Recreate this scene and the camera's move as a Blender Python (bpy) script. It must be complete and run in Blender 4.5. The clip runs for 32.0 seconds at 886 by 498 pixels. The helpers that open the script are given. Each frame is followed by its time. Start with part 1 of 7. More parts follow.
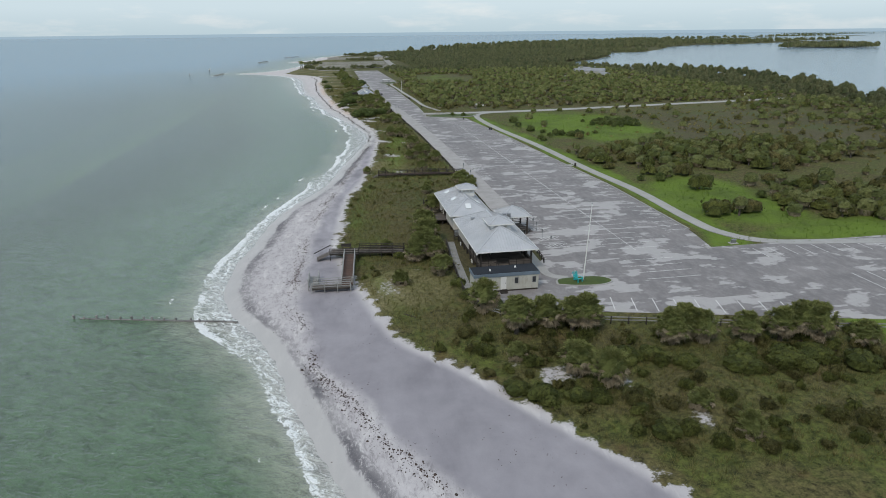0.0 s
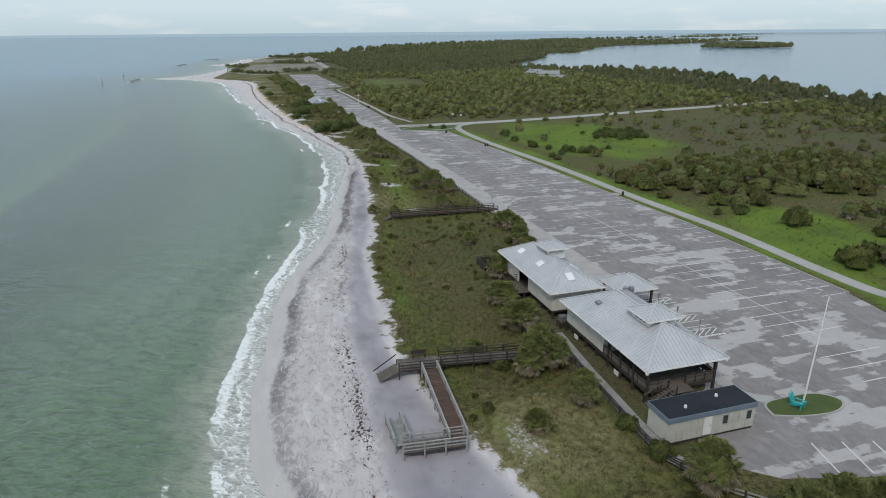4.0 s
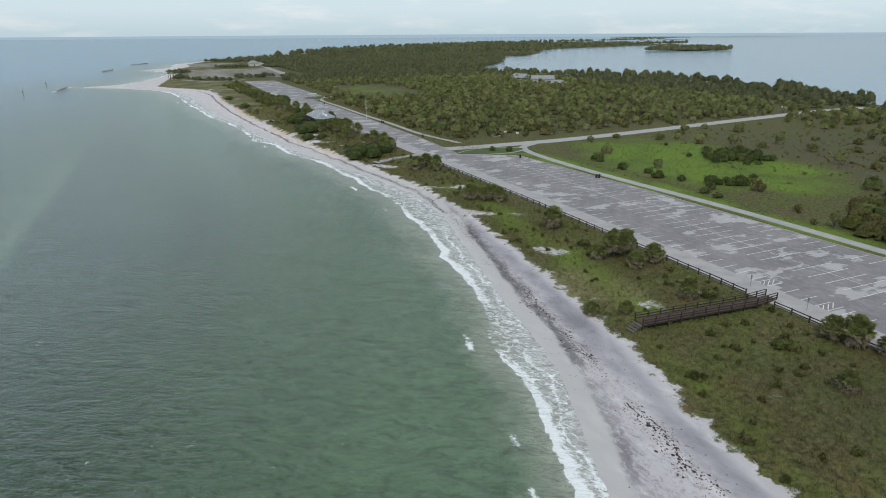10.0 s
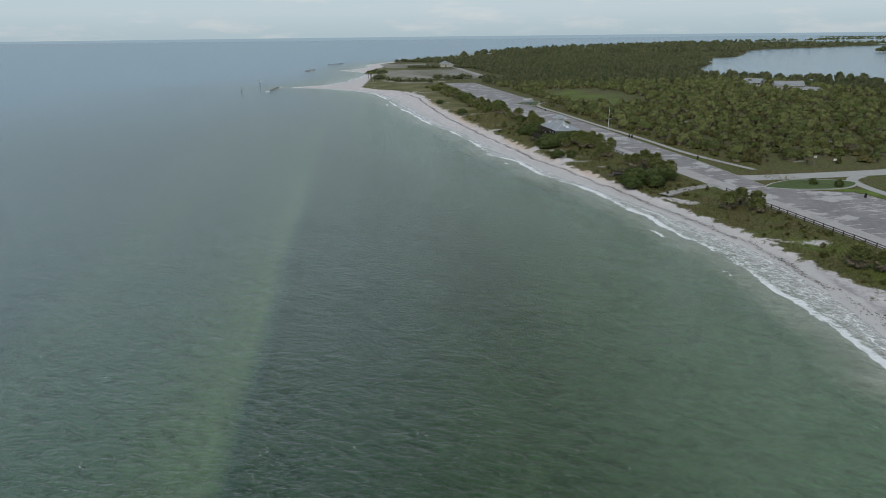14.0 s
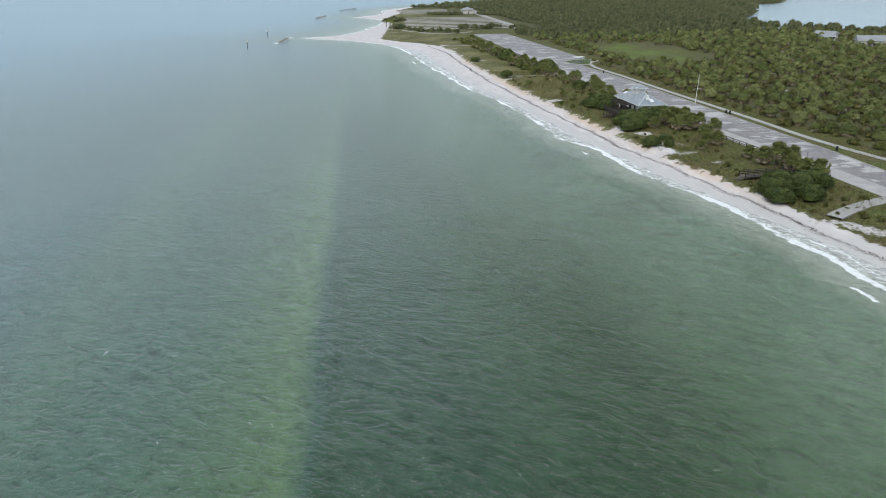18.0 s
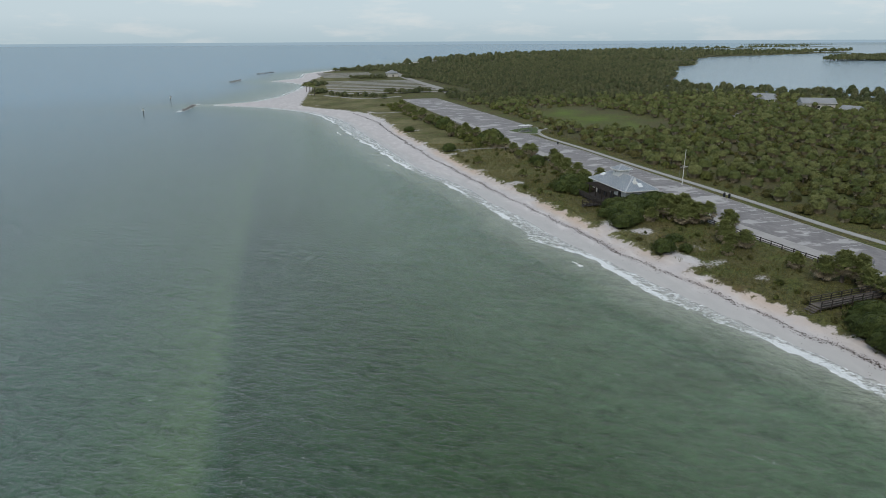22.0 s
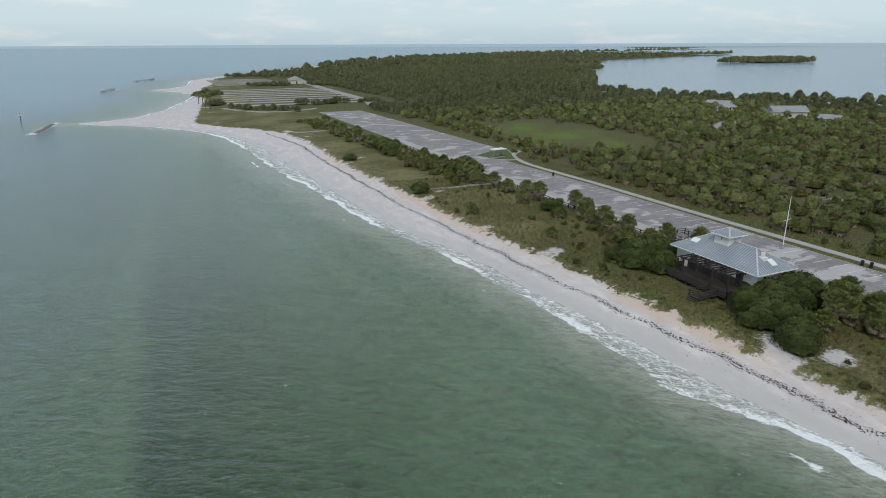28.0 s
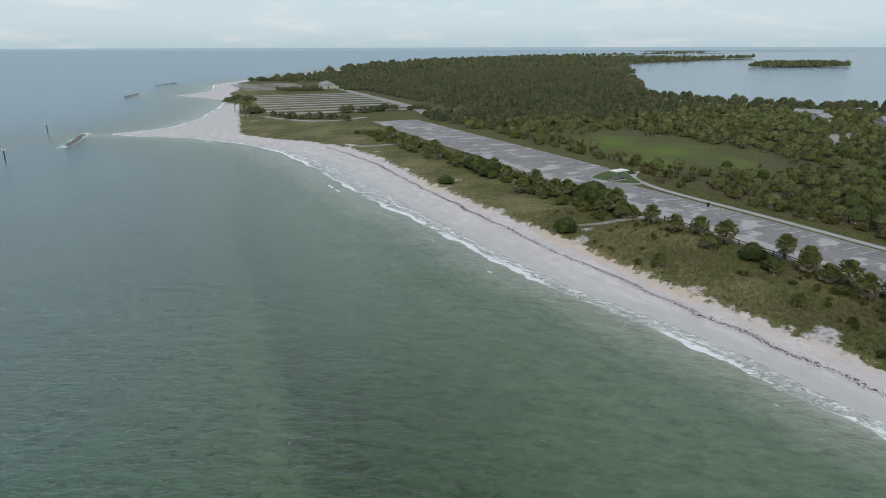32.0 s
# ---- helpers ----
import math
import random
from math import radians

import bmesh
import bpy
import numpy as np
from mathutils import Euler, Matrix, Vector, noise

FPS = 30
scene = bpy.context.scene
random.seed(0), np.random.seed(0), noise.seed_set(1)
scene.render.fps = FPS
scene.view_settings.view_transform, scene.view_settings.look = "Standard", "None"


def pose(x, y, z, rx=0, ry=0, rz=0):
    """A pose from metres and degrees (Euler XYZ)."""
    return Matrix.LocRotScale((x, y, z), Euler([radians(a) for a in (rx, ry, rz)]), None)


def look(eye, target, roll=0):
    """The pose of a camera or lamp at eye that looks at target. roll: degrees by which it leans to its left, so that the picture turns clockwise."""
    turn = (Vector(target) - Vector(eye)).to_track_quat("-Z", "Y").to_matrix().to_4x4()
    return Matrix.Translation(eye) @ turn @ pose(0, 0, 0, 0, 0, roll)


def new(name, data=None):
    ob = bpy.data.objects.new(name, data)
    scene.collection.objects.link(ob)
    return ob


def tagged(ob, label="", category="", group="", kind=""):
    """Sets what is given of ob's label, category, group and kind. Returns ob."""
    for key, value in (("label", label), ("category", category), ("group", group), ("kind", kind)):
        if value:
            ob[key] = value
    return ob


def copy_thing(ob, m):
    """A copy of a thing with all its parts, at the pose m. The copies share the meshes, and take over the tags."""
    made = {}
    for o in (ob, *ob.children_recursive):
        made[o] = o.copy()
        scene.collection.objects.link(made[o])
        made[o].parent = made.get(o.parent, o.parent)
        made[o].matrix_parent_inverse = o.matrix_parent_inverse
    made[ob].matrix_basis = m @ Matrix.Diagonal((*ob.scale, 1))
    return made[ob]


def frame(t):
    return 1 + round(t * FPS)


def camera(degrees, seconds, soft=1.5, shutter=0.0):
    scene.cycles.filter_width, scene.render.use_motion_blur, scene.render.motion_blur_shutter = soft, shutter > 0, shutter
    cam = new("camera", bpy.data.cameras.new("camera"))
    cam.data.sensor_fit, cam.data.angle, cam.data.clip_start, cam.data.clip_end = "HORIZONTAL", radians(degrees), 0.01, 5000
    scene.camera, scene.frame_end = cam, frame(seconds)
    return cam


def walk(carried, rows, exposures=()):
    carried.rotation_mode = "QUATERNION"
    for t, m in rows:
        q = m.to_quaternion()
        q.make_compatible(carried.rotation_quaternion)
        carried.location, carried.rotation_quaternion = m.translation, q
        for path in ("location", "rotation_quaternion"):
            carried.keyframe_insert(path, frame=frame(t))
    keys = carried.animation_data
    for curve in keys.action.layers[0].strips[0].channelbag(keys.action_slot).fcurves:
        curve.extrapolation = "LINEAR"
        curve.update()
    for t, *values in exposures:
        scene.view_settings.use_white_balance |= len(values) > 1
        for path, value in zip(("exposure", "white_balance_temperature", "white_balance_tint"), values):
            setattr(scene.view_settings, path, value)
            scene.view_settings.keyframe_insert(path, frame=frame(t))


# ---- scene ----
# ---- camera ----
cam = camera(69.29, 32.0, soft=0.95)
# seconds, x, y, z, pitch, roll, yaw
ROWS = [
    (0.0, -0.00, -0.00, 38.05, -18.88, 0.53, -9.94),
    (0.5, -2.44, 5.12, 38.04, -18.84, 0.61, -11.22),
    (1.0, -4.63, 10.27, 38.02, -18.83, 0.60, -12.49),
    (1.5, -6.71, 15.59, 38.04, -18.83, 0.54, -13.84),
    (2.0, -8.57, 20.90, 38.12, -18.84, 0.46, -15.11),
    (2.5, -10.37, 26.51, 38.22, -18.86, 0.38, -15.84),
    (3.0, -12.11, 32.39, 38.33, -18.88, 0.36, -16.18),
    (3.5, -13.72, 38.34, 38.25, -18.89, 0.42, -16.40),
    (5.5, -23.12, 61.14, 38.00, -18.89, 0.28, -20.54),
    (6.0, -25.55, 66.89, 37.87, -18.87, 0.28, -21.82),
    (6.5, -27.60, 72.87, 37.67, -18.84, 0.28, -23.10),
    (7.0, -29.82, 78.68, 37.52, -18.83, 0.32, -24.20),
    (7.5, -32.13, 84.42, 37.43, -18.79, 0.32, -24.81),
    (8.0, -34.36, 90.21, 37.37, -18.76, 0.31, -24.90),
    (8.5, -36.52, 96.25, 37.28, -18.74, 0.30, -24.90),
    (9.0, -38.44, 102.26, 37.18, -18.72, 0.31, -24.83),
    (9.5, -40.34, 108.15, 37.06, -18.72, 0.32, -24.67),
    (10.0, -42.31, 113.94, 36.93, -18.69, 0.32, -23.81),
    (10.5, -44.27, 119.62, 36.83, -18.67, 0.38, -22.15),
    (11.0, -46.35, 124.77, 36.77, -18.68, 0.43, -20.27),
    (11.5, -48.59, 130.31, 36.78, -18.65, 0.42, -19.06),
    (12.0, -50.65, 136.43, 36.83, -18.66, 0.46, -18.55),
    (12.5, -52.75, 142.29, 36.84, -18.66, 0.50, -17.41),
    (13.0, -55.01, 147.92, 36.74, -18.62, 0.47, -15.05),
    (13.5, -57.22, 153.65, 36.57, -18.55, 0.54, -11.29),
    (14.0, -59.51, 159.58, 36.44, -18.53, 0.62, -9.49),
    (14.5, -61.23, 165.17, 36.37, -18.51, 0.64, -8.72),
    (15.0, -62.56, 170.96, 36.35, -18.68, 0.63, -8.70),
    (15.5, -63.53, 176.62, 36.36, -21.42, 0.60, -8.70),
    (17.5, -64.98, 199.36, 37.99, -23.08, 0.48, -8.67),
    (18.0, -64.22, 205.68, 37.81, -23.09, 0.41, -8.57),
    (18.5, -63.44, 212.06, 37.57, -21.61, 0.32, -8.48),
    (19.0, -62.69, 218.27, 37.33, -18.08, 0.26, -8.43),
    (19.5, -62.19, 224.47, 37.17, -18.06, 0.32, -8.42),
    (20.0, -61.80, 230.44, 37.07, -18.05, 0.35, -8.42),
    (20.5, -61.47, 236.36, 36.98, -18.05, 0.40, -8.96),
    (21.0, -61.10, 242.05, 36.91, -18.06, 0.42, -10.32),
    (21.5, -60.70, 247.10, 36.84, -18.09, 0.38, -12.69),
    (22.0, -60.02, 251.79, 36.75, -18.12, 0.30, -15.37),
    (22.5, -59.20, 256.86, 36.68, -18.15, 0.25, -17.58),
    (23.0, -58.14, 262.40, 36.69, -18.17, 0.18, -20.05),
    (23.5, -56.80, 268.03, 36.73, -18.20, 0.13, -22.64),
    (24.0, -55.37, 273.80, 36.72, -18.20, 0.16, -24.53),
    (24.5, -54.55, 279.47, 36.65, -18.22, 0.16, -25.48),
    (25.0, -54.42, 284.78, 36.55, -18.23, 0.18, -25.61),
    (25.5, -54.95, 290.01, 36.45, -18.21, 0.17, -25.50),
    (27.5, -59.55, 311.72, 36.34, -17.98, 0.26, -24.91),
    (28.0, -60.92, 317.22, 36.29, -17.91, 0.23, -24.76),
    (28.5, -62.30, 322.70, 36.24, -17.87, 0.25, -24.61),
    (29.0, -63.79, 328.14, 36.15, -17.81, 0.23, -24.50),
    (29.5, -65.01, 333.42, 36.09, -17.77, 0.23, -24.37),
    (30.0, -66.51, 338.79, 36.09, -17.73, 0.21, -24.28),
    (30.5, -68.32, 344.05, 36.08, -17.68, 0.21, -24.19),
    (31.0, -69.95, 349.45, 36.07, -17.66, 0.21, -24.11),
    (31.5, -71.79, 354.63, 36.07, -17.63, 0.18, -24.09),
    (32.0, -73.67, 359.80, 36.09, -17.64, 0.12, -24.25),
]
# seconds, stops
STOPS = [(0.0, 0.05), (3.0, 0.05), (6.0, 0.05), (10.0, 0.08), (12.5, -0.15), (14.0, -0.25), (15.5, -0.25), (17.0, 0.4), (18.3, 0.4), (19.0, 0.15), (20.0, -0.27), (21.0, -0.26), (22.0, -0.15), (24.0, 0.0), (25.5, 0.05), (28.0, 0.0), (31.0, -0.05), (32.0, -0.05)]
walk(cam, [(t, pose(x, y, z, 90 + p, r, w)) for t, x, y, z, p, r, w in ROWS], STOPS)

# ---- sky and sun ----
SUN_ELEVATION, SUN_ROTATION = 48.0, 215.0
world = bpy.data.worlds.new("sky")
scene.world = world
world.use_nodes = True
wn, wl = world.node_tree.nodes, world.node_tree.links
wn.clear()


def wnode(kind, **sets):
    n = wn.new(kind)
    for k, v in sets.items():
        n.inputs[k].default_value = v
    return n


sky = wn.new("ShaderNodeTexSky")
sky.sky_type, sky.sun_disc = "NISHITA", False
sky.sun_elevation, sky.sun_rotation = radians(SUN_ELEVATION), radians(SUN_ROTATION)
sky.air_density, sky.dust_density = 1.0, 2.0
coord = wn.new("ShaderNodeTexCoord")
split = wn.new("ShaderNodeSeparateXYZ")
wl.new(coord.outputs["Generated"], split.inputs[0])
# veil of high overcast: pale at the horizon, blue-grey above
veil = wn.new("ShaderNodeValToRGB")
veil.color_ramp.elements[0].position, veil.color_ramp.elements[0].color = 0.0, (0.50, 0.625, 0.69, 1)
veil.color_ramp.elements[1].position, veil.color_ramp.elements[1].color = 0.5, (0.50, 0.61, 0.72, 1)
mid = veil.color_ramp.elements.new(0.03)
mid.color = (0.57, 0.69, 0.76, 1)
wl.new(split.outputs["Z"], veil.inputs[0])
# flat stretched clouds
stretch = wn.new("ShaderNodeMapping")
stretch.inputs["Scale"].default_value = (3.0, 3.0, 14.0)
wl.new(coord.outputs["Generated"], stretch.inputs[0])
puff = wnode("ShaderNodeTexNoise", Scale=2.4, Detail=6.0, Roughness=0.6)
wl.new(stretch.outputs[0], puff.inputs["Vector"])
ramp = wn.new("ShaderNodeValToRGB")
ramp.color_ramp.elements[0].position, ramp.color_ramp.elements[1].position = 0.52, 0.74
wl.new(puff.outputs["Fac"], ramp.inputs[0])
soft = wn.new("ShaderNodeMath")
soft.operation, soft.inputs[1].default_value = "MULTIPLY", 0.55
wl.new(ramp.outputs[0], soft.inputs[0])
cloud = wn.new("ShaderNodeMix")
cloud.data_type = "RGBA"
cloud.inputs["B"].default_value = (0.84, 0.84, 0.83, 1)
wl.new(soft.outputs[0], cloud.inputs["Factor"])
wl.new(veil.outputs[0], cloud.inputs["A"])
dome = wnode("ShaderNodeBackground", Strength=0.93)
blue = wnode("ShaderNodeBackground", Strength=0.022)
both = wn.new("ShaderNodeAddShader")
wl.new(cloud.outputs["Result"], dome.inputs["Color"])
wl.new(sky.outputs[0], blue.inputs["Color"])
# the sea's far rim below the horizon
rim = wnode("ShaderNodeBackground", Color=(0.34, 0.46, 0.55, 1), Strength=1.0)
below = wn.new("ShaderNodeMath")
below.operation, below.inputs[1].default_value = "LESS_THAN", -0.0033
wl.new(split.outputs["Z"], below.inputs[0])
pick = wn.new("ShaderNodeMixShader")
wl.new(below.outputs[0], pick.inputs[0])
wl.new(dome.outputs[0], both.inputs[0])
wl.new(blue.outputs[0], both.inputs[1])
wl.new(both.outputs[0], pick.inputs[1])
wl.new(rim.outputs[0], pick.inputs[2])
wl.new(pick.outputs[0], wn.new("ShaderNodeOutputWorld").inputs["Surface"])

lamp = bpy.data.lights.new("sun", "SUN")
lamp.energy, lamp.angle, lamp.color = 1.65, radians(12), (1.0, 0.93, 0.84)
sun = new("sun", lamp)
_e, _r = radians(SUN_ELEVATION), radians(SUN_ROTATION)
sun.matrix_world = look((math.sin(_r) * math.cos(_e) * 50, math.cos(_r) * math.cos(_e) * 50, math.sin(_e) * 50), (0, 0, 0))


# ---- materials ----
def material(name, rough=0.8, metal=0.0, spec=0.5):
    """A material, its node tree, links and Principled node, with world position in metres as a vector."""
    m = bpy.data.materials.new(name)
    m.use_nodes = True
    t = m.node_tree
    b = t.nodes["Principled BSDF"]
    b.inputs["Roughness"].default_value, b.inputs["Metallic"].default_value = rough, metal
    b.inputs["Specular IOR Level"].default_value = spec
    return m, t, b


class Nodes:
    """Short ways to add nodes to a material's tree."""

    def __init__(self, t):
        self.t, self.l = t, t.links
        self.geo = t.nodes.new("ShaderNodeNewGeometry")
        self.pos = self.geo.outputs["Position"]

    def scaled(self, sx, sy, sz, vec=None):
        n = self.t.nodes.new("ShaderNodeMapping")
        n.inputs["Scale"].default_value = (sx, sy, sz)
        self.l.new(vec or self.pos, n.inputs["Vector"])
        return n.outputs[0]

    def noise(self, scale, detail=4.0, rough=0.55, vec=None, distort=0.0):
        n = self.t.nodes.new("ShaderNodeTexNoise")
        n.inputs["Scale"].default_value, n.inputs["Detail"].default_value = scale, detail
        n.inputs["Roughness"].default_value, n.inputs["Distortion"].default_value = rough, distort
        self.l.new(vec or self.pos, n.inputs["Vector"])
        return n.outputs["Fac"]

    def ramp(self, fac, *stops):
        n = self.t.nodes.new("ShaderNodeValToRGB")
        e = n.color_ramp.elements
        while len(e) < len(stops):
            e.new(0.5)
        for k, (p, c) in enumerate(stops):
            e[k].position = p
            e[k].color = (*c, 1) if not isinstance(c, (int, float)) else (c, c, c, 1)
        self.l.new(fac, n.inputs[0])
        return n.outputs[0]

    def mix(self, fac, a, b, mode="MIX"):
        n = self.t.nodes.new("ShaderNodeMix")
        n.data_type, n.blend_type = "RGBA", mode
        for key, v in (("Factor", fac), ("A", a), ("B", b)):
            if isinstance(v, tuple):
                n.inputs[key].default_value = (*v, 1)
            elif isinstance(v, (int, float)):
                n.inputs[key].default_value = v
            else:
                self.l.new(v, n.inputs[key])
        return n.outputs["Result"]

    def math(self, op, a, b=0.0, clamp=False):
        n = self.t.nodes.new("ShaderNodeMath")
        n.operation, n.use_clamp = op, clamp
        for k, v in enumerate((a, b)):
            if isinstance(v, (int, float)):
                n.inputs[k].default_value = v
            else:
                self.l.new(v, n.inputs[k])
        return n.outputs[0]

    def span(self, v, a, b, lo=0.0, hi=1.0):
        """v from a to b taken smoothly to lo to hi, held outside."""
        n = self.t.nodes.new("ShaderNodeMapRange")
        n.interpolation_type = "SMOOTHSTEP"
        for key, x in (("From Min", a), ("From Max", b), ("To Min", lo), ("To Max", hi)):
            if isinstance(x, (int, float)):
                n.inputs[key].default_value = x
            else:
                self.l.new(x, n.inputs[key])
        self.l.new(v, n.inputs["Value"])
        return n.outputs["Result"]

    def hump(self, v, at, half):
        """1 where v is at, falling to 0 at half on both sides."""
        return self.span(self.math("ABSOLUTE", self.math("SUBTRACT", v, at)), 0.0, half, 1.0, 0.0)

    def lean(self, degrees, sx, sy):
        """World position turned about z, with its pattern stretched sx along and sy across."""
        n = self.t.nodes.new("ShaderNodeMapping")
        n.vector_type = "TEXTURE"
        n.inputs["Rotation"].default_value = (0, 0, radians(degrees))
        n.inputs["Scale"].default_value = (sx, sy, 1.0)
        self.l.new(self.pos, n.inputs["Vector"])
        return n.outputs[0]

    def attr(self, name):
        n = self.t.nodes.new("ShaderNodeAttribute")
        n.attribute_name = name
        return n.outputs["Fac"]

    def random(self):
        return self.t.nodes.new("ShaderNodeObjectInfo").outputs["Random"]

    def island(self):
        return self.geo.outputs["Random Per Island"]

    def bump(self, height, strength, distance=0.05):
        n = self.t.nodes.new("ShaderNodeBump")
        n.inputs["Distance"].default_value = distance
        if isinstance(strength, (int, float)):
            n.inputs["Strength"].default_value = strength
        else:
            self.l.new(strength, n.inputs["Strength"])
        self.l.new(height, n.inputs["Height"])
        return n.outputs[0]


def worn(name, c1, c2, scale, rough=0.75, metal=0.0, bump=0.2, fine=None, spec=0.4, spread=0.0, stain=None):
    """A plain worn surface: two colours in cloudy patches, fine grain and relief; spread varies it by piece."""
    m, t, b = material(name, rough, metal, spec)
    n = Nodes(t)
    big = n.noise(scale, 5.0)
    small = n.noise(fine or scale * 14, 3.0)
    col = n.mix(n.ramp(big, (0.3, 0.0), (0.7, 1.0)), c1, c2)
    col = n.mix(0.35, col, n.mix(small, (0.25, 0.25, 0.25), (1.0, 1.0, 1.0)), "MULTIPLY")
    if stain:
        col = n.mix(n.ramp(n.noise(scale * 2.3, 6.0, 0.7, n.scaled(1, 1, 0.25)), (0.55, 0.0), (0.75, 0.8)), col, stain)
    if spread:
        col = n.mix(spread, col, n.mix(n.random(), (0.3, 0.3, 0.3), (1.0, 1.0, 1.0)), "MULTIPLY")
    n.l.new(col, b.inputs["Base Color"])
    n.l.new(n.bump(small, bump, 0.03), b.inputs["Normal"])
    return m


def leafy(name, c1, c2, c3, clump=0.12, rough=0.6, leaf=2.6, gap=0.8):
    """Leaves: three greens in patches, each clump of its own tone, gap shade put into the colour."""
    m, t, b = material(name, max(rough, 0.7), 0.0, 0.12)
    n = Nodes(t)
    col = n.mix(n.ramp(n.noise(clump, 3.0), (0.35, 0.0), (0.65, 1.0)), c1, c2)
    col = n.mix(n.ramp(n.island(), (0.0, 0.0), (1.0, 0.85)), col, c3)
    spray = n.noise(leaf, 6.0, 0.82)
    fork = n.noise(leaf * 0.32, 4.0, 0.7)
    # shade in the gaps between leaves multiplied into the base colour
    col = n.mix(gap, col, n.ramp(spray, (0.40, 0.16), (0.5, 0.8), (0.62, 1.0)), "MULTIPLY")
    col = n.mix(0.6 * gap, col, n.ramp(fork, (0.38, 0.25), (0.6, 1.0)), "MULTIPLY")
    n.l.new(col, b.inputs["Base Color"])
    n.l.new(n.bump(n.math("ADD", spray, fork), 1.0, 0.8), b.inputs["Normal"])
    return m


ROOF = worn("galvanised_roof", (0.56, 0.57, 0.59), (0.47, 0.485, 0.51), 0.4, 0.5, 0.25, 0.05, stain=(0.40, 0.40, 0.395))
BLUE_ROOF = worn("blue_grey_metal_roof", (0.29, 0.335, 0.375), (0.23, 0.27, 0.31), 0.4, 0.45, 0.3, 0.05, stain=(0.25, 0.27, 0.28))
SIDING = worn("cream_siding", (0.62, 0.60, 0.55), (0.52, 0.50, 0.45), 0.8, 0.75, stain=(0.36, 0.35, 0.31))
WHITE = worn("white_paint", (0.76, 0.76, 0.74), (0.66, 0.66, 0.64), 1.2, 0.55)
DARK_WOOD = worn("dark_timber", (0.055, 0.045, 0.038), (0.035, 0.03, 0.026), 1.2, 0.8, spread=0.4)
DECK_WOOD = worn("weathered_deck", (0.17, 0.145, 0.125), (0.11, 0.095, 0.085), 0.9, 0.85, spread=0.45)
RED_DECK = worn("brown_deck", (0.13, 0.075, 0.055), (0.09, 0.06, 0.048), 0.9, 0.85, spread=0.35)
GREY_RAIL = worn("grey_rail", (0.36, 0.36, 0.35), (0.26, 0.26, 0.25), 1.0, 0.8, spread=0.3)
TRAILER = worn("stained_trailer_siding", (0.50, 0.50, 0.45), (0.42, 0.41, 0.36), 1.0, 0.7, stain=(0.20, 0.19, 0.15))
NAVY = worn("blue_grey_fascia", (0.16, 0.21, 0.26), (0.13, 0.17, 0.21), 0.7, 0.5)
BLACK_ROOF = worn("dark_membrane_roof", (0.016, 0.019, 0.025), (0.026, 0.03, 0.037), 0.5, 0.75, spec=0.2)
TEAL = worn("teal_paint", (0.03, 0.42, 0.42), (0.02, 0.35, 0.37), 1.5, 0.45)
GLASS_DARK = worn("dark_window", (0.03, 0.035, 0.04), (0.05, 0.055, 0.06), 1.0, 0.12)
SKYLIGHT = worn("skylight_dome", (0.78, 0.80, 0.80), (0.72, 0.75, 0.76), 1.0, 0.25)
CONCRETE = worn("pale_concrete", (0.40, 0.39, 0.37), (0.33, 0.325, 0.31), 0.35, 0.85, stain=(0.26, 0.25, 0.23))
LINE = worn("road_paint", (0.74, 0.73, 0.71), (0.55, 0.54, 0.53), 0.9, 0.7, stain=(0.34, 0.33, 0.325))
METAL = worn("grey_metal", (0.34, 0.35, 0.36), (0.26, 0.27, 0.28), 2.0, 0.4, 0.6)
ROCK = worn("jetty_rock", (0.30, 0.29, 0.28), (0.17, 0.165, 0.16), 0.7, 0.9, bump=0.6, spread=0.5)
FROND = leafy("palm_fronds", (0.178, 0.215, 0.060), (0.135, 0.172, 0.050), (0.37, 0.385, 0.150), 0.3, gap=0.28)
# palm fronds again, darker: shade within the wild crowns put into the colour
SHADED_FROND = leafy("shaded_palm_fronds", (0.128, 0.158, 0.045), (0.095, 0.124, 0.038), (0.27, 0.285, 0.108), 0.3, leaf=2.2, gap=0.62)
DEAD = leafy("dead_fronds", (0.44, 0.365, 0.24), (0.33, 0.27, 0.175), (0.58, 0.50, 0.36), 0.3, 0.85, leaf=3.2, gap=0.4)
TRUNK = worn("palm_trunk", (0.12, 0.10, 0.085), (0.08, 0.07, 0.06), 2.0, 0.9, bump=0.6)
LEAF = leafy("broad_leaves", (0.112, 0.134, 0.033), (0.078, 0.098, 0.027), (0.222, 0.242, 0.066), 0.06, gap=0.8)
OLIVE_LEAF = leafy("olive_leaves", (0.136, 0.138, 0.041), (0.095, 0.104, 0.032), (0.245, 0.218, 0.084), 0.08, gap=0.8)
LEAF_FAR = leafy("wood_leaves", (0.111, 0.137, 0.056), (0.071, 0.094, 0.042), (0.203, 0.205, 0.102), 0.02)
GRAPE = leafy("sea_grape_leaves", (0.066, 0.094, 0.025), (0.048, 0.072, 0.02), (0.135, 0.165, 0.048), 0.2, gap=0.5)
GRASS_BLADE = leafy("dune_grass_blades", (0.202, 0.185, 0.053), (0.120, 0.144, 0.031), (0.334, 0.290, 0.131), 0.13, 0.8, gap=0.3)
GREEN_GRASS = leafy("marsh_grass_blades", (0.15, 0.25, 0.03), (0.12, 0.21, 0.028), (0.19, 0.27, 0.06), 0.1, 0.8, gap=0.3)


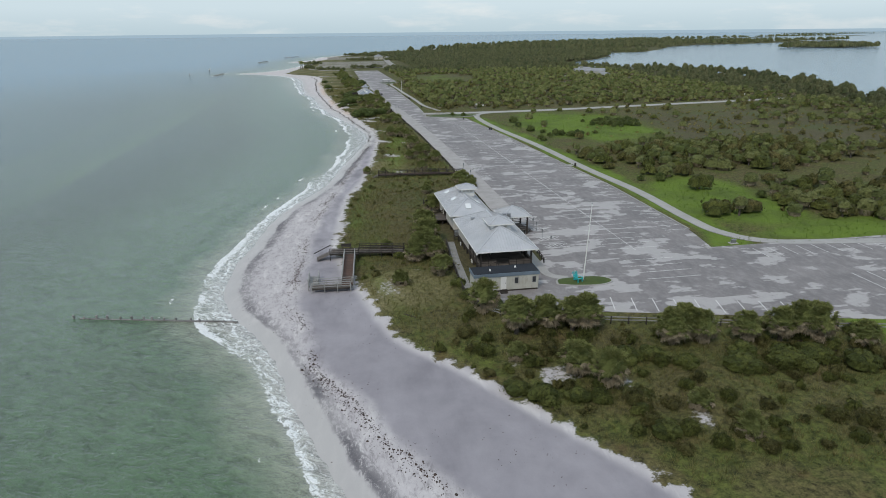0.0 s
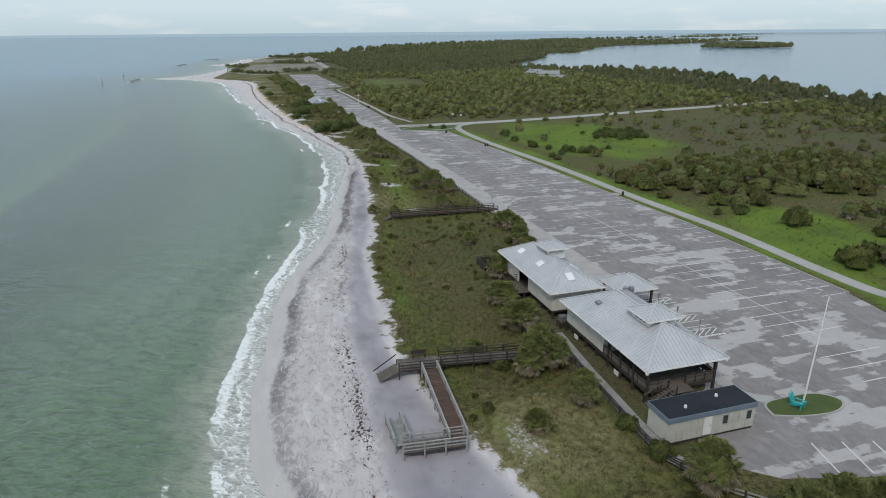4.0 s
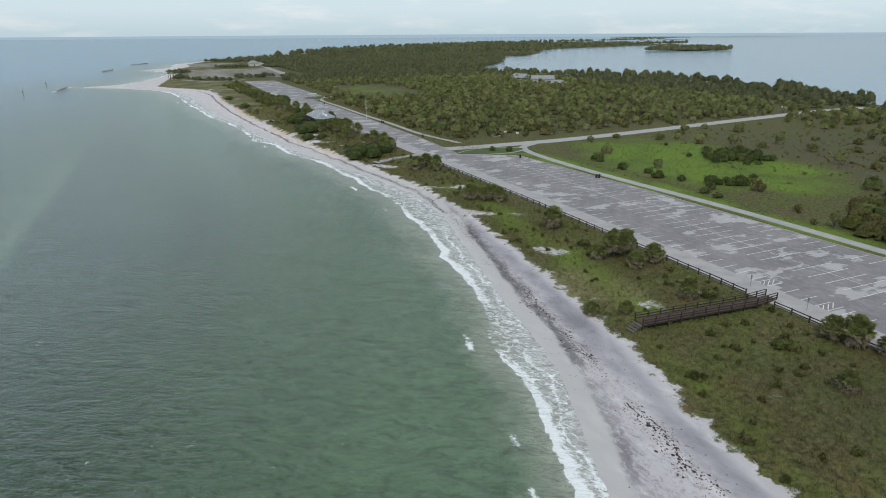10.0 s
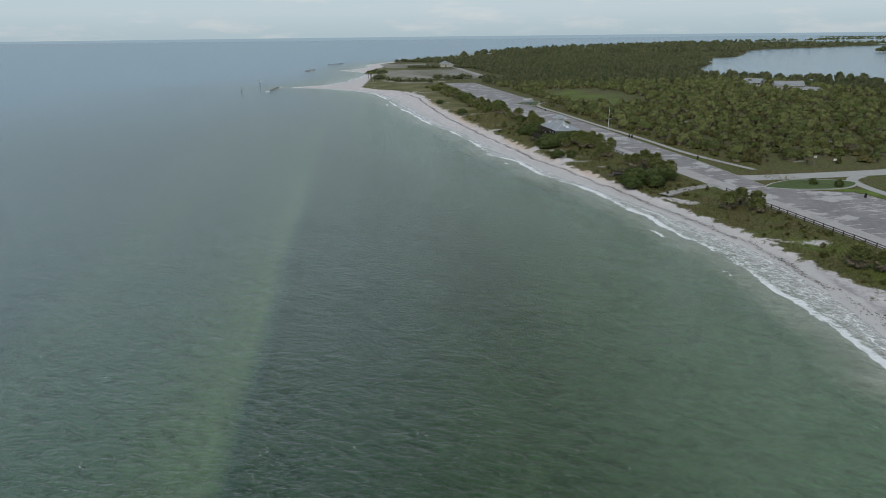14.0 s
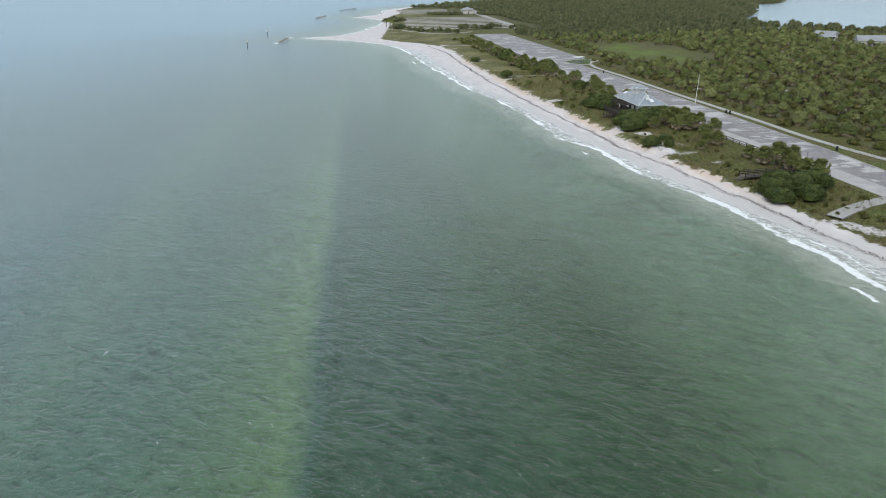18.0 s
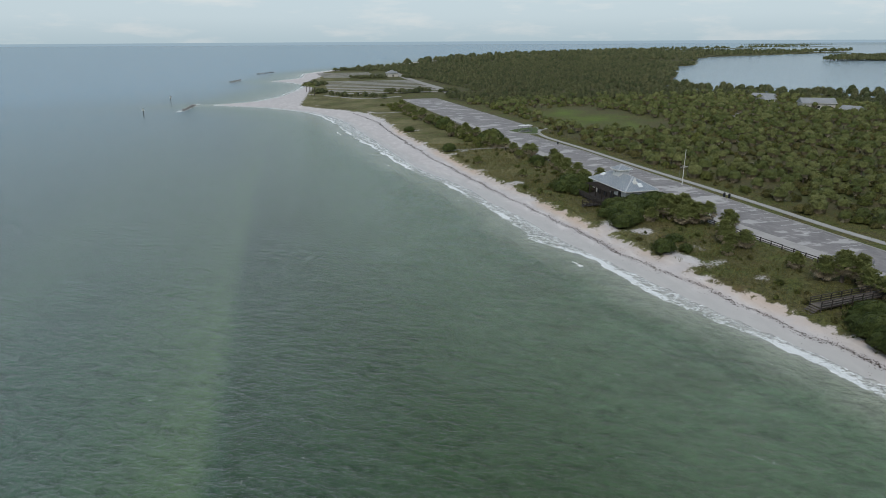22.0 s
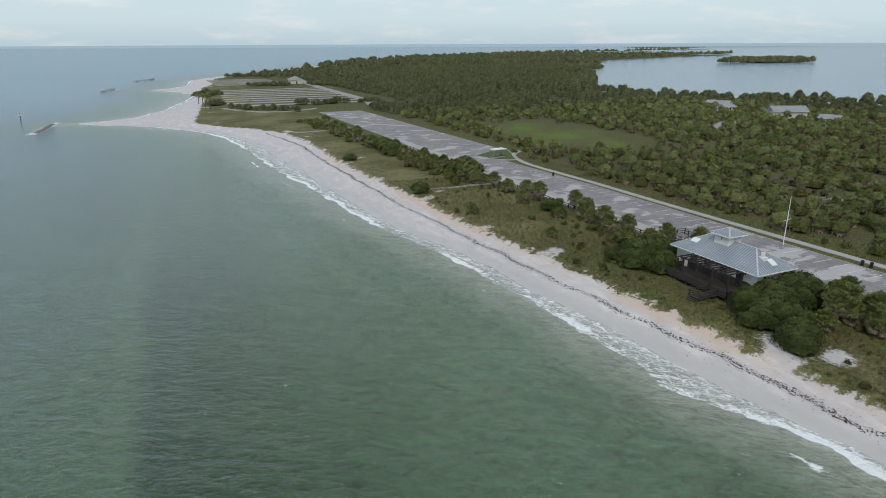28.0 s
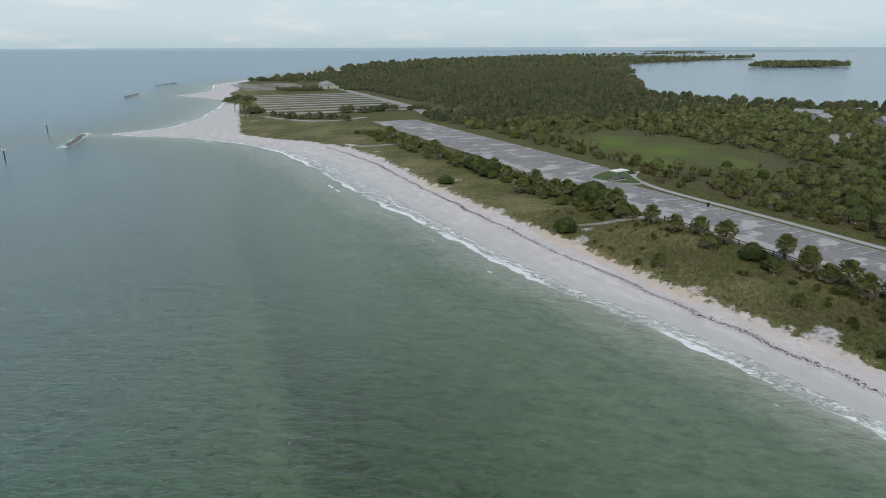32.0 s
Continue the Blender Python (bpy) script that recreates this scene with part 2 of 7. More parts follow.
# ---- shape helpers ----
def obj(name, verts, faces, mat_, parent=None, label="", smooth=False):
    me = bpy.data.meshes.new(name)
    me.from_pydata([tuple(v) for v in verts], [], faces)
    me.materials.append(mat_)
    if smooth:
        me.shade_smooth()
    ob = new(name, me)
    if parent:
        ob.parent = parent
    if label:
        ob["label"] = label
    return ob


def part(name, bm, mat_, parent=None, label="", smooth=False):
    """Links a bmesh as one mesh object, under a thing or a part."""
    me = bpy.data.meshes.new(name)
    bmesh.ops.recalc_face_normals(bm, faces=bm.faces)
    bm.to_mesh(me)
    bm.free()
    me.materials.append(mat_)
    if smooth:
        me.shade_smooth()
    ob = new(name, me)
    if parent:
        ob.parent = parent
    if label:
        ob["label"] = label
    return ob


def thing(name, at, label, category, group="", turn=0.0):
    """An Empty at a thing's base, for its parts."""
    ob = new(name)
    ob.empty_display_size = 0.3
    ob.matrix_world = pose(*at, 0, 0, turn)
    return tagged(ob, label, category, group)


def box(bm, x0, y0, z0, x1, y1, z1, bevel=0.0):
    r = bmesh.ops.create_cube(bm, size=1.0)
    m = Matrix.Translation(((x0 + x1) / 2, (y0 + y1) / 2, (z0 + z1) / 2)) @ Matrix.Diagonal((x1 - x0, y1 - y0, z1 - z0, 1))
    bmesh.ops.transform(bm, matrix=m, verts=r["verts"])
    if bevel:
        bmesh.ops.bevel(bm, geom=list({e for v in r["verts"] for e in v.link_edges}), offset=bevel, segments=1, affect="EDGES")


def boxed(x0, y0, z0, x1, y1, z1, bevel=0.0):
    bm = bmesh.new()
    box(bm, x0, y0, z0, x1, y1, z1, bevel)
    return bm


def beam(bm, a, b, w, h):
    """A bar of width w and height h from a to b."""
    a, b = Vector(a), Vector(b)
    d = b - a
    r = bmesh.ops.create_cube(bm, size=1.0)
    q = d.to_track_quat("Y", "Z").to_matrix().to_4x4()
    bmesh.ops.transform(bm, matrix=Matrix.Translation((a + b) / 2) @ q @ Matrix.Diagonal((w, d.length, h, 1)), verts=r["verts"])


def beamed(a, b, w, h):
    bm = bmesh.new()
    beam(bm, a, b, w, h)
    return bm


def rod(bm, a, b, r1, r2, n=8):
    a, b = Vector(a), Vector(b)
    d = b - a
    r = bmesh.ops.create_cone(bm, cap_ends=True, segments=n, radius1=r1, radius2=r2, depth=d.length)
    q = d.to_track_quat("Z", "Y").to_matrix().to_4x4()
    bmesh.ops.transform(bm, matrix=Matrix.Translation((a + b) / 2) @ q, verts=r["verts"])


def rodded(a, b, r1, r2, n=8):
    bm = bmesh.new()
    rod(bm, a, b, r1, r2, n)
    return bm


# ---- the lie of the land ----
SEA = -1.5
# the waterline and the plants' edge: x by y
SHORE_Y = (-400, 40, 65, 72, 79, 84, 91, 100, 111, 123, 138, 149, 159, 170, 181, 197, 225, 234, 250, 260, 274, 287, 303, 313, 326, 340, 352, 366, 384, 394, 410, 423, 440, 453, 513, 569, 597, 626, 655, 672, 684, 690, 700, 734, 810, 852, 895, 922, 938, 964, 991, 1058, 1148, 1271, 1574, 1786, 2078, 2500, 6000)
SHORE_X = (66, 2, -6.6, -7.7, -10, -12.5, -16.5, -18.8, -18.4, -16.2, -14.2, -11, -7, -2.5, 0, 3.2, 9.5, 12, 14, 14.2, 12, 10.2, 6.3, 4.5, 1.4, -0.8, -2.8, -5, -6.2, -7.8, -8.4, -10.5, -14.4, -15.8, -19, -22, -27, -36.9, -56, -78, -90, -74, -62, -46.5, -28, -20, -34, -50, -34, -19, -16, -9, 39, 132, 308, 524, 916, 2000, 9000)
GREEN_Y = (-400, 40, 50, 58, 66, 75, 89, 100, 116, 150, 173, 197, 235, 262, 280, 315, 340, 365, 400, 424, 464, 514, 569, 595, 615, 632, 650, 690, 755, 837, 906, 964, 1058, 1148, 1271, 1574, 1786, 2078, 2500, 6000)
GREEN_X = (80, 30, 24, 19, 14.5, 7.5, 4.5, 2, 0, 3, 8.5, 12.5, 17, 18, 15, 10.5, 5.5, 3.5, 1.5, -1.5, -3, -5.5, -4, -8, -17, -30, -39, -34, -26, -14, -14, 2, 12, 60, 155, 335, 555, 950, 2040, 9050)
LAGOON_Y = (-400, 0, 300, 420, 510, 560, 611, 640, 665, 700, 740, 771, 824, 859, 945, 1046, 1075, 1082, 1200, 1330, 1400, 1450, 1512, 1576, 1640, 1690, 1705, 1730, 1790, 1900, 2078, 2300, 2500, 6000)
LAGOON_X = (240, 245, 300, 342, 354, 340, 318, 292, 268, 262, 270, 289, 335, 362, 425, 462, 478, 545, 640, 720, 800, 850, 1040, 1160, 1390, 1480, 1470, 1250, 1120, 1060, 1080, 1640, 2180, 9150)


_sy = np.arange(-400.0, 2600.0, 1.0)
_bell = np.exp(-(np.arange(-9, 10) / 3.2) ** 2)
_sx = np.convolve(np.pad(np.interp(_sy, SHORE_Y, SHORE_X), 9, mode="edge"), _bell / _bell.sum(), "valid")
_gx = np.convolve(np.pad(np.interp(_sy, GREEN_Y, GREEN_X), 9, mode="edge"), _bell / _bell.sum(), "valid")


def shore(y):
    return np.where(y < 2590, np.interp(y, _sy, _sx), np.interp(y, SHORE_Y, SHORE_X))


def green(y):
    return np.where(y < 2590, np.interp(y, _sy, _gx), np.interp(y, GREEN_Y, GREEN_X))


def lagoon(y):
    return np.interp(y, LAGOON_Y, LAGOON_X)


def wave_noise(x, y, seed=0):
    """A cheap smooth noise of about -1 to 1 with a wavelength near 6 to 20 of its units."""
    s = seed * 1.7
    return (np.sin(x * 0.91 + 1.3 * np.sin(y * 0.43 + s) + s) + np.sin(y * 0.77 + 1.7 * np.sin(x * 0.39 - s) + 2.1 * s)
            + 0.6 * np.sin(x * 1.9 - y * 1.4 + 2.0 * np.sin(y * 0.7 + s)) + 0.6 * np.sin(x * 1.1 + y * 2.3 + 1.5 * np.sin(x * 0.8 + s))) / 2.6


def ramped(v, a, b):
    return np.clip((v - a) / (b - a), 0.0, 1.0)


def on_lot(x, y):
    """How far inside the paved lot a place lies, in metres; negative outside."""
    south = np.minimum(np.minimum(x - 35.0, lot_right(y) - x), np.minimum(y - 101, 292 - y))
    apron = np.minimum(np.minimum(x - 23.4, 140 - x), np.minimum(y - (81 - 0.26 * (x - 27)), 100 - y))
    strip = np.minimum(np.minimum(x - lot_left(y), lot_right(y) - x), np.minimum(y - 285, 668 - y))
    return np.maximum(np.maximum(south, strip), apron)


def lot_left(y):
    return np.interp(y, (80, 120, 190, 240, 320, 360, 412, 500, 668), (35, 35.5, 36, 35.5, 33, 29.5, 27.5, 26.5, 26.5))


def lot_right(y):
    return np.interp(y, (80, 100, 112, 150, 182, 231, 290, 296, 334, 400, 450, 505, 506, 516, 517, 668), (67, 67, 69, 69.5, 67.5, 65, 60, 44, 45.5, 45, 44.5, 41.5, 44, 53, 53, 50))


def height(x, y):
    """The ground's height."""
    w, g, l = shore(y), green(y), lagoon(y)
    beach = -1.5 + 1.2 * ramped(x, w, g) ** 0.8
    land = -0.3 + 0.22 * ramped(x, g, g + 12) + 0.22 * wave_noise(x / 3.0, y / 3.0) * ramped(x, g, g + 4) * ramped(np.where(y < 78, 70, lot_left(y) - 4) - x, 0, 4)
    land = land + 0.5 * ramped(x, g - 0.4, g + 0.4) * ramped(y, 300, 330) * ramped(620 - y, 0, 60) * ramped(g + 9 - x, 0, 7)
    z = np.where(x < g, beach, land)
    deep = -1.5 - 0.05 * (w - x)
    z = np.where(x < w, np.maximum(deep, -9.0), z)
    z = np.where(x > l - 8, np.minimum(z, -0.8 - 0.1 * (x - l + 8)), z)
    z = np.maximum(z, -9.0)
    inside = on_lot(x, y)
    return np.where(inside > -3.0, z + (-0.06 - z) * ramped(inside, -3.0, -0.6), z)


def steps(*runs):
    """Rows of places: (start, end, step) after one another."""
    out = []
    for a, b, s in runs:
        out.extend(np.arange(a, b, s))
    out.append(runs[-1][1])
    return np.array(out)


def sheet(name, xs, ys, zf, mat_, attrs=()):
    """One sheet over a rectangle with the heights zf(x, y) and float attributes."""
    X, Y = np.meshgrid(xs, ys)
    X, Y = X.ravel(), Y.ravel()
    co = np.stack([X, Y, zf(X, Y)], 1).astype(np.float32)
    nx, ny = len(xs), len(ys)
    i = (np.arange(ny - 1)[:, None] * nx + np.arange(nx - 1)[None, :]).ravel()
    f = np.stack([i, i + 1, i + nx + 1, i + nx], 1).astype(np.int32)
    me = bpy.data.meshes.new(name)
    me.vertices.add(len(co))
    me.vertices.foreach_set("co", co.ravel())
    me.loops.add(f.size)
    me.loops.foreach_set("vertex_index", f.ravel())
    me.polygons.add(len(f))
    me.polygons.foreach_set("loop_start", np.arange(0, f.size, 4, dtype=np.int32))
    for key, fn in attrs:
        a = me.attributes.new(key, "FLOAT", "POINT")
        a.data.foreach_set("value", fn(X, Y).astype(np.float32))
    me.update(calc_edges=True)
    me.shade_smooth()
    me.materials.append(mat_)
    return new(name, me)


# what grows where
def sandy(x, y):
    """Open sand among the plants."""
    bare = ramped(wave_noise(x / 3.4, y / 3.4, 5), 0.45, 0.8) * (1 - ramped(x, green(y) + 8, green(y) + 17))
    bare = np.maximum(bare, np.exp(-(((x - 31.5) / 1.6) ** 2 + ((y - 59.5) / 2.2) ** 2)) + np.exp(-(((x - 36) / 2.2) ** 2 + ((y - 51.5) / 3.0) ** 2)) + 0.85 * np.exp(-(((x - 7.5) / 4.5) ** 2 + ((y - 93) / 8.0) ** 2)) + 0.8 * np.exp(-(((x - 33.5) / 1.2) ** 2 + ((y - 70) / 2.0) ** 2)))
    north = ramped(wave_noise(x / 3.0, y / 3.6, 15), -0.1, 0.5) * ramped(y, 322, 332) * ramped(376 - y, 0, 12) * ramped(23 - x, 0, 9)
    wood = 0.9 * ramped(wave_noise(x / 8, y / 6, 17), 0.75, 0.95) * (x > lot_right(y) + 25) * (y > 325) * (((x - 88) / 36) ** 2 + ((y - 540) / 66) ** 2 > 1)
    return np.clip(np.maximum(np.maximum(0.56 * bare, 0.72 * north), 0.55 * wood), 0, 1)


def scarp(x, y):
    """Where the northern dune has an eroded tan face."""
    return ramped(y, 300, 330) * ramped(560 - y, 0, 60) * np.clip(0.75 + 0.5 * wave_noise(x / 9, y / 9, 14), 0.2, 1)


def lush(x, y):
    """The bright mown and marshy green."""
    path = lot_right(y) + 4
    a = np.exp(-(((x - 103) / 30) ** 2 + ((y - 258) / 46) ** 2) ** 2)
    a = np.maximum(a, np.exp(-(((x - 87) / 17) ** 2 + ((y - 134) / 27) ** 2) ** 2))
    a = np.maximum(a, np.exp(-(((x - 112) / 34) ** 2 + ((y - 106) / 8) ** 2) ** 2))
    b = np.exp(-(((x - 88) / 32) ** 2 + ((y - 540) / 60) ** 2) ** 2) * 0.45
    c = 0.8 * ramped(x, path - 4, path - 2) * ramped(path + 7 - x, 0, 4) * (y < 300)
    d = 0.55 * np.exp(-((x - (green(y) + 7)) / 5.5) ** 2) * (y > 176) * (y < 262)
    d = np.maximum(d, 0.36 * np.exp(-((x - green(y) - 3.0) / 3.0) ** 2) * (y < 180))
    return np.clip(np.maximum(np.maximum(a, b), np.maximum(c, d)) * (0.85 + 0.3 * wave_noise(x / 4, y / 4, 7)), 0, 1)


def brown(x, y):
    """Dry brown scrub."""
    a = np.exp(-(((x - 170) / 56) ** 2 + ((y - 235) / 68) ** 2) ** 2)
    b = 0.5 * np.exp(-(((x - 22) / 12) ** 2 + ((y - 140) / 28) ** 2) ** 2)
    c = 0.55 * ramped(y, 322, 335) * (x > lot_right(y) + 9) * (1 - lush(x, y))
    yard = 1.0 * (x > 18) * (x < 36.5) * (y > 86) * (y < 138)
    return np.clip(np.maximum(np.maximum(np.maximum(a, b), c) * (0.8 + 0.5 * wave_noise(x / 7, y / 7, 8)), yard), 0, 1)


def straw(x, y):
    """Dry golden grass: the northern dunes and a patch below the lot."""
    a = 0.55 * ramped(y, 395, 425) * ramped(lot_left(y) - x, 0, 8)
    b_ = 0.75 * np.exp(-(((x - 15) / 7) ** 2 + ((y - 187) / 14) ** 2) ** 2)
    c = 0.5 * ramped(y, 322, 340) * ramped(390 - y, 0, 15) * ramped(20 - x, 0, 8)
    c = np.maximum(c, 0.9 * np.exp(-(((x - 10) / 8) ** 2 + ((y - 92) / 10) ** 2) ** 2))
    return np.clip(np.maximum(np.maximum(a, b_), c) * (0.8 + 0.5 * wave_noise(x / 4, y / 4, 31)), 0, 1)


def strand(x, y):
    """Metres inland from the waterline."""
    return np.clip(x - shore(y), -60, 60)


def inland(x, y):
    """Metres inland from the plants' edge."""
    return np.clip(x - green(y), -60, 60)


def drift(x, y):
    """Metres inland from the drift line of seaweed."""
    return np.clip(x - wrack_x(y), -60, 60)


def southern(x, y):
    return ramped(262 - y, 0, 40)


def wrack_x(y):
    return np.interp(y, (40, 56, 66, 72, 83, 90, 101, 125, 143, 160, 178, 206, 232, 262, 319, 335, 351, 378, 395, 419, 456, 519, 560, 600), (12, 3, -1, -4, -5.5, -8, -7, -6, -3, 0, 3.5, 8.5, 13.2, 15.2, 6.5, 3.8, 1, -1.2, -3, -5, -7.8, -9.2, -8.5, -14))


def ground_material():
    m, t, b = material("sand_and_scrub", 0.92, 0.0, 0.2)
    n = Nodes(t)
    sd, gd, dd, south = n.attr("strand"), n.attr("inland"), n.attr("drift"), n.attr("southern")
    grain = n.noise(9.0, 4.0)
    cloud = n.noise(0.3, 5.0)
    broad = n.noise(0.09, 4.0)
    along = n.noise(0.6, 5.0, 0.65, n.scaled(1.0, 0.3, 1.0), 0.4)
    # the lines of the beach wander a little
    wander = n.math("ADD", n.math("MULTIPLY", n.math("SUBTRACT", broad, 0.5), 5.0), n.math("MULTIPLY", n.math("SUBTRACT", n.noise(0.7, 4.0), 0.5), 1.6))
    low = n.math("ADD", sd, wander)
    dry = n.mix(cloud, n.mix(south, (0.60, 0.565, 0.55), (0.52, 0.495, 0.50)), (0.40, 0.375, 0.38))
    dry = n.mix(n.ramp(along, (0.5, 0.0), (0.68, 0.6)), dry, (0.66, 0.635, 0.62))
    dry = n.mix(0.25, dry, n.mix(grain, (0.5, 0.5, 0.5), (1.0, 1.0, 1.0)), "MULTIPLY")
    # smooth lavender grey sand above the drift line
    upper = n.mix(n.ramp(n.noise(0.16, 6.0, 0.62, n.scaled(1.0, 0.6, 1.0), 0.5), (0.33, 0.0), (0.66, 1.0)), (0.18, 0.172, 0.192), (0.39, 0.372, 0.395))
    place = n.t.nodes.new("ShaderNodeSeparateXYZ")
    n.l.new(n.pos, place.inputs[0])
    upper = n.mix(n.span(place.outputs["Y"], 75.0, 135.0, 0.7, 0.12), upper, n.mix(cloud, (0.30, 0.285, 0.31), (0.14, 0.132, 0.15)))
    sand = n.mix(n.math("MULTIPLY", n.math("MULTIPLY", n.span(n.math("ADD", dd, wander), -0.5, 2.5), n.span(gd, -0.6, -2.4)), n.math("MULTIPLY", south, 0.92)), dry, upper)
    # smooth wet sand just above the wash
    shine = n.span(low, 1.0, 4.2, 1.0, 0.0)
    sand = n.mix(n.math("MULTIPLY", shine, 0.85), sand, n.mix(along, (0.36, 0.345, 0.335), (0.46, 0.445, 0.425)))
    # ragged streaks of dark heavy sand and litter
    flecks = n.noise(1.7, 8.0, 0.8, n.scaled(1.0, 0.45, 1.0), 0.7)
    line = n.math("ADD", sd, n.math("MULTIPLY", wander, 0.45))
    streak = n.math("MULTIPLY", n.math("MULTIPLY", n.span(line, 1.9, 2.7), n.span(line, 2.9, 5.4, 1.0, 0.0)), n.math("MULTIPLY", south, n.ramp(n.noise(0.07, 3.0), (0.32, 0.25), (0.55, 1.0))))
    sand = n.mix(n.math("MULTIPLY", streak, n.ramp(n.math("ADD", flecks, n.math("MULTIPLY", streak, 0.12)), (0.46, 0.0), (0.6, 0.92))), sand, n.mix(grain, (0.06, 0.058, 0.068), (0.15, 0.14, 0.15)))
    litter = n.math("MULTIPLY", n.math("MULTIPLY", n.span(low, 3.0, 5.0), n.span(dd, 0.5, 2.5, 1.0, 0.0)), n.math("ADD", n.math("MULTIPLY", south, 0.85), 0.1))
    sand = n.mix(n.math("MULTIPLY", litter, n.ramp(flecks, (0.5, 0.0), (0.62, 0.75))), sand, n.mix(0.7, sand, (0.12, 0.105, 0.11)))
    # tan sand of the low eroded dune face in the north
    tan_ = n.math("MULTIPLY", n.math("MULTIPLY", n.hump(n.math("ADD", gd, n.math("MULTIPLY", n.math("SUBTRACT", n.noise(0.5, 4.0), 0.5), 2.4)), -0.5, 3.6), n.math("SUBTRACT", 1.0, south)), n.ramp(n.noise(0.09, 4.0), (0.36, 0.1), (0.52, 1.0)))
    sand = n.mix(n.math("MULTIPLY", n.math("MULTIPLY", tan_, 0.8), n.attr("scarp")), sand, (0.50, 0.36, 0.25))
    fine = n.noise(3.4, 6.0, 0.8)
    tuft = n.math("ADD", n.math("MULTIPLY", n.noise(1.3, 7.0, 0.75), 0.55), n.math("MULTIPLY", fine, 0.45))
    # dark ends of these tones: shade between the tufts put into the colour
    olive = n.mix(n.ramp(tuft, (0.4, 0.0), (0.6, 1.0)), (0.020, 0.020, 0.008), (0.148, 0.13, 0.052))
    olive = n.mix(n.ramp(n.noise(0.12, 5.0, 0.65), (0.42, 0.0), (0.6, 0.8)), olive, n.mix(n.ramp(tuft, (0.4, 0.0), (0.6, 1.0)), (0.022, 0.033, 0.008), (0.118, 0.142, 0.032)))
    olive = n.mix(n.ramp(n.noise(0.2, 6.0, 0.7), (0.55, 0.0), (0.68, 0.6)), olive, n.mix(tuft, (0.06, 0.04, 0.018), (0.19, 0.128, 0.062)))
    straw_ = n.mix(n.ramp(tuft, (0.38, 0.0), (0.62, 1.0)), (0.06, 0.06, 0.02), (0.25, 0.22, 0.11))
    olive = n.mix(n.ramp(n.math("ADD", n.attr("straw"), n.math("MULTIPLY", n.math("SUBTRACT", n.noise(0.4, 5.0), 0.5), 0.8)), (0.25, 0.0), (0.7, 1.0)), olive, straw_)
    dead = n.mix(n.ramp(tuft, (0.38, 0.0), (0.62, 1.0)), (0.026, 0.028, 0.013), (0.13, 0.112, 0.058))
    dead = n.mix(n.ramp(n.noise(0.06, 5.0, 0.65), (0.48, 0.0), (0.6, 0.75)), dead, n.mix(tuft, (0.03, 0.045, 0.012), (0.10, 0.12, 0.04)))
    bright = n.mix(tuft, (0.055, 0.102, 0.011), (0.165, 0.23, 0.031))
    bright = n.mix(n.ramp(n.noise(0.07, 5.0, 0.7), (0.45, 0.0), (0.62, 0.7)), bright, n.mix(tuft, (0.03, 0.05, 0.01), (0.10, 0.135, 0.03)))
    plants = n.mix(n.ramp(n.attr("brown"), (0.2, 0.0), (0.7, 1.0)), olive, dead)
    plants = n.mix(n.ramp(n.math("ADD", n.attr("lush"), n.math("MULTIPLY", n.math("SUBTRACT", tuft, 0.5), 0.5)), (0.25, 0.0), (0.6, 1.0)), plants, bright)
    rag = n.math("ADD", n.math("MULTIPLY", n.math("SUBTRACT", n.noise(0.4, 5.0, 0.65), 0.5), 8.0), n.math("MULTIPLY", n.math("SUBTRACT", fine, 0.5), 3.0))
    edge = n.span(n.math("ADD", gd, rag), 0.3, -0.5)
    open_ = n.ramp(n.math("ADD", n.attr("sandy"), n.math("MULTIPLY", n.math("SUBTRACT", n.noise(1.6, 5.0, 0.75), 0.5), 0.9)), (0.42, 0.0), (0.58, 1.0))
    col = n.mix(n.math("MAXIMUM", edge, open_), plants, sand)
    n.l.new(col, b.inputs["Base Color"])
    n.l.new(n.span(low, 0.5, 4.0, 0.35, 0.92), b.inputs["Roughness"])
    n.l.new(n.bump(n.noise(2.5, 6.0, 0.7), n.math("ADD", n.math("MULTIPLY", n.span(gd, -1.0, 2.0), 0.7), 0.25), 0.16), b.inputs["Normal"])
    return m


ground = sheet("ground", steps((-9000, -1000, 1000), (-1000, -100, 60), (-100, -30, 5), (-30, 45, 1.25), (45, 140, 3.0), (140, 400, 8), (400, 1600, 40), (1600, 9000, 600)),
               steps((-3000, -200, 350), (-200, 36, 12), (36, 480, 1.5), (480, 720, 2.5), (720, 1200, 10), (1200, 2600, 40), (2600, 9000, 600)),
               height, ground_material(), (("sandy", sandy), ("lush", lush), ("brown", brown), ("scarp", scarp), ("straw", straw), ("strand", strand), ("inland", inland), ("drift", drift), ("southern", southern)))
tagged(ground, "pale beach sand running into olive dune plants and brown scrub", "ground", kind="structure")


# ---- the sea ----
def offing(x, y):
    """Metres out from the beach; far from it on the lagoon."""
    d = shore(y) - x
    return np.where(x > (shore(y) + lagoon(y)) / 2, 900.0, np.clip(d, -20, 900))


def wash_width(x, y):
    """How far the white water reaches out from the sand."""
    w = np.interp(y, (40, 66, 72, 80, 86, 95, 111, 125, 150, 160, 172, 182, 197, 225, 240, 262, 290, 303, 325, 334, 345, 352, 364, 376, 395, 415, 440, 480, 515, 570, 620), (2.2, 2.2, 3, 5.5, 6.5, 4.5, 4, 3.2, 3.3, 4, 5.5, 5.5, 4, 6, 7.5, 7.5, 5, 3, 3, 4.5, 2.8, 2.6, 5.5, 4.5, 3.4, 4, 3.4, 4.5, 6.5, 6, 3))
    return w


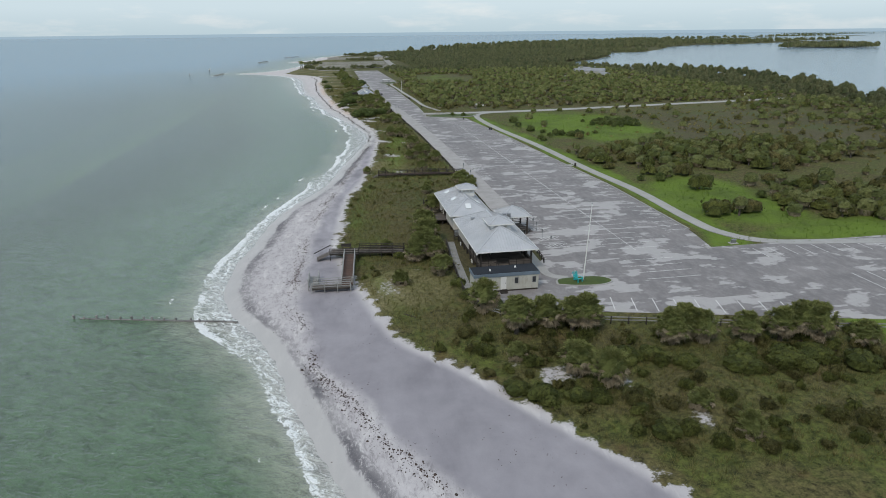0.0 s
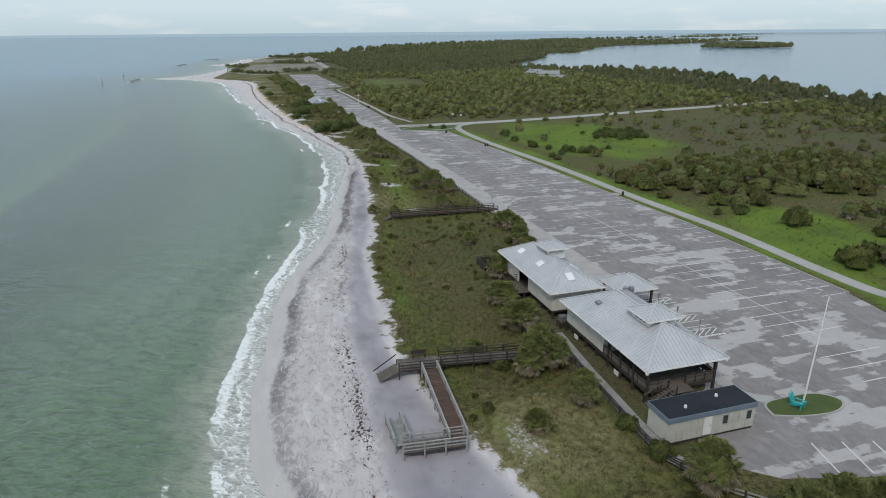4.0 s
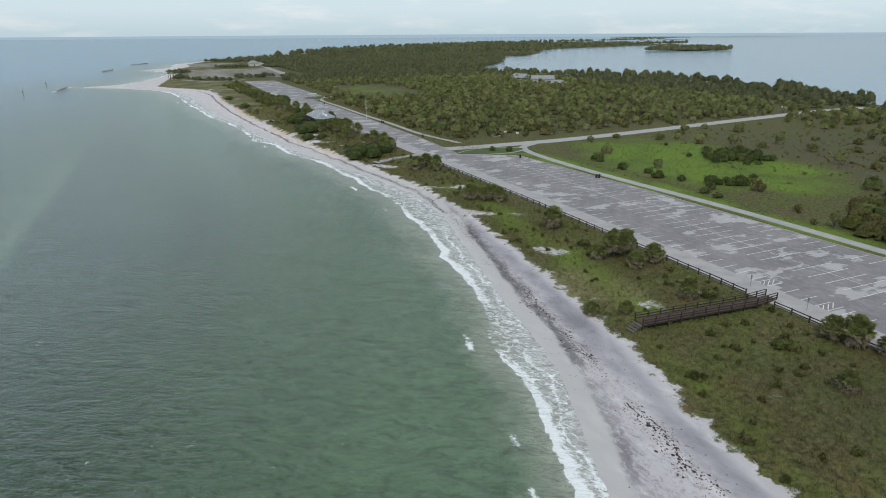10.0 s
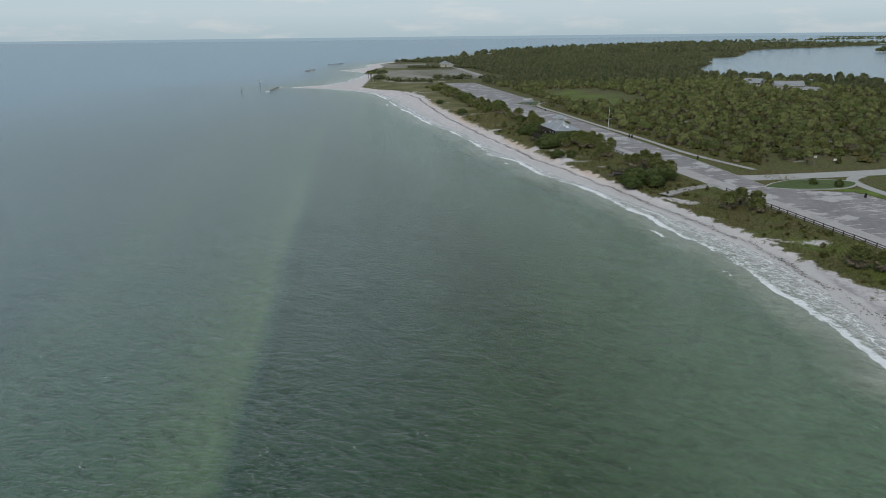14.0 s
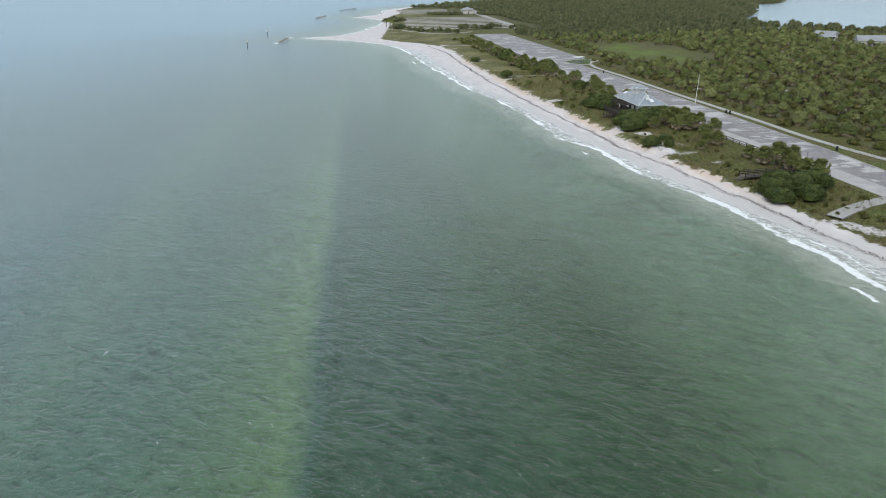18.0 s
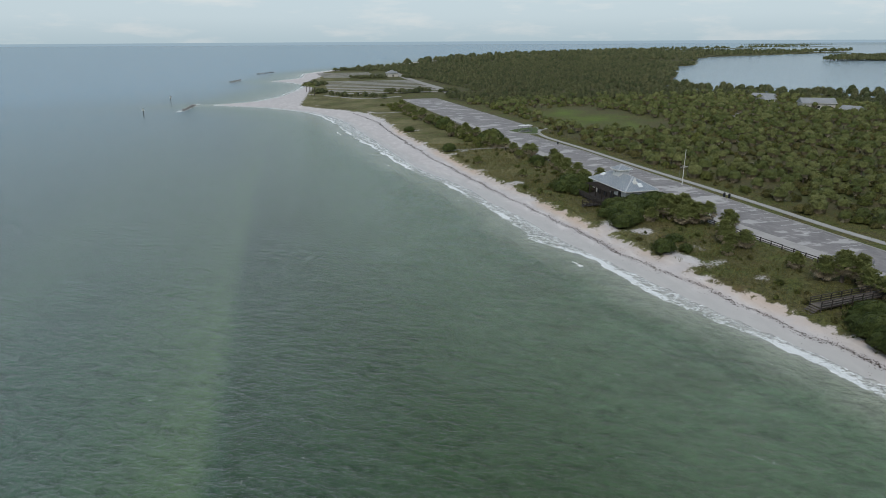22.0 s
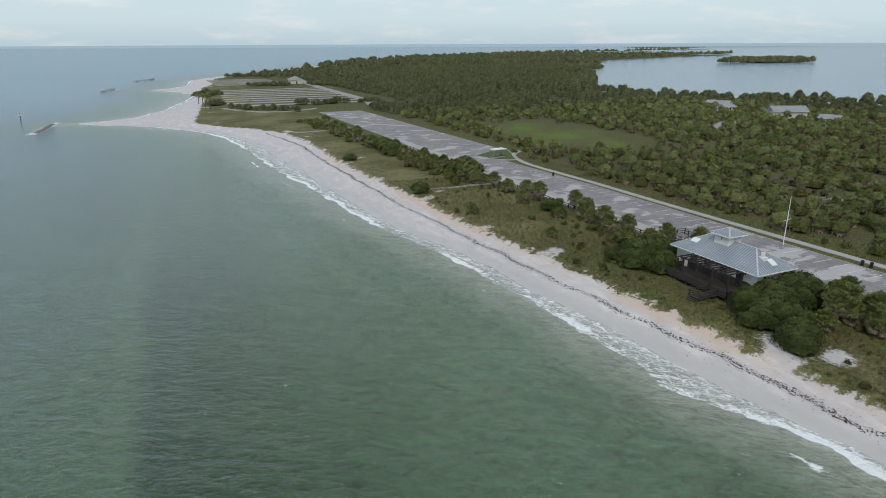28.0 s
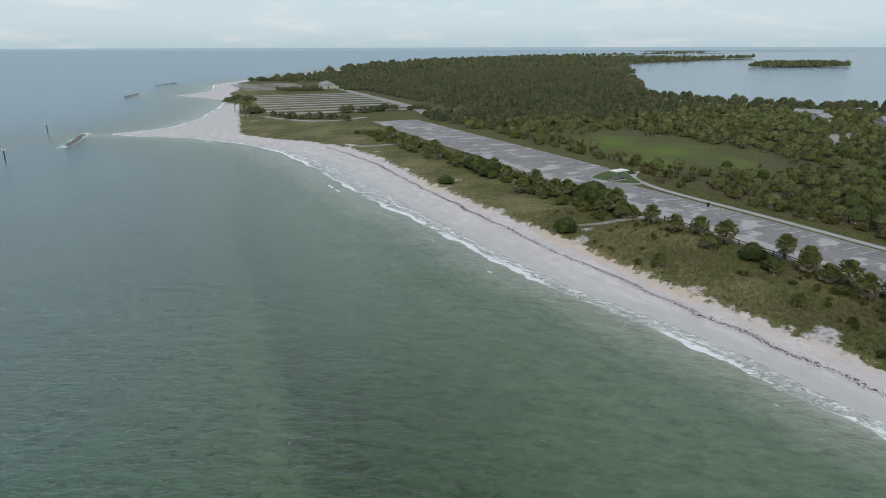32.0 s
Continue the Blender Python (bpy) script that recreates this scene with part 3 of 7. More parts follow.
def turbid(x, y):
    """How far out the water is milky with sand."""
    return np.interp(y, (40, 80, 110, 180, 260, 320, 400, 500, 600, 700), (9, 9, 6, 7, 9, 11, 11, 14, 20, 22))


def pale_band(x, y):
    """A long pale band in the water off the beach, with a sharp edge to darker water on the land side."""
    edge = np.interp(y, (100, 200, 300, 420, 500, 620), (-75, -72, -68.5, -64, -60.5, -57)) + 0.5 * wave_noise(x / 6, y / 9, 12)
    u = edge - x
    top = ramped(u, -1.6, 1.6) * np.exp(-np.maximum(u, 0) / 11)
    dark_edge = -0.38 * np.exp(np.minimum(u, 0) / 10) * (1 - ramped(u, -1.6, 1.6))
    second = 0.3 * np.exp(-((u - 26 - 0.05 * (y - 200)) / 7) ** 2)
    return (0.95 - 0.4 * ramped(y, 300, 400)) * (top + dark_edge + second) * ramped(y, 140, 200) * ramped(580 - y, 0, 160)


def breakwater(x, y):
    """White water round the rocks."""
    rocks = np.zeros_like(x)
    for ax, ay, bx, by in ((-106, 648, -100.5, 692), (-88, 918, -80, 952), (-64, 1070, -44, 1108)):
        t = np.clip(((x - ax) * (bx - ax) + (y - ay) * (by - ay)) / ((bx - ax) ** 2 + (by - ay) ** 2), 0, 1)
        rocks = np.maximum(rocks, np.exp(-((x - ax - t * (bx - ax)) ** 2 + (y - ay - t * (by - ay)) ** 2) / 9.0))
    return rocks


def swell(x, y):
    d = np.clip(shore(y) - x, 0, 40)
    return SEA + 0.05 * np.sin(d * 0.9 + 0.6 * wave_noise(x / 5, y / 5)) * np.exp(-d / 18) * (x < lagoon(y) - 60)


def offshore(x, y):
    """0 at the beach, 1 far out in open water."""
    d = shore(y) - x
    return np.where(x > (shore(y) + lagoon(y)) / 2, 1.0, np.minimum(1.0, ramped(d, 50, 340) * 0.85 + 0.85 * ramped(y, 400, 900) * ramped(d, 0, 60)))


def calm(x, y):
    """1 on the sheltered lagoon."""
    return 1.0 * (x > (shore(y) + lagoon(y)) / 2)


def weedy(x, y):
    """Where dark weed grows on the bottom off the beach."""
    d = shore(y) - x
    a = np.exp(-(((d - 17) / 10) ** 2 + ((y - 322) / 26) ** 2) ** 2)
    b_ = 0.5 * np.exp(-(((d - 14) / 7) ** 2 + ((y - 358) / 14) ** 2) ** 2)
    c = 0.5 * np.exp(-(((d - 16) / 9) ** 2 + ((y - 72) / 16) ** 2) ** 2) + 0.35 * np.exp(-(((d - 9) / 4) ** 2 + ((y - 240) / 16) ** 2) ** 2)
    return np.clip(a + b_ + c, 0, 1)


def water_material():
    m, t, b = material("sea_water", 0.2, 0.0, 0.3)
    n = Nodes(t)
    d, width, milk = n.attr("offing"), n.attr("wash_width"), n.attr("turbid")
    sway = n.math("SUBTRACT", n.noise(0.11, 3.0), 0.5)
    ripple = n.math("SUBTRACT", n.noise(0.55, 5.0, 0.65), 0.5)
    streak = n.noise(0.02, 4.0, 0.6, n.scaled(1.0, 0.4, 1.0), 0.6)
    deep = n.mix(n.ramp(streak, (0.38, 0.0), (0.62, 1.0)), (0.021, 0.049, 0.016), (0.035, 0.074, 0.025))
    # bluer far out: the sky's reflection at grazing angles put into the colour
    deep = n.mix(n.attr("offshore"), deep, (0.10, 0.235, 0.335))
    # pale sky sheen of the still lagoon put into its colour
    deep = n.mix(n.math("MULTIPLY", n.attr("calm"), 0.6), deep, (0.30, 0.345, 0.37))
    # pale green over the shelving sand
    out = n.math("ADD", d, n.math("MULTIPLY", sway, 9.0))
    col = n.mix(n.math("MULTIPLY", n.span(out, 14.0, 60.0, 1.0, 0.0), 0.9), deep, (0.100, 0.168, 0.094))
    col = n.mix(n.ramp(n.attr("pale_band"), (0.0, 0.0), (1.0, 0.85)), col, (0.105, 0.175, 0.076))
    col = n.mix(n.ramp(n.math("MULTIPLY", n.attr("pale_band"), -1.0), (0.0, 0.0), (0.4, 0.8)), col, (0.024, 0.052, 0.02))
    weed = n.math("MULTIPLY", n.attr("weedy"), n.ramp(n.noise(0.13, 7.0, 0.7, n.lean(-30, 1.8, 1.0), 0.5), (0.42, 0.0), (0.56, 1.0)))
    col = n.mix(n.math("MULTIPLY", weed, 0.45), col, (0.036, 0.044, 0.021))
    near = n.math("SUBTRACT", n.math("ADD", d, n.math("MULTIPLY", ripple, 3.0)), width)
    col = n.mix(n.math("MULTIPLY", n.span(n.math("ADD", near, n.math("MULTIPLY", sway, 8.0)), -1.0, milk, 1.0, 0.0), 0.85), col, (0.30, 0.325, 0.255))
    col = n.mix(n.span(d, 0.0, n.math("ADD", width, 1.5), 1.0, 0.0), col, (0.47, 0.465, 0.44))
    # the long pale streaks of spent foam on far water
    scum = n.math("MULTIPLY", n.ramp(n.noise(0.035, 5.0, 0.7, n.lean(62, 5.0, 1.0), 0.9), (0.56, 0.0), (0.68, 0.3)), n.attr("offshore"))
    col = n.mix(scum, col, (0.36, 0.43, 0.45))
    # broken white water: a bright front and the lace that it leaves behind
    lace = n.math("ADD", n.math("MULTIPLY", n.noise(0.9, 6.0, 0.75, n.lean(-60, 1.6, 1.0), 1.8), 0.75), n.math("MULTIPLY", n.noise(4.2, 4.0, 0.7), 0.25))
    reach = n.math("ADD", n.math("ADD", d, n.math("MULTIPLY", sway, 3.6)), n.math("MULTIPLY", ripple, 1.6))
    inner = n.math("SUBTRACT", width, reach)
    alive = n.ramp(n.noise(0.045, 3.0, 0.6), (0.36, 0.35), (0.56, 1.0))
    front = n.math("MULTIPLY", n.math("MULTIPLY", n.span(inner, -0.15, 0.25), n.span(inner, 0.7, 2.6, 1.0, 0.0)), alive)
    wash = n.math("MULTIPLY", n.span(inner, -0.1, 0.5), n.span(reach, -1.0, 0.8))
    second = n.math("MULTIPLY", n.hump(n.math("ADD", reach, n.math("MULTIPLY", sway, 3.0)), n.math("MULTIPLY", width, 0.35), 0.7), alive)
    spent = n.math("MULTIPLY", n.hump(n.math("ADD", inner, n.math("MULTIPLY", sway, 4.0)), -3.6, 0.8), n.ramp(n.noise(0.09, 3.0), (0.58, 0.0), (0.66, 1.0)))
    cover = n.math("MAXIMUM", n.math("MULTIPLY", front, 0.31), n.math("MULTIPLY", wash, 0.135))
    cover = n.math("MAXIMUM", n.math("MAXIMUM", cover, n.math("MULTIPLY", second, 0.22)), n.math("MAXIMUM", n.math("MULTIPLY", spent, 0.27), n.math("MULTIPLY", n.attr("breakwater"), 0.22)))
    foam = n.span(n.math("ADD", lace, cover), 0.60, 0.76)
    chop = n.noise(0.8, 5.0, 0.66, n.lean(-36, 2.0, 1.0), 0.6)
    small = n.noise(2.3, 4.0, 0.68, n.lean(-28, 1.5, 1.0), 0.5)
    roll = n.noise(0.14, 3.0, 0.5, n.lean(-42, 3.6, 1.0), 0.6)
    crest = n.math("ADD", n.math("MULTIPLY", chop, 0.6), n.math("MULTIPLY", small, 0.4))
    # ripple light and dark also put into the colour: hollows darker, crests lighter
    col = n.mix(n.math("SUBTRACT", 1.0, n.attr("calm")), col, n.mix(1.0, col, n.ramp(crest, (0.37, 0.56), (0.5, 0.92), (0.63, 1.12)), "MULTIPLY"))
    col = n.mix(foam, col, (0.76, 0.78, 0.78))
    n.l.new(col, b.inputs["Base Color"])
    b.inputs["Specular IOR Level"].default_value, b.inputs["Roughness"].default_value = 0.0, 0.9
    # short crests across the wind over a low swell
    relief = n.bump(n.math("ADD", n.math("ADD", chop, n.math("MULTIPLY", small, 0.5)), n.math("MULTIPLY", roll, 1.3)), 1.0, 0.6)
    n.l.new(n.math("SUBTRACT", 0.5, n.math("MULTIPLY", n.attr("calm"), 0.4)), relief.node.inputs["Distance"])
    n.l.new(relief, b.inputs["Normal"])
    ruffle = n.noise(0.2, 7.0, 0.75, n.lean(-24, 3.0, 1.0), 0.5)
    gloss = n.t.nodes.new("ShaderNodeBsdfGlossy")
    gloss.inputs["Roughness"].default_value = 0.12
    n.l.new(relief, gloss.inputs["Normal"])
    fresnel = n.t.nodes.new("ShaderNodeFresnel")
    fresnel.inputs["IOR"].default_value = 1.33
    gentle = n.bump(n.math("ADD", chop, n.math("MULTIPLY", small, 0.5)), 1.0, 0.36)
    n.l.new(gentle, fresnel.inputs["Normal"])
    share = n.math("MULTIPLY", n.math("MINIMUM", n.math("MULTIPLY", n.math("MULTIPLY", n.math("POWER", fresnel.outputs[0], 1.5), 5.6), n.math("ADD", 0.55, n.math("MULTIPLY", ruffle, 0.9))), 0.58), n.math("SUBTRACT", 1.0, n.math("MULTIPLY", foam, 0.8)))
    blend = n.t.nodes.new("ShaderNodeMixShader")
    n.l.new(share, blend.inputs[0])
    n.l.new(b.outputs[0], blend.inputs[1])
    n.l.new(gloss.outputs[0], blend.inputs[2])
    n.l.new(blend.outputs[0], n.t.nodes["Material Output"].inputs["Surface"])
    return m


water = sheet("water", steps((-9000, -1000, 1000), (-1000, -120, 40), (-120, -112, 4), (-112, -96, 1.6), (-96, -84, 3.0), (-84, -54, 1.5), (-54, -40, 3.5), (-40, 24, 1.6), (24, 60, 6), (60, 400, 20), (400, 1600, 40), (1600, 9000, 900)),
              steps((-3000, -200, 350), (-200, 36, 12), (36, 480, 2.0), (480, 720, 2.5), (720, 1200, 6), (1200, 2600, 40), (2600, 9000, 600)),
              swell, water_material(), (("offing", offing), ("wash_width", wash_width), ("turbid", turbid), ("breakwater", breakwater), ("weedy", weedy), ("offshore", offshore), ("calm", calm), ("pale_band", pale_band)))
tagged(water, "green and grey sea with small ripples and foam along the beach", "sea", kind="structure")


# ---- paved ground ----
def asphalt_material():
    m, t, b = material("damp_asphalt", 0.7, 0.0, 0.4)
    n = Nodes(t)
    grain = n.noise(14.0, 3.0)
    base = n.mix(n.ramp(n.noise(0.1, 5.0, 0.65), (0.35, 0.0), (0.65, 1.0)), (0.222, 0.204, 0.20), (0.155, 0.144, 0.144))
    base = n.mix(n.ramp(n.noise(0.9, 6.0, 0.75, n.scaled(1.0, 0.5, 1.0)), (0.45, 0.0), (0.65, 0.45)), base, (0.33, 0.312, 0.308))
    dry = n.mix(n.noise(0.8, 5.0, 0.7), (0.34, 0.325, 0.318), (0.47, 0.45, 0.442))
    # resurfaced strips stop square at the bays, stains spread freely
    cut_ = n.t.nodes.new("ShaderNodeSeparateXYZ")
    n.l.new(n.pos, cut_.inputs[0])
    strips = n.t.nodes.new("ShaderNodeCombineXYZ")
    n.l.new(n.math("MULTIPLY", cut_.outputs["X"], 0.13), strips.inputs["X"])
    n.l.new(n.math("MULTIPLY", n.math("FLOOR", n.math("DIVIDE", cut_.outputs["Y"], 1.475)), 0.24), strips.inputs["Y"])
    square = n.noise(1.0, 3.0, 0.6, strips.outputs[0])
    patch = n.noise(0.16, 4.0, 0.55, n.scaled(0.75, 1.7, 1.0), 0.25)
    spread = n.math("MULTIPLY", n.math("SUBTRACT", n.noise(0.03, 3.0), 0.5), 0.3)
    rough_ = n.math("MULTIPLY", n.math("SUBTRACT", n.noise(1.6, 4.0), 0.5), 0.07)
    near = n.math("ADD", n.math("ADD", n.math("MULTIPLY", square, 0.55), n.math("MULTIPLY", patch, 0.45)), n.math("ADD", spread, rough_))
    col = n.mix(n.ramp(near, (0.53, 0.0), (0.555, 0.9)), base, dry)
    col = n.mix(n.ramp(n.math("ADD", patch, n.math("ADD", spread, rough_)), (0.63, 0.0), (0.655, 0.85)), col, dry)
    seam = n.noise(0.5, 6.0, 0.75, n.scaled(1.0, 0.25, 1.0))
    col = n.mix(n.ramp(seam, (0.60, 0.0), (0.66, 0.4)), col, (0.16, 0.152, 0.155))
    col = n.mix(0.25, col, n.mix(grain, (0.4, 0.4, 0.4), (1.0, 1.0, 1.0)), "MULTIPLY")
    n.l.new(col, b.inputs["Base Color"])
    n.l.new(n.bump(grain, 0.3, 0.02), b.inputs["Normal"])
    return m


def ribbon(name, centre, width, z, thick, mat_, label, category, y0=None):
    """A band of even width along a line of places, with thickness."""
    c = [Vector((x, y, 0)) for x, y in centre]
    verts, faces = [], []
    for k, p in enumerate(c):
        d = (c[min(k + 1, len(c) - 1)] - c[max(k - 1, 0)]).normalized()
        s = Vector((d.y, -d.x, 0)) * width / 2
        for q, h in ((p - s, z), (p + s, z), (p + s, z - thick), (p - s, z - thick)):
            verts.append((q.x, q.y, h))
    for k in range(len(c) - 1):
        a, b = 4 * k, 4 * k + 4
        faces += [(a, a + 1, b + 1, b), (a + 1, a + 2, b + 2, b + 1), (a + 3, a, b, b + 3)]
    ob = obj(name, verts, faces, mat_)
    return tagged(ob, label, category, kind="structure")


def smooth_line(points, n=8):
    """A Catmull-Rom line through the points."""
    p = np.array([points[0]] + list(points) + [points[-1]], float)
    out = []
    for k in range(1, len(p) - 2):
        for s in np.linspace(0, 1, n, endpoint=False):
            a, b, c, d = p[k - 1], p[k], p[k + 1], p[k + 2]
            out.append(0.5 * (2 * b + (c - a) * s + (2 * a - 5 * b + 4 * c - d) * s * s + (3 * b - 3 * c + d - a) * s ** 3))
    out.append(p[-2])
    return [tuple(q) for q in out]


ASPHALT = asphalt_material()


def paved(name, left, right, label):
    """An asphalt slab between two lines of places with as many points."""
    verts, faces = [], []
    for (a, b), (c, d) in zip(left, right):
        verts += [(a, b, 0.0), (c, d, 0.0), (c, d, -0.25), (a, b, -0.25)]
    for k in range(len(left) - 1):
        a, b = 4 * k, 4 * k + 4
        faces += [(a, a + 1, b + 1, b), (a + 1, a + 2, b + 2, b + 1), (a + 3, a, b, b + 3)]
    n = 4 * len(left) - 4
    faces += [(1, 0, 3, 2), (n, n + 1, n + 2, n + 3)]
    return tagged(obj(name, verts, faces, ASPHALT), label, "car park", kind="structure")


_ys = list(np.arange(101, 668, 4.0)) + [668]
paved("parking_lot", [(float(lot_left(y)), y) for y in _ys], [(float(lot_right(y)), y) for y in _ys], "long grey asphalt parking lot with pale dried patches")
paved("parking_apron", [(23.4, 84.0), (27, 80.8), (35.2, 78.5), (67, 70), (140, 51)], [(23.4, 87.8), (27, 92), (35.2, 101), (67, 101), (140, 101)], "grey asphalt forecourt with pale dried patches and bays")
ribbon("footpath", smooth_line([(140, 92), (95, 99), (80, 102), (74, 109), (73, 120), (73.5, 144), (71.5, 172), (70, 212), (66.5, 255), (66, 285), (69, 300), (76, 305)]), 2.6, 0.03, 0.2, CONCRETE, "pale concrete footpath through the grass", "footpath")
ribbon("footpath_north", smooth_line([(54, 318), (49.5, 345), (49, 375), (47.5, 420), (47, 455), (46, 478), (46.5, 490), (50, 502), (57, 509)]), 1.8, 0.03, 0.2, CONCRETE, "pale concrete footpath beside the lot", "footpath")
ribbon("road", smooth_line([(44, 309), (60, 308), (90, 308), (122, 311), (167, 317), (205, 322), (260, 328), (330, 322)]), 6.0, 0.02, 0.25, CONCRETE, "pale two-lane road across the scrub", "road")


# ---- painted lines ----
def line_mesh(name, sx, sy):
    me = bpy.data.meshes.new(name)
    me.from_pydata([(-sx / 2, -sy / 2, 0), (sx / 2, -sy / 2, 0), (sx / 2, sy / 2, 0), (-sx / 2, sy / 2, 0)], [], [(0, 1, 2, 3)])
    me.materials.append(LINE)
    return me


lot = bpy.data.objects["parking_lot"]
apron = bpy.data.objects["parking_apron"]
bay_long, bay_short = line_mesh("bay_line", 9.4, 0.15), line_mesh("bay_line", 4.6, 0.15)
lr = random.Random(3)


def painted(mesh, x, y, turn=0.0, over=None):
    ob = new("bay_line", mesh)
    ob.parent = over or lot
    ob.matrix_world = pose(x, y, 0.006, 0, 0, turn)
    return ob


for k in range(62):
    y = 103.4 + 2.95 * k
    if y > 282:
        break
    if lr.random() < 0.93:
        painted(bay_long, 53.0, y)
    if lr.random() < 0.9 and y > 106:
        painted(bay_short, float(lot_left(y)) + 4.4, y)
    if lr.random() < 0.9 and y > 112:
        painted(bay_short, float(lot_right(y)) - 2.7, y)
for k in range(58):
    y = 326 + 2.95 * k
    if lr.random() < 0.85 and y < 492:
        painted(bay_short, float(lot_right(y)) - 2.7, y, -1.5)
for k in range(4):
    painted(bay_long, 53.0, 88.5 + 2.95 * k, 0, apron)
spine = line_mesh("spine_line", 0.12, 180)
painted(spine, 53.0, 192)
for k in range(13):
    painted(bay_short, 33 + 2.95 * k, 83.6 - 0.265 * (2.95 * k + 6), 75, apron)
for k in range(9):
    painted(bay_short, 74 + 2.95 * k, 96.5, 90, apron)
    painted(bay_long, 82 + 2.95 * k, 80, 90, apron)
# hatched disabled bays beside the beach building
hatch = line_mesh("hatch_line", 2.3, 0.14)
for by in (107.5, 111.8, 118.0, 125.8, 168.0, 178.0):
    for k in range(4):
        painted(hatch, float(lot_left(by)) + 4.3 + 1.0 * k - 1.5, by, 35)
    painted(bay_short, float(lot_left(by)) + 4.4, by - 0.95)
    painted(bay_short, float(lot_left(by)) + 4.4, by + 0.95)

# pale sandy edge along the sea side of the lot, and kerbs
EDGE = worn("sandy_paving", (0.43, 0.41, 0.395), (0.33, 0.315, 0.305), 0.35, 0.9, stain=(0.24, 0.23, 0.225))
edge_line = [(float(lot_left(y)) + 0.9, y) for y in np.arange(122, 560, 6.0)]
ribbon("lot_edge", edge_line, 5.0, 0.012, 0.2, EDGE, "pale sandy strip along the edge of the lot", "paving")
ribbon("kerb", [(float(lot_right(y)) + 0.1, y) for y in np.arange(112, 291, 5.0)], 0.22, 0.13, 0.35, CONCRETE, "low pale concrete kerb along the lot", "kerb")
ribbon("kerb_north", [(float(lot_right(y)) + 0.1, y) for y in np.arange(300, 500, 5.0)], 0.22, 0.13, 0.35, CONCRETE, "low pale concrete kerb along the lot", "kerb")
ribbon("lot_footway", smooth_line([(36.0, 91.4), (33.6, 93.4), (33.4, 98), (33.6, 106), (33.4, 114)], 4), 1.5, 0.03, 0.2, CONCRETE, "narrow concrete walk beside the building", "footpath")

# the grassed traffic island with its kerb
LAWN = worn("mown_grass", (0.05, 0.08, 0.018), (0.08, 0.11, 0.028), 0.6, 0.95, bump=0.8, fine=9.0)


def island_bed(name, points, label):
    loop = smooth_line(points + points[:1], 6)[:-1]
    c = np.mean(loop, 0)
    n = len(loop)
    verts, faces = [], []
    for f, z in ((1.0, -0.1), (1.0, 0.13), (1 - 0.2 / 3, 0.13)):
        verts += [tuple(c + (np.array(p) - c) * f) + (z,) for p in loop]
    for r in range(2):
        faces += [(r * n + i, r * n + (i + 1) % n, (r + 1) * n + (i + 1) % n, (r + 1) * n + i) for i in range(n)]
    kerb_ = obj(name, verts, faces, CONCRETE)
    tagged(kerb_, label, "traffic island", kind="structure")
    top = [tuple(c + (np.array(p) - c) * (1 - 0.2 / 3)) + (0.128,) for p in loop] + [(c[0], c[1], 0.2)]
    obj("lawn", top, [(i, (i + 1) % n, n) for i in range(n)], LAWN, kerb_, "rough mown grass")
    return kerb_


island_bed("traffic_island", [(33.4, 89.0), (36.5, 87.9), (40.5, 87.6), (42.8, 89.0), (41.3, 91.0), (37.5, 91.4), (34.2, 91.0)], "kerbed grass island at the lot's corner")
island_bed("road_island", [(42.5, 298.2), (49, 294.5), (60, 293), (67, 296), (68, 300), (57, 304.3), (48, 302)], "grass island between the lot and the road")
island_bed("shelter_island", [(37.8, 506.5), (41, 497), (46, 494), (49, 500), (52.5, 508), (53.5, 513.5), (46, 512)], "grass island with a picnic shelter")


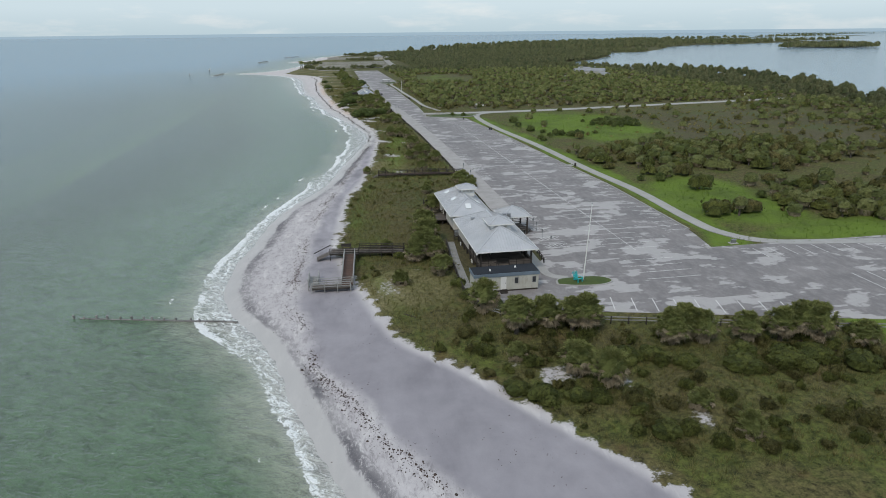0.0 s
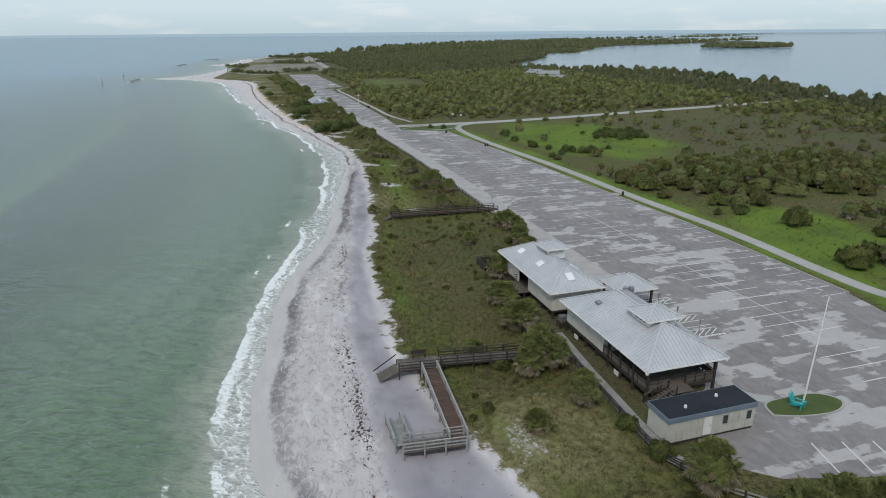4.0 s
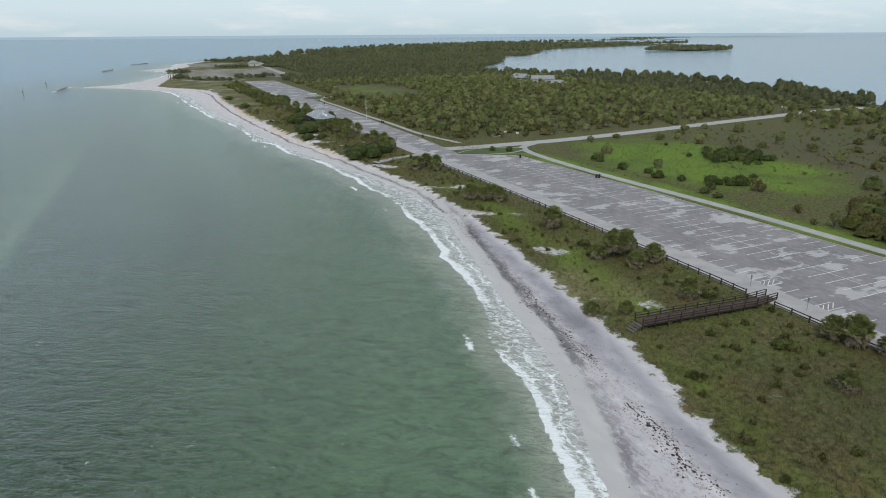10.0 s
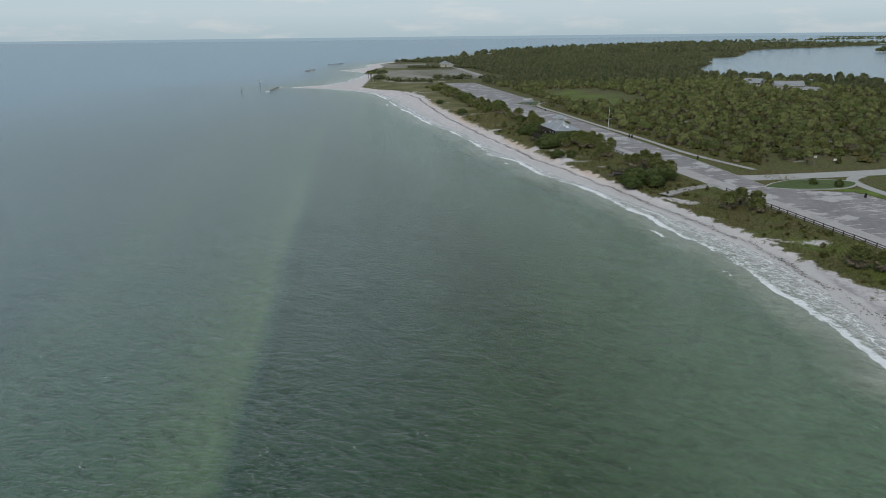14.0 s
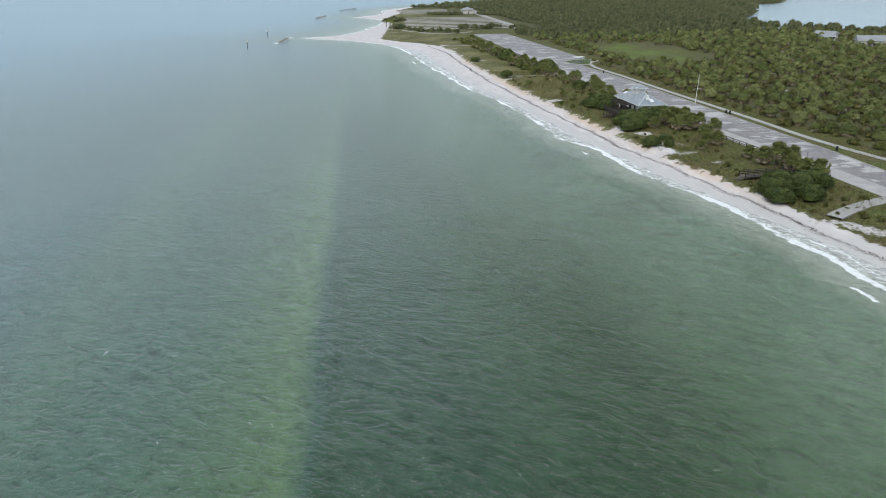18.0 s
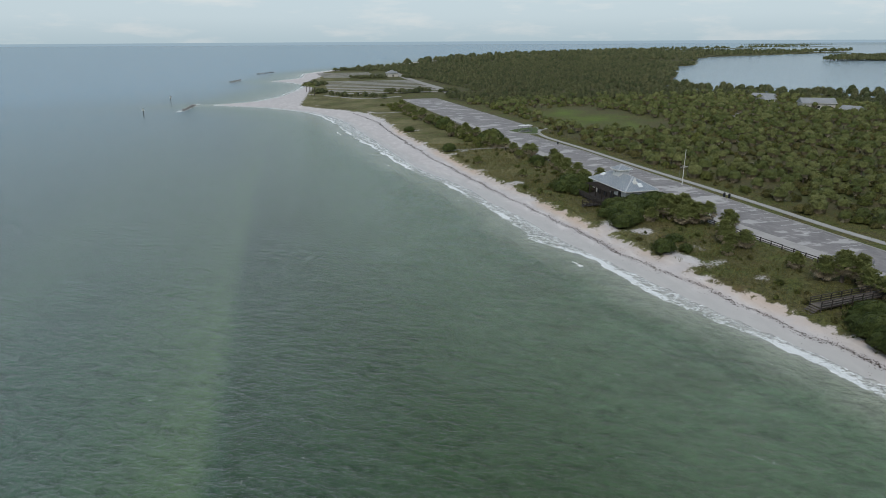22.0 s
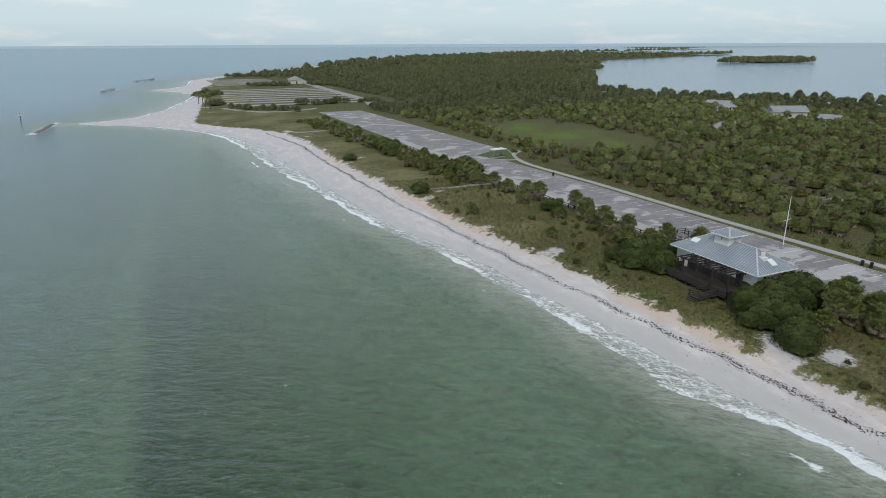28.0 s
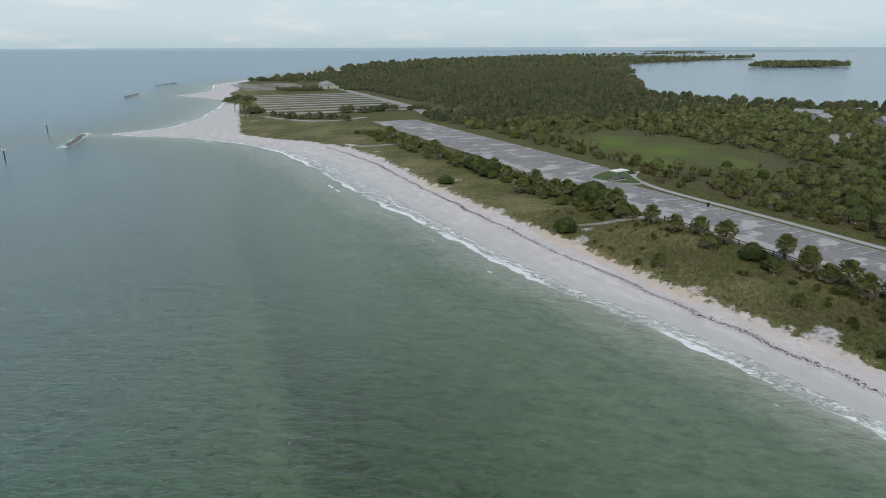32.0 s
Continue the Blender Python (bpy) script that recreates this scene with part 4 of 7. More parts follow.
# ---- buildings ----
def hip_roof(x0, y0, x1, y1, z, rise, parent, run=None, seam=0.46, mat_=None, name="roof"):
    """A hipped roof with thick eaves, its ridge along y, and raised seams running down each slope."""
    w = (x1 - x0) / 2
    run = w if run is None else run
    cx = (x0 + x1) / 2
    v = [(x0, y0, z), (x1, y0, z), (x1, y1, z), (x0, y1, z), (cx, y0 + run, z + rise), (cx, y1 - run, z + rise)]
    v += [(x, y, z - 0.2) for x, y, _ in v[:4]]
    f = [(0, 1, 4), (1, 2, 5, 4), (2, 3, 5), (3, 0, 4, 5), (1, 0, 6, 7), (2, 1, 7, 8), (3, 2, 8, 9), (0, 3, 9, 6), (6, 9, 8, 7)]
    roof = obj(name, v, f, mat_ or ROOF, parent)
    if seam:
        bm = bmesh.new()
        for k in range(1, int((y1 - y0) / seam)):
            y = y0 + k * seam
            u = min(1.0, (y - y0) / run, (y1 - y) / run)
            for sx, ex in ((-1, x0), (1, x1)):
                beam(bm, (ex, y, z + 0.02), (ex - sx * w * u, y, z + rise * u + 0.02), 0.05, 0.07)
        for k in range(1, int((x1 - x0) / seam)):
            x = x0 + k * seam
            u = min((x - x0) / w, (x1 - x) / w)
            beam(bm, (x, y0, z + 0.02), (x, y0 + run * u, z + rise * u + 0.02), 0.05, 0.07)
            beam(bm, (x, y1, z + 0.02), (x, y1 - run * u, z + rise * u + 0.02), 0.05, 0.07)
        part("seam", bm, ROOF, roof)
        for a, b in ((0, 4), (1, 4), (2, 5), (3, 5), (4, 5)):
            if (Vector(v[a]) - Vector(v[b])).length > 0.1:
                cap = beamed(Vector(v[a]) + Vector((0, 0, 0.03)), Vector(v[b]) + Vector((0, 0, 0.03)), 0.26, 0.08)
                part("ridge_cap", cap, ROOF, roof)
    gut = bmesh.new()
    for a, b in ((0, 1), (1, 2), (2, 3), (3, 0)):
        p, q = Vector(v[a]), Vector(v[b])
        d = Vector(((p + q) / 2 - Vector((cx, (y0 + y1) / 2, z))))
        d.z = 0
        d = d.normalized() * 0.05
        beam(gut, p + d - Vector((0, 0, 0.1)), q + d - Vector((0, 0, 0.1)), 0.1, 0.16)
    part("fascia", gut, WHITE, roof)
    return roof


def cupola(parent, cx, cy, half, z, wall, rise, sign="", mat_=None):
    c = part("cupola", boxed(cx - half + 0.5, cy - half + 0.5, z - 1.6, cx + half - 0.5, cy + half - 0.5, z), WHITE, parent, "small white cupola with louvred sides")
    hip_roof(cx - half, cy - half, cx + half, cy + half, z + 0.12, rise, c, seam=0.46, mat_=mat_, name="cupola_roof")
    for s in (-1, 1):
        for k in range(3):
            yy = cy - 0.75 + 0.75 * k
            part("louvre", boxed(cx + s * (half - 0.5) - 0.03, yy - 0.28, z - 0.62, cx + s * (half - 0.5) + 0.03, yy + 0.28, z - 0.15), GLASS_DARK if not sign else SIDING, c)
            part("louvre", boxed(cx - 0.75 + 0.75 * k - 0.28, cy + s * (half - 0.5) - 0.03, z - 0.62, cx - 0.75 + 0.75 * k + 0.28, cy + s * (half - 0.5) + 0.03, z - 0.15), SIDING, c)
    if sign:
        f = bpy.data.curves.new("numeral", "FONT")
        f.body, f.size, f.align_x, f.align_y, f.extrude = sign, 0.9, "CENTER", "CENTER", 0.01
        f.materials.append(DARK_WOOD)
        t = new("numeral", f)
        t.parent = c
        t.matrix_world = pose(cx - half + 0.44, cy, z - 0.5, 90, 0, -90)
        t["label"] = "dark painted numeral"
    return c


def skylight(parent, x, y, z, tilt, label="pale domed skylight"):
    bm = bmesh.new()
    box(bm, -0.55, -0.7, 0, 0.55, 0.7, 0.16, 0.05)
    s = part("skylight", bm, SKYLIGHT, parent, label)
    s.matrix_world = pose(x, y, z, 0, tilt, 0)
    return s


def window(parent, x, y0, y1, z0, z1, out, along="y"):
    """A louvred window in a wall that faces out (-1 or 1)."""
    d = 0.05 * out
    if along == "y":
        b = boxed(min(x, x + d), y0, z0, max(x, x + d), y1, z1)
    else:
        b = boxed(y0, min(x, x + d), z0, y1, max(x, x + d), z1)
    w = part("window", b, WHITE, parent)
    n = max(2, int((y1 - y0) / 0.35))
    for k in range(n):
        a, c = y0 + (y1 - y0) * (k + 0.12) / n, y0 + (y1 - y0) * (k + 0.88) / n
        e = 0.075 * out
        if along == "y":
            b = boxed(min(x, x + e), a, z0 + 0.08, max(x, x + e), c, z1 - 0.08)
        else:
            b = boxed(a, min(x, x + e), z0 + 0.08, c, max(x, x + e), z1 - 0.08)
        part("shutter", b, SIDING, w)
    return w


def railing(parent, a, b, z, mat_=None, h=1.0, posts=1.8, bars=3, infill=None):
    """Posts and rails from a to b on a floor at z (or za, zb)."""
    mat_ = mat_ or DARK_WOOD
    za, zb = z if isinstance(z, tuple) else (z, z)
    A, B = Vector((*a, za)), Vector((*b, zb))
    n = max(1, round((B - A).length / posts))
    for k in range(n + 1):
        p = A + (B - A) * k / n
        part("post", boxed(p.x - 0.06, p.y - 0.06, p.z - 0.05, p.x + 0.06, p.y + 0.06, p.z + h), mat_, parent)
    for k in range(bars):
        up = Vector((0, 0, h * (1 - 0.36 * k) - (0 if k else 0.02)))
        part("rail", beamed(A + up, B + up, 0.05 if k else 0.16, 0.12 if k else 0.05), mat_, parent)
    if infill:
        part("infill_panel", beamed(A + Vector((0, 0, h * 0.5)), B + Vector((0, 0, h * 0.5)), 0.03, h * 0.7), infill, parent)


def planks(name, x0, y0, x1, y1, z, mat_, parent, along="x", w=0.3):
    """A deck of planks with open joints, as one part."""
    deck = part(name, boxed(x0 + 0.1, y0 + 0.1, z - 0.24, x1 - 0.1, y1 - 0.1, z - 0.07), DARK_WOOD, parent)
    lo, hi = (x0, x1) if along == "x" else (y0, y1)
    n = max(1, int((hi - lo) / w))
    h = (hi - lo) / n / 2 - 0.015
    me = bpy.data.meshes.new("plank")
    bm = boxed(-h, y0, z - 0.06, h, y1, z) if along == "x" else boxed(x0, -h, z - 0.06, x1, h, z)
    bm.to_mesh(me)
    bm.free()
    me.materials.append(mat_)
    for k in range(n):
        c = lo + (hi - lo) * (k + 0.5) / n
        o = new("plank", me)
        o.parent = deck
        o.matrix_basis = pose(c, 0, 0) if along == "x" else pose(0, c, 0)
    return deck


def main_building():
    """The raised concession building with its open porch and stair."""
    h = thing("beach_pavilion", (0, 0, 0), "raised cream beach building with a hipped metal roof and open porch", "building")
    x0, y0, x1, y1, z = 21.7, 94.5, 32.0, 114.4, 4.25
    roof = hip_roof(x0, y0, x1, y1, z, 2.75, h)
    cupola(h, 27.1, 101.7, 2.2, 7.1, 1.0, 1.0)
    floor_z = 1.35
    fx0, fy0, fx1, fy1 = x0 + 0.9, y0 + 0.9, x1 - 0.9, y1 - 0.6
    planks("deck", fx0, fy0, fx1, fy1, floor_z, DECK_WOOD, h, "y", 0.5)
    part("ceiling", boxed(fx0, fy0, z - 0.26, fx1, fy1, z - 0.2), SIDING, h)
    # enclosed northern half
    ym = 104.4
    for name_, b in (("wall", (fx0, ym, floor_z - 0.2, fx0 + 0.15, fy1, z - 0.2)), ("wall", (fx1 - 0.15, ym, floor_z - 0.2, fx1, fy1, z - 0.2)),
                     ("wall", (fx0 + 0.15, ym, floor_z - 0.2, fx1 - 0.15, ym + 0.15, z - 0.2)), ("wall", (fx0 + 0.15, fy1 - 0.15, floor_z - 0.2, fx1 - 0.15, fy1, z - 0.2))):
        part(name_, boxed(*b), SIDING, h)
    part("inner_wall", boxed(fx0 + 2.6, fy0 + 3.6, floor_z, fx1 - 2.6, ym, z - 0.25), DARK_WOOD, h, "dark recessed serving wall")
    window(h, fx0, 108.0, 109.4, 2.2, 3.5, -1)
    for yy in (99.2, 101.6):
        window(h, fx0 + 2.6, yy, yy + 1.4, 2.1, 3.4, -1)
    # posts under and over the floor
    for xx in (fx0, (fx0 + fx1) / 2, fx1):
        for k in range(8):
            yy = fy0 + (fy1 - fy0) * k / 7
            top = z - 0.2 if (yy < ym and xx != (fx0 + fx1) / 2) else floor_z - 0.05
            part("post", boxed(xx - 0.13, yy - 0.13, -0.1, xx + 0.13, yy + 0.13, top), DARK_WOOD, h)
    for xx in (fx0, fx1):
        part("floor_beam", boxed(xx - 0.08, fy0, floor_z - 0.4, xx + 0.08, fy1, floor_z - 0.07), DARK_WOOD, h)
    for yy in (fy0, fy1):
        part("floor_beam", boxed(fx0, yy - 0.08, floor_z - 0.4, fx1, yy + 0.08, floor_z - 0.07), DARK_WOOD, h)
    railing(h, (fx0, fy0), (fx0, ym), floor_z, DARK_WOOD, 1.05, 1.9, 2, DECK_WOOD)
    railing(h, (fx1, fy0), (fx1, ym), floor_z, DARK_WOOD, 1.05, 1.9, 2, DECK_WOOD)
    railing(h, (fx0, fy0), (25.2, fy0), floor_z, DARK_WOOD, 1.05, 1.2, 2, DECK_WOOD)
    railing(h, (27.4, fy0), (fx1, fy0), floor_z, DARK_WOOD, 1.05, 1.2, 2, DECK_WOOD)
    # stair down to the west along the south front
    for k in range(8):
        s = 25.2 - 0.36 * k
        part("stair_tread", boxed(s - 0.36, fy0 - 1.5, floor_z - 0.17 * (k + 1), s, fy0 - 0.15, floor_z - 0.17 * (k + 1) + 0.05), DECK_WOOD, h)
    part("landing", boxed(25.2, fy0 - 1.5, floor_z - 0.08, 27.5, fy0, floor_z), DECK_WOOD, h)
    for yy in (fy0 - 1.55, fy0 - 0.12):
        part("stair_rail", beamed((25.2, yy, floor_z + 1.0), (22.2, yy, 0.95), 0.06, 0.1), DECK_WOOD, h)
        part("stair_string", beamed((25.2, yy, floor_z - 0.1), (22.3, yy, 0.0), 0.06, 0.26), DARK_WOOD, h)
        for k in range(4):
            part("post", boxed(25.2 - k - 0.05, yy - 0.05, 0.0, 25.2 - k + 0.05, yy + 0.05, 2.3 - 0.47 * k), DARK_WOOD, h)
    # notice boards, bins and lamps under the roof
    for yy in (100.6, 110.2):
        part("notice_board", boxed(fx0 - 0.28, yy, 0.2, fx0 - 0.2, yy + 0.9, 0.75), WHITE, h, "white notice board")
    for (xx, yy) in ((fx0 - 0.8, y0 + 0.1), (fx1 + 0.6, y0 + 0.1)):
        bm = bmesh.new()
        bmesh.ops.create_icosphere(bm, subdivisions=2, radius=0.2, matrix=Matrix.Translation((xx, yy, z - 0.3)))
        part("globe_lamp", bm, WHITE, h, "round white lamp", True)
    part("roof_vent", boxed(24.0, 108.6, 5.35, 24.9, 109.5, 5.85, 0.06), METAL, roof)
    # air-conditioning unit on a stand at the north-west corner
    part("unit_stand", boxed(21.9, 114.3, 0.6, 23.3, 115.5, 0.75), DARK_WOOD, h)
    for xx in (21.95, 23.15):
        for yy in (114.4, 115.35):
            part("post", boxed(xx, yy, -0.1, xx + 0.1, yy + 0.1, 0.6), DARK_WOOD, h)
    part("cooling_unit", boxed(22.1, 114.45, 0.75, 23.1, 115.35, 1.65, 0.06), METAL, h, "grey cooling unit")
    return h


def washroom_building():
    h = thing("washroom_building", (0, 0, 0), "cream washroom building with a hipped metal roof and skylights", "building")
    x0, y0, x1, y1, z = 21.6, 117.0, 30.1, 136.2, 4.0
    roof = hip_roof(x0, y0, x1, y1, z, 2.35, h)
    cupola(h, 27.0, 127.6, 1.9, 6.95, 1.0, 0.85)
    a, b, c, d = x0 + 0.8, y0 + 0.8, x1 - 0.8, y1 - 0.8
    part("wall", boxed(a, b, 1.0, c, b + 0.15, z - 0.18), SIDING, h)
    part("wall", boxed(a, d - 0.15, 1.0, c, d, z - 0.18), SIDING, h)
    part("wall", boxed(c - 0.15, b + 0.15, 1.0, c, d - 0.15, z - 0.18), SIDING, h)
    part("wall", boxed(a, b + 0.15, 1.0, a + 0.15, 126.0, z - 0.18), SIDING, h)
    part("wall", boxed(a, 129.5, 1.0, a + 0.15, d - 0.15, z - 0.18), SIDING, h)
    part("recess_wall", boxed(a + 2.2, 126.0, 1.0, a + 2.35, 129.5, z - 0.18), DARK_WOOD, h, "dark recessed entrance")
    part("floor_slab", boxed(a, b, 0.75, c, d, 1.0), DARK_WOOD, h)
    for xx in (a + 0.2, (a + c) / 2, c - 0.2):
        for k in range(6):
            yy = b + 0.2 + (d - b - 0.4) * k / 5
            part("post", boxed(xx - 0.13, yy - 0.13, -0.1, xx + 0.13, yy + 0.13, 0.75), DARK_WOOD, h)
    for yy in (120.0, 132.2):
        window(h, a, yy, yy + 1.6, 2.0, 3.3, -1)
    for xx in (24.0, 27.4):
        window(h, b, xx, xx + 1.3, 2.0, 3.3, -1, "x")
    tilt = math.degrees(math.atan2(2.35, 4.25))
    skylight(roof, 23.7, 131.6, z + 2.35 * 2.1 / 4.25, -tilt)
    skylight(roof, 23.9, 125.2, z + 2.35 * 2.3 / 4.25, -tilt)
    s = skylight(roof, 25.6, 119.2, z + 2.35 * 2.2 / 4.25, 0)
    s.matrix_world = pose(25.6, 119.2, z + 2.35 * 2.2 / 4.25, tilt, 0, 0)
    skylight(roof, 28.3, 123.0, z + 2.35 * 1.8 / 4.25, tilt)
    # entrance deck and stair on the sea side
    planks("deck", 19.9, 125.2, a, 130.0, 1.0, DECK_WOOD, h, "y", 0.4)
    railing(h, (19.9, 127.0), (19.9, 130.0), 1.0)
    railing(h, (19.9, 130.0), (a, 130.0), 1.0)
    for k in range(6):
        part("stair_tread", boxed(18.0 + 0.32 * k, 125.3, 0.15 * k, 18.34 + 0.32 * k, 126.8, 0.15 * k + 0.05), DECK_WOOD, h)
    part("stair_rail", beamed((18.0, 125.2, 1.0), (19.9, 125.2, 2.0), 0.06, 0.1), DARK_WOOD, h)
    for xx in (20.0, 21.6):
        for yy in (125.4, 129.8):
            part("post", boxed(xx - 0.1, yy - 0.1, -0.1, xx + 0.1, yy + 0.1, 0.95), DARK_WOOD, h)
    # fenced yard at the north end
    for p, q in (((19.8, 137.2), (19.8, 141.2)), ((19.8, 141.2), (24.6, 141.2)), ((24.6, 141.2), (24.6, 137.2)), ((19.8, 137.2), (24.6, 137.2))):
        railing(h, p, q, -0.05, DARK_WOOD, 1.5, 1.6, 3, DARK_WOOD)
    return h


def entrance_pavilion():
    h = thing("entrance_pavilion", (0, 0, 0), "open square pavilion with a hipped metal roof on timber posts", "pavilion")
    x0, y0, x1, y1, z = 31.2, 114.9, 37.2, 120.7, 3.75
    roof = hip_roof(x0, y0, x1, y1, z, 1.5, h)
    for xx in (x0 + 0.6, x1 - 0.6):
        for yy in (y0 + 0.6, y1 - 0.6):
            part("post", boxed(xx - 0.14, yy - 0.14, -0.1, xx + 0.14, yy + 0.14, z - 0.15), DARK_WOOD, h)
    for k in range(11):
        part("rafter", boxed(x0 + 0.5 + 0.5 * k, y0 + 0.3, z - 0.42, x0 + 0.56 + 0.5 * k, y1 - 0.3, z - 0.2), WHITE, h)
    planks("deck", 29.8, y0 + 0.6, x1 - 0.6, y1 - 0.6, 0.9, DECK_WOOD, h, "x", 0.4)
    for xx in (30.2, 33.0, 36.2):
        for yy in (y0 + 0.8, y1 - 0.8):
            part("pier", boxed(xx - 0.1, yy - 0.1, -0.1, xx + 0.1, yy + 0.1, 0.85), DARK_WOOD, h)
    railing(h, (x0 + 0.6, y1 - 0.6), (x1 - 0.6, y1 - 0.6), 0.9)
    railing(h, (x0 + 0.6, y0 + 0.6), (x1 - 0.6, y0 + 0.6), 0.9)
    for k in range(5):
        part("stair_tread", boxed(x1 - 0.6 + 0.3 * k, y0 + 1.6, 0.72 - 0.17 * k, x1 - 0.26 + 0.3 * k, y1 - 1.6, 0.77 - 0.17 * k), DECK_WOOD, h)
    for k in range(2):
        bm = bmesh.new()
        rod(bm, (31.6 + 0.9 * k, 114.4, 4.0), (31.6 + 0.9 * k, 114.4, 4.75), 0.42, 0.38, 12)
        part("cooling_unit", bm, METAL, roof, "round grey roof unit")
    # ramp with rails along the lot
    railing(h, (31.0, 121.2), (31.0, 135.0), (0.9, 0.1), DARK_WOOD, 1.0, 1.9)
    railing(h, (32.6, 121.2), (32.6, 135.0), (0.9, 0.1), DARK_WOOD, 1.0, 1.9)
    part("ramp", beamed((31.8, 120.1, 0.85), (31.8, 135.0, 0.03), 1.6, 0.1), DECK_WOOD, h)
    return h


def shelter_building():
    """The northern beach building with its pergola and dark deck."""
    h = thing("beach_shelter_building", (0, 0, 0), "white beach building with a hipped metal roof, pergola and dark deck", "building")
    x0, y0, x1, y1, z = 17.0, 377.4, 25.6, 394.8, 3.75
    roof = hip_roof(x0, y0, x1, y1, z, 2.4, h, mat_=BLUE_ROOF)
    cupola(h, 21.4, 387.2, 1.9, 7.0, 1.0, 0.9, "2", BLUE_ROOF)
    a, b, c, d = x0 + 0.8, y0 + 0.8, x1 - 0.8, y1 - 0.8
    for w in ((a, b, 0.6, c, b + 0.15, z - 0.18), (a, d - 0.15, 0.6, c, d, z - 0.18), (c - 0.15, b + 0.15, 0.6, c, d - 0.15, z - 0.18), (a, b + 0.15, 0.6, a + 0.15, d - 0.15, z - 0.18)):
        part("wall", boxed(*w), WHITE, h)
    part("floor_slab", boxed(a, b, -0.2, c, d, 0.6), DARK_WOOD, h)
    # added dark sheet on the wall in place of the pergola's shade
    part("shaded_front", boxed(a - 0.05, 379.4, 0.6, a, 391.4, 1.9), DARK_WOOD, h, "dark sheet standing for the shade behind the pergola")
    for yy in (380.4, 383.6, 386.8, 389.6):
        part("doorway", boxed(a - 0.09, yy, 0.6, a - 0.05, yy + 1.3, 2.9), GLASS_DARK, h, "dark doorway")
    tilt = math.degrees(math.atan2(2.4, 4.3))
    skylight(roof, 19.2, 391.6, z + 2.4 * 2.2 / 4.3, -tilt)
    s = skylight(roof, 21.6, 379.0, z + 2.4 * 1.6 / 4.3, 0)
    s.matrix_world = pose(21.6, 379.0, z + 2.4 * 1.6 / 4.3, tilt, 0, 0)
    vent = part("roof_vent", boxed(20.2, 379.4, 4.3, 21.3, 380.5, 5.4, 0.04), WHITE, roof, "white boxed roof vent")
    part("cowl", rodded((20.75, 379.95, 5.38), (20.75, 379.95, 6.05), 0.32, 0.3, 10), WHITE, vent)
    planks("deck", 12.6, 378.6, a, 392.2, 0.6, DARK_WOOD, h, "y", 0.4)
    for xx in (12.8, 15.2):
        for k in range(6):
            yy = 378.8 + 2.6 * k
            part("pier", boxed(xx - 0.1, yy - 0.1, -0.3, xx + 0.1, yy + 0.1, 0.55), DARK_WOOD, h)
    for p, q in (((12.6, 378.6), (12.6, 392.2)), ((12.6, 378.6), (a, 378.6)), ((12.6, 392.2), (a, 392.2))):
        railing(h, p, q, 0.6, DARK_WOOD, 1.1, 1.7, 3, DARK_WOOD)
    for xx in (14.4, 17.2):
        for k in range(4):
            yy = 380.2 + 3.0 * k
            part("pergola_post", boxed(xx - 0.1, yy - 0.1, 0.6, xx + 0.1, yy + 0.1, 3.3), DARK_WOOD, h)
        part("pergola_beam", boxed(xx - 0.07, 379.6, 3.2, xx + 0.07, 389.8, 3.45), DARK_WOOD, h)
    for k in range(13):
        yy = 379.9 + 0.8 * k
        part("pergola_slat", boxed(13.5, yy, 3.45, 17.6, yy + 0.1, 3.66), DARK_WOOD, h)
    # steps and small landing towards the beach
    planks("landing", 9.0, 380.2, 12.6, 382.2, 0.45, DARK_WOOD, h, "x", 0.4)
    for yy in (380.2, 382.2):
        railing(h, (9.0, yy), (12.6, yy), 0.45)
    for k in range(4):
        part("stair_tread", boxed(7.6 + 0.35 * k, 380.3, -0.2 + 0.15 * k, 7.96 + 0.35 * k, 382.1, -0.14 + 0.15 * k), DARK_WOOD, h)
    # fenced yard to the north
    for p, q in (((26.5, 400.0), (26.5, 408.5)), ((26.5, 408.5), (33.0, 407.4)), ((33.0, 407.4), (30.0, 399.0)), ((26.5, 400.0), (30.0, 399.0))):
        railing(h, p, q, 0.0, DARK_WOOD, 1.2, 1.6, 3)
    return h


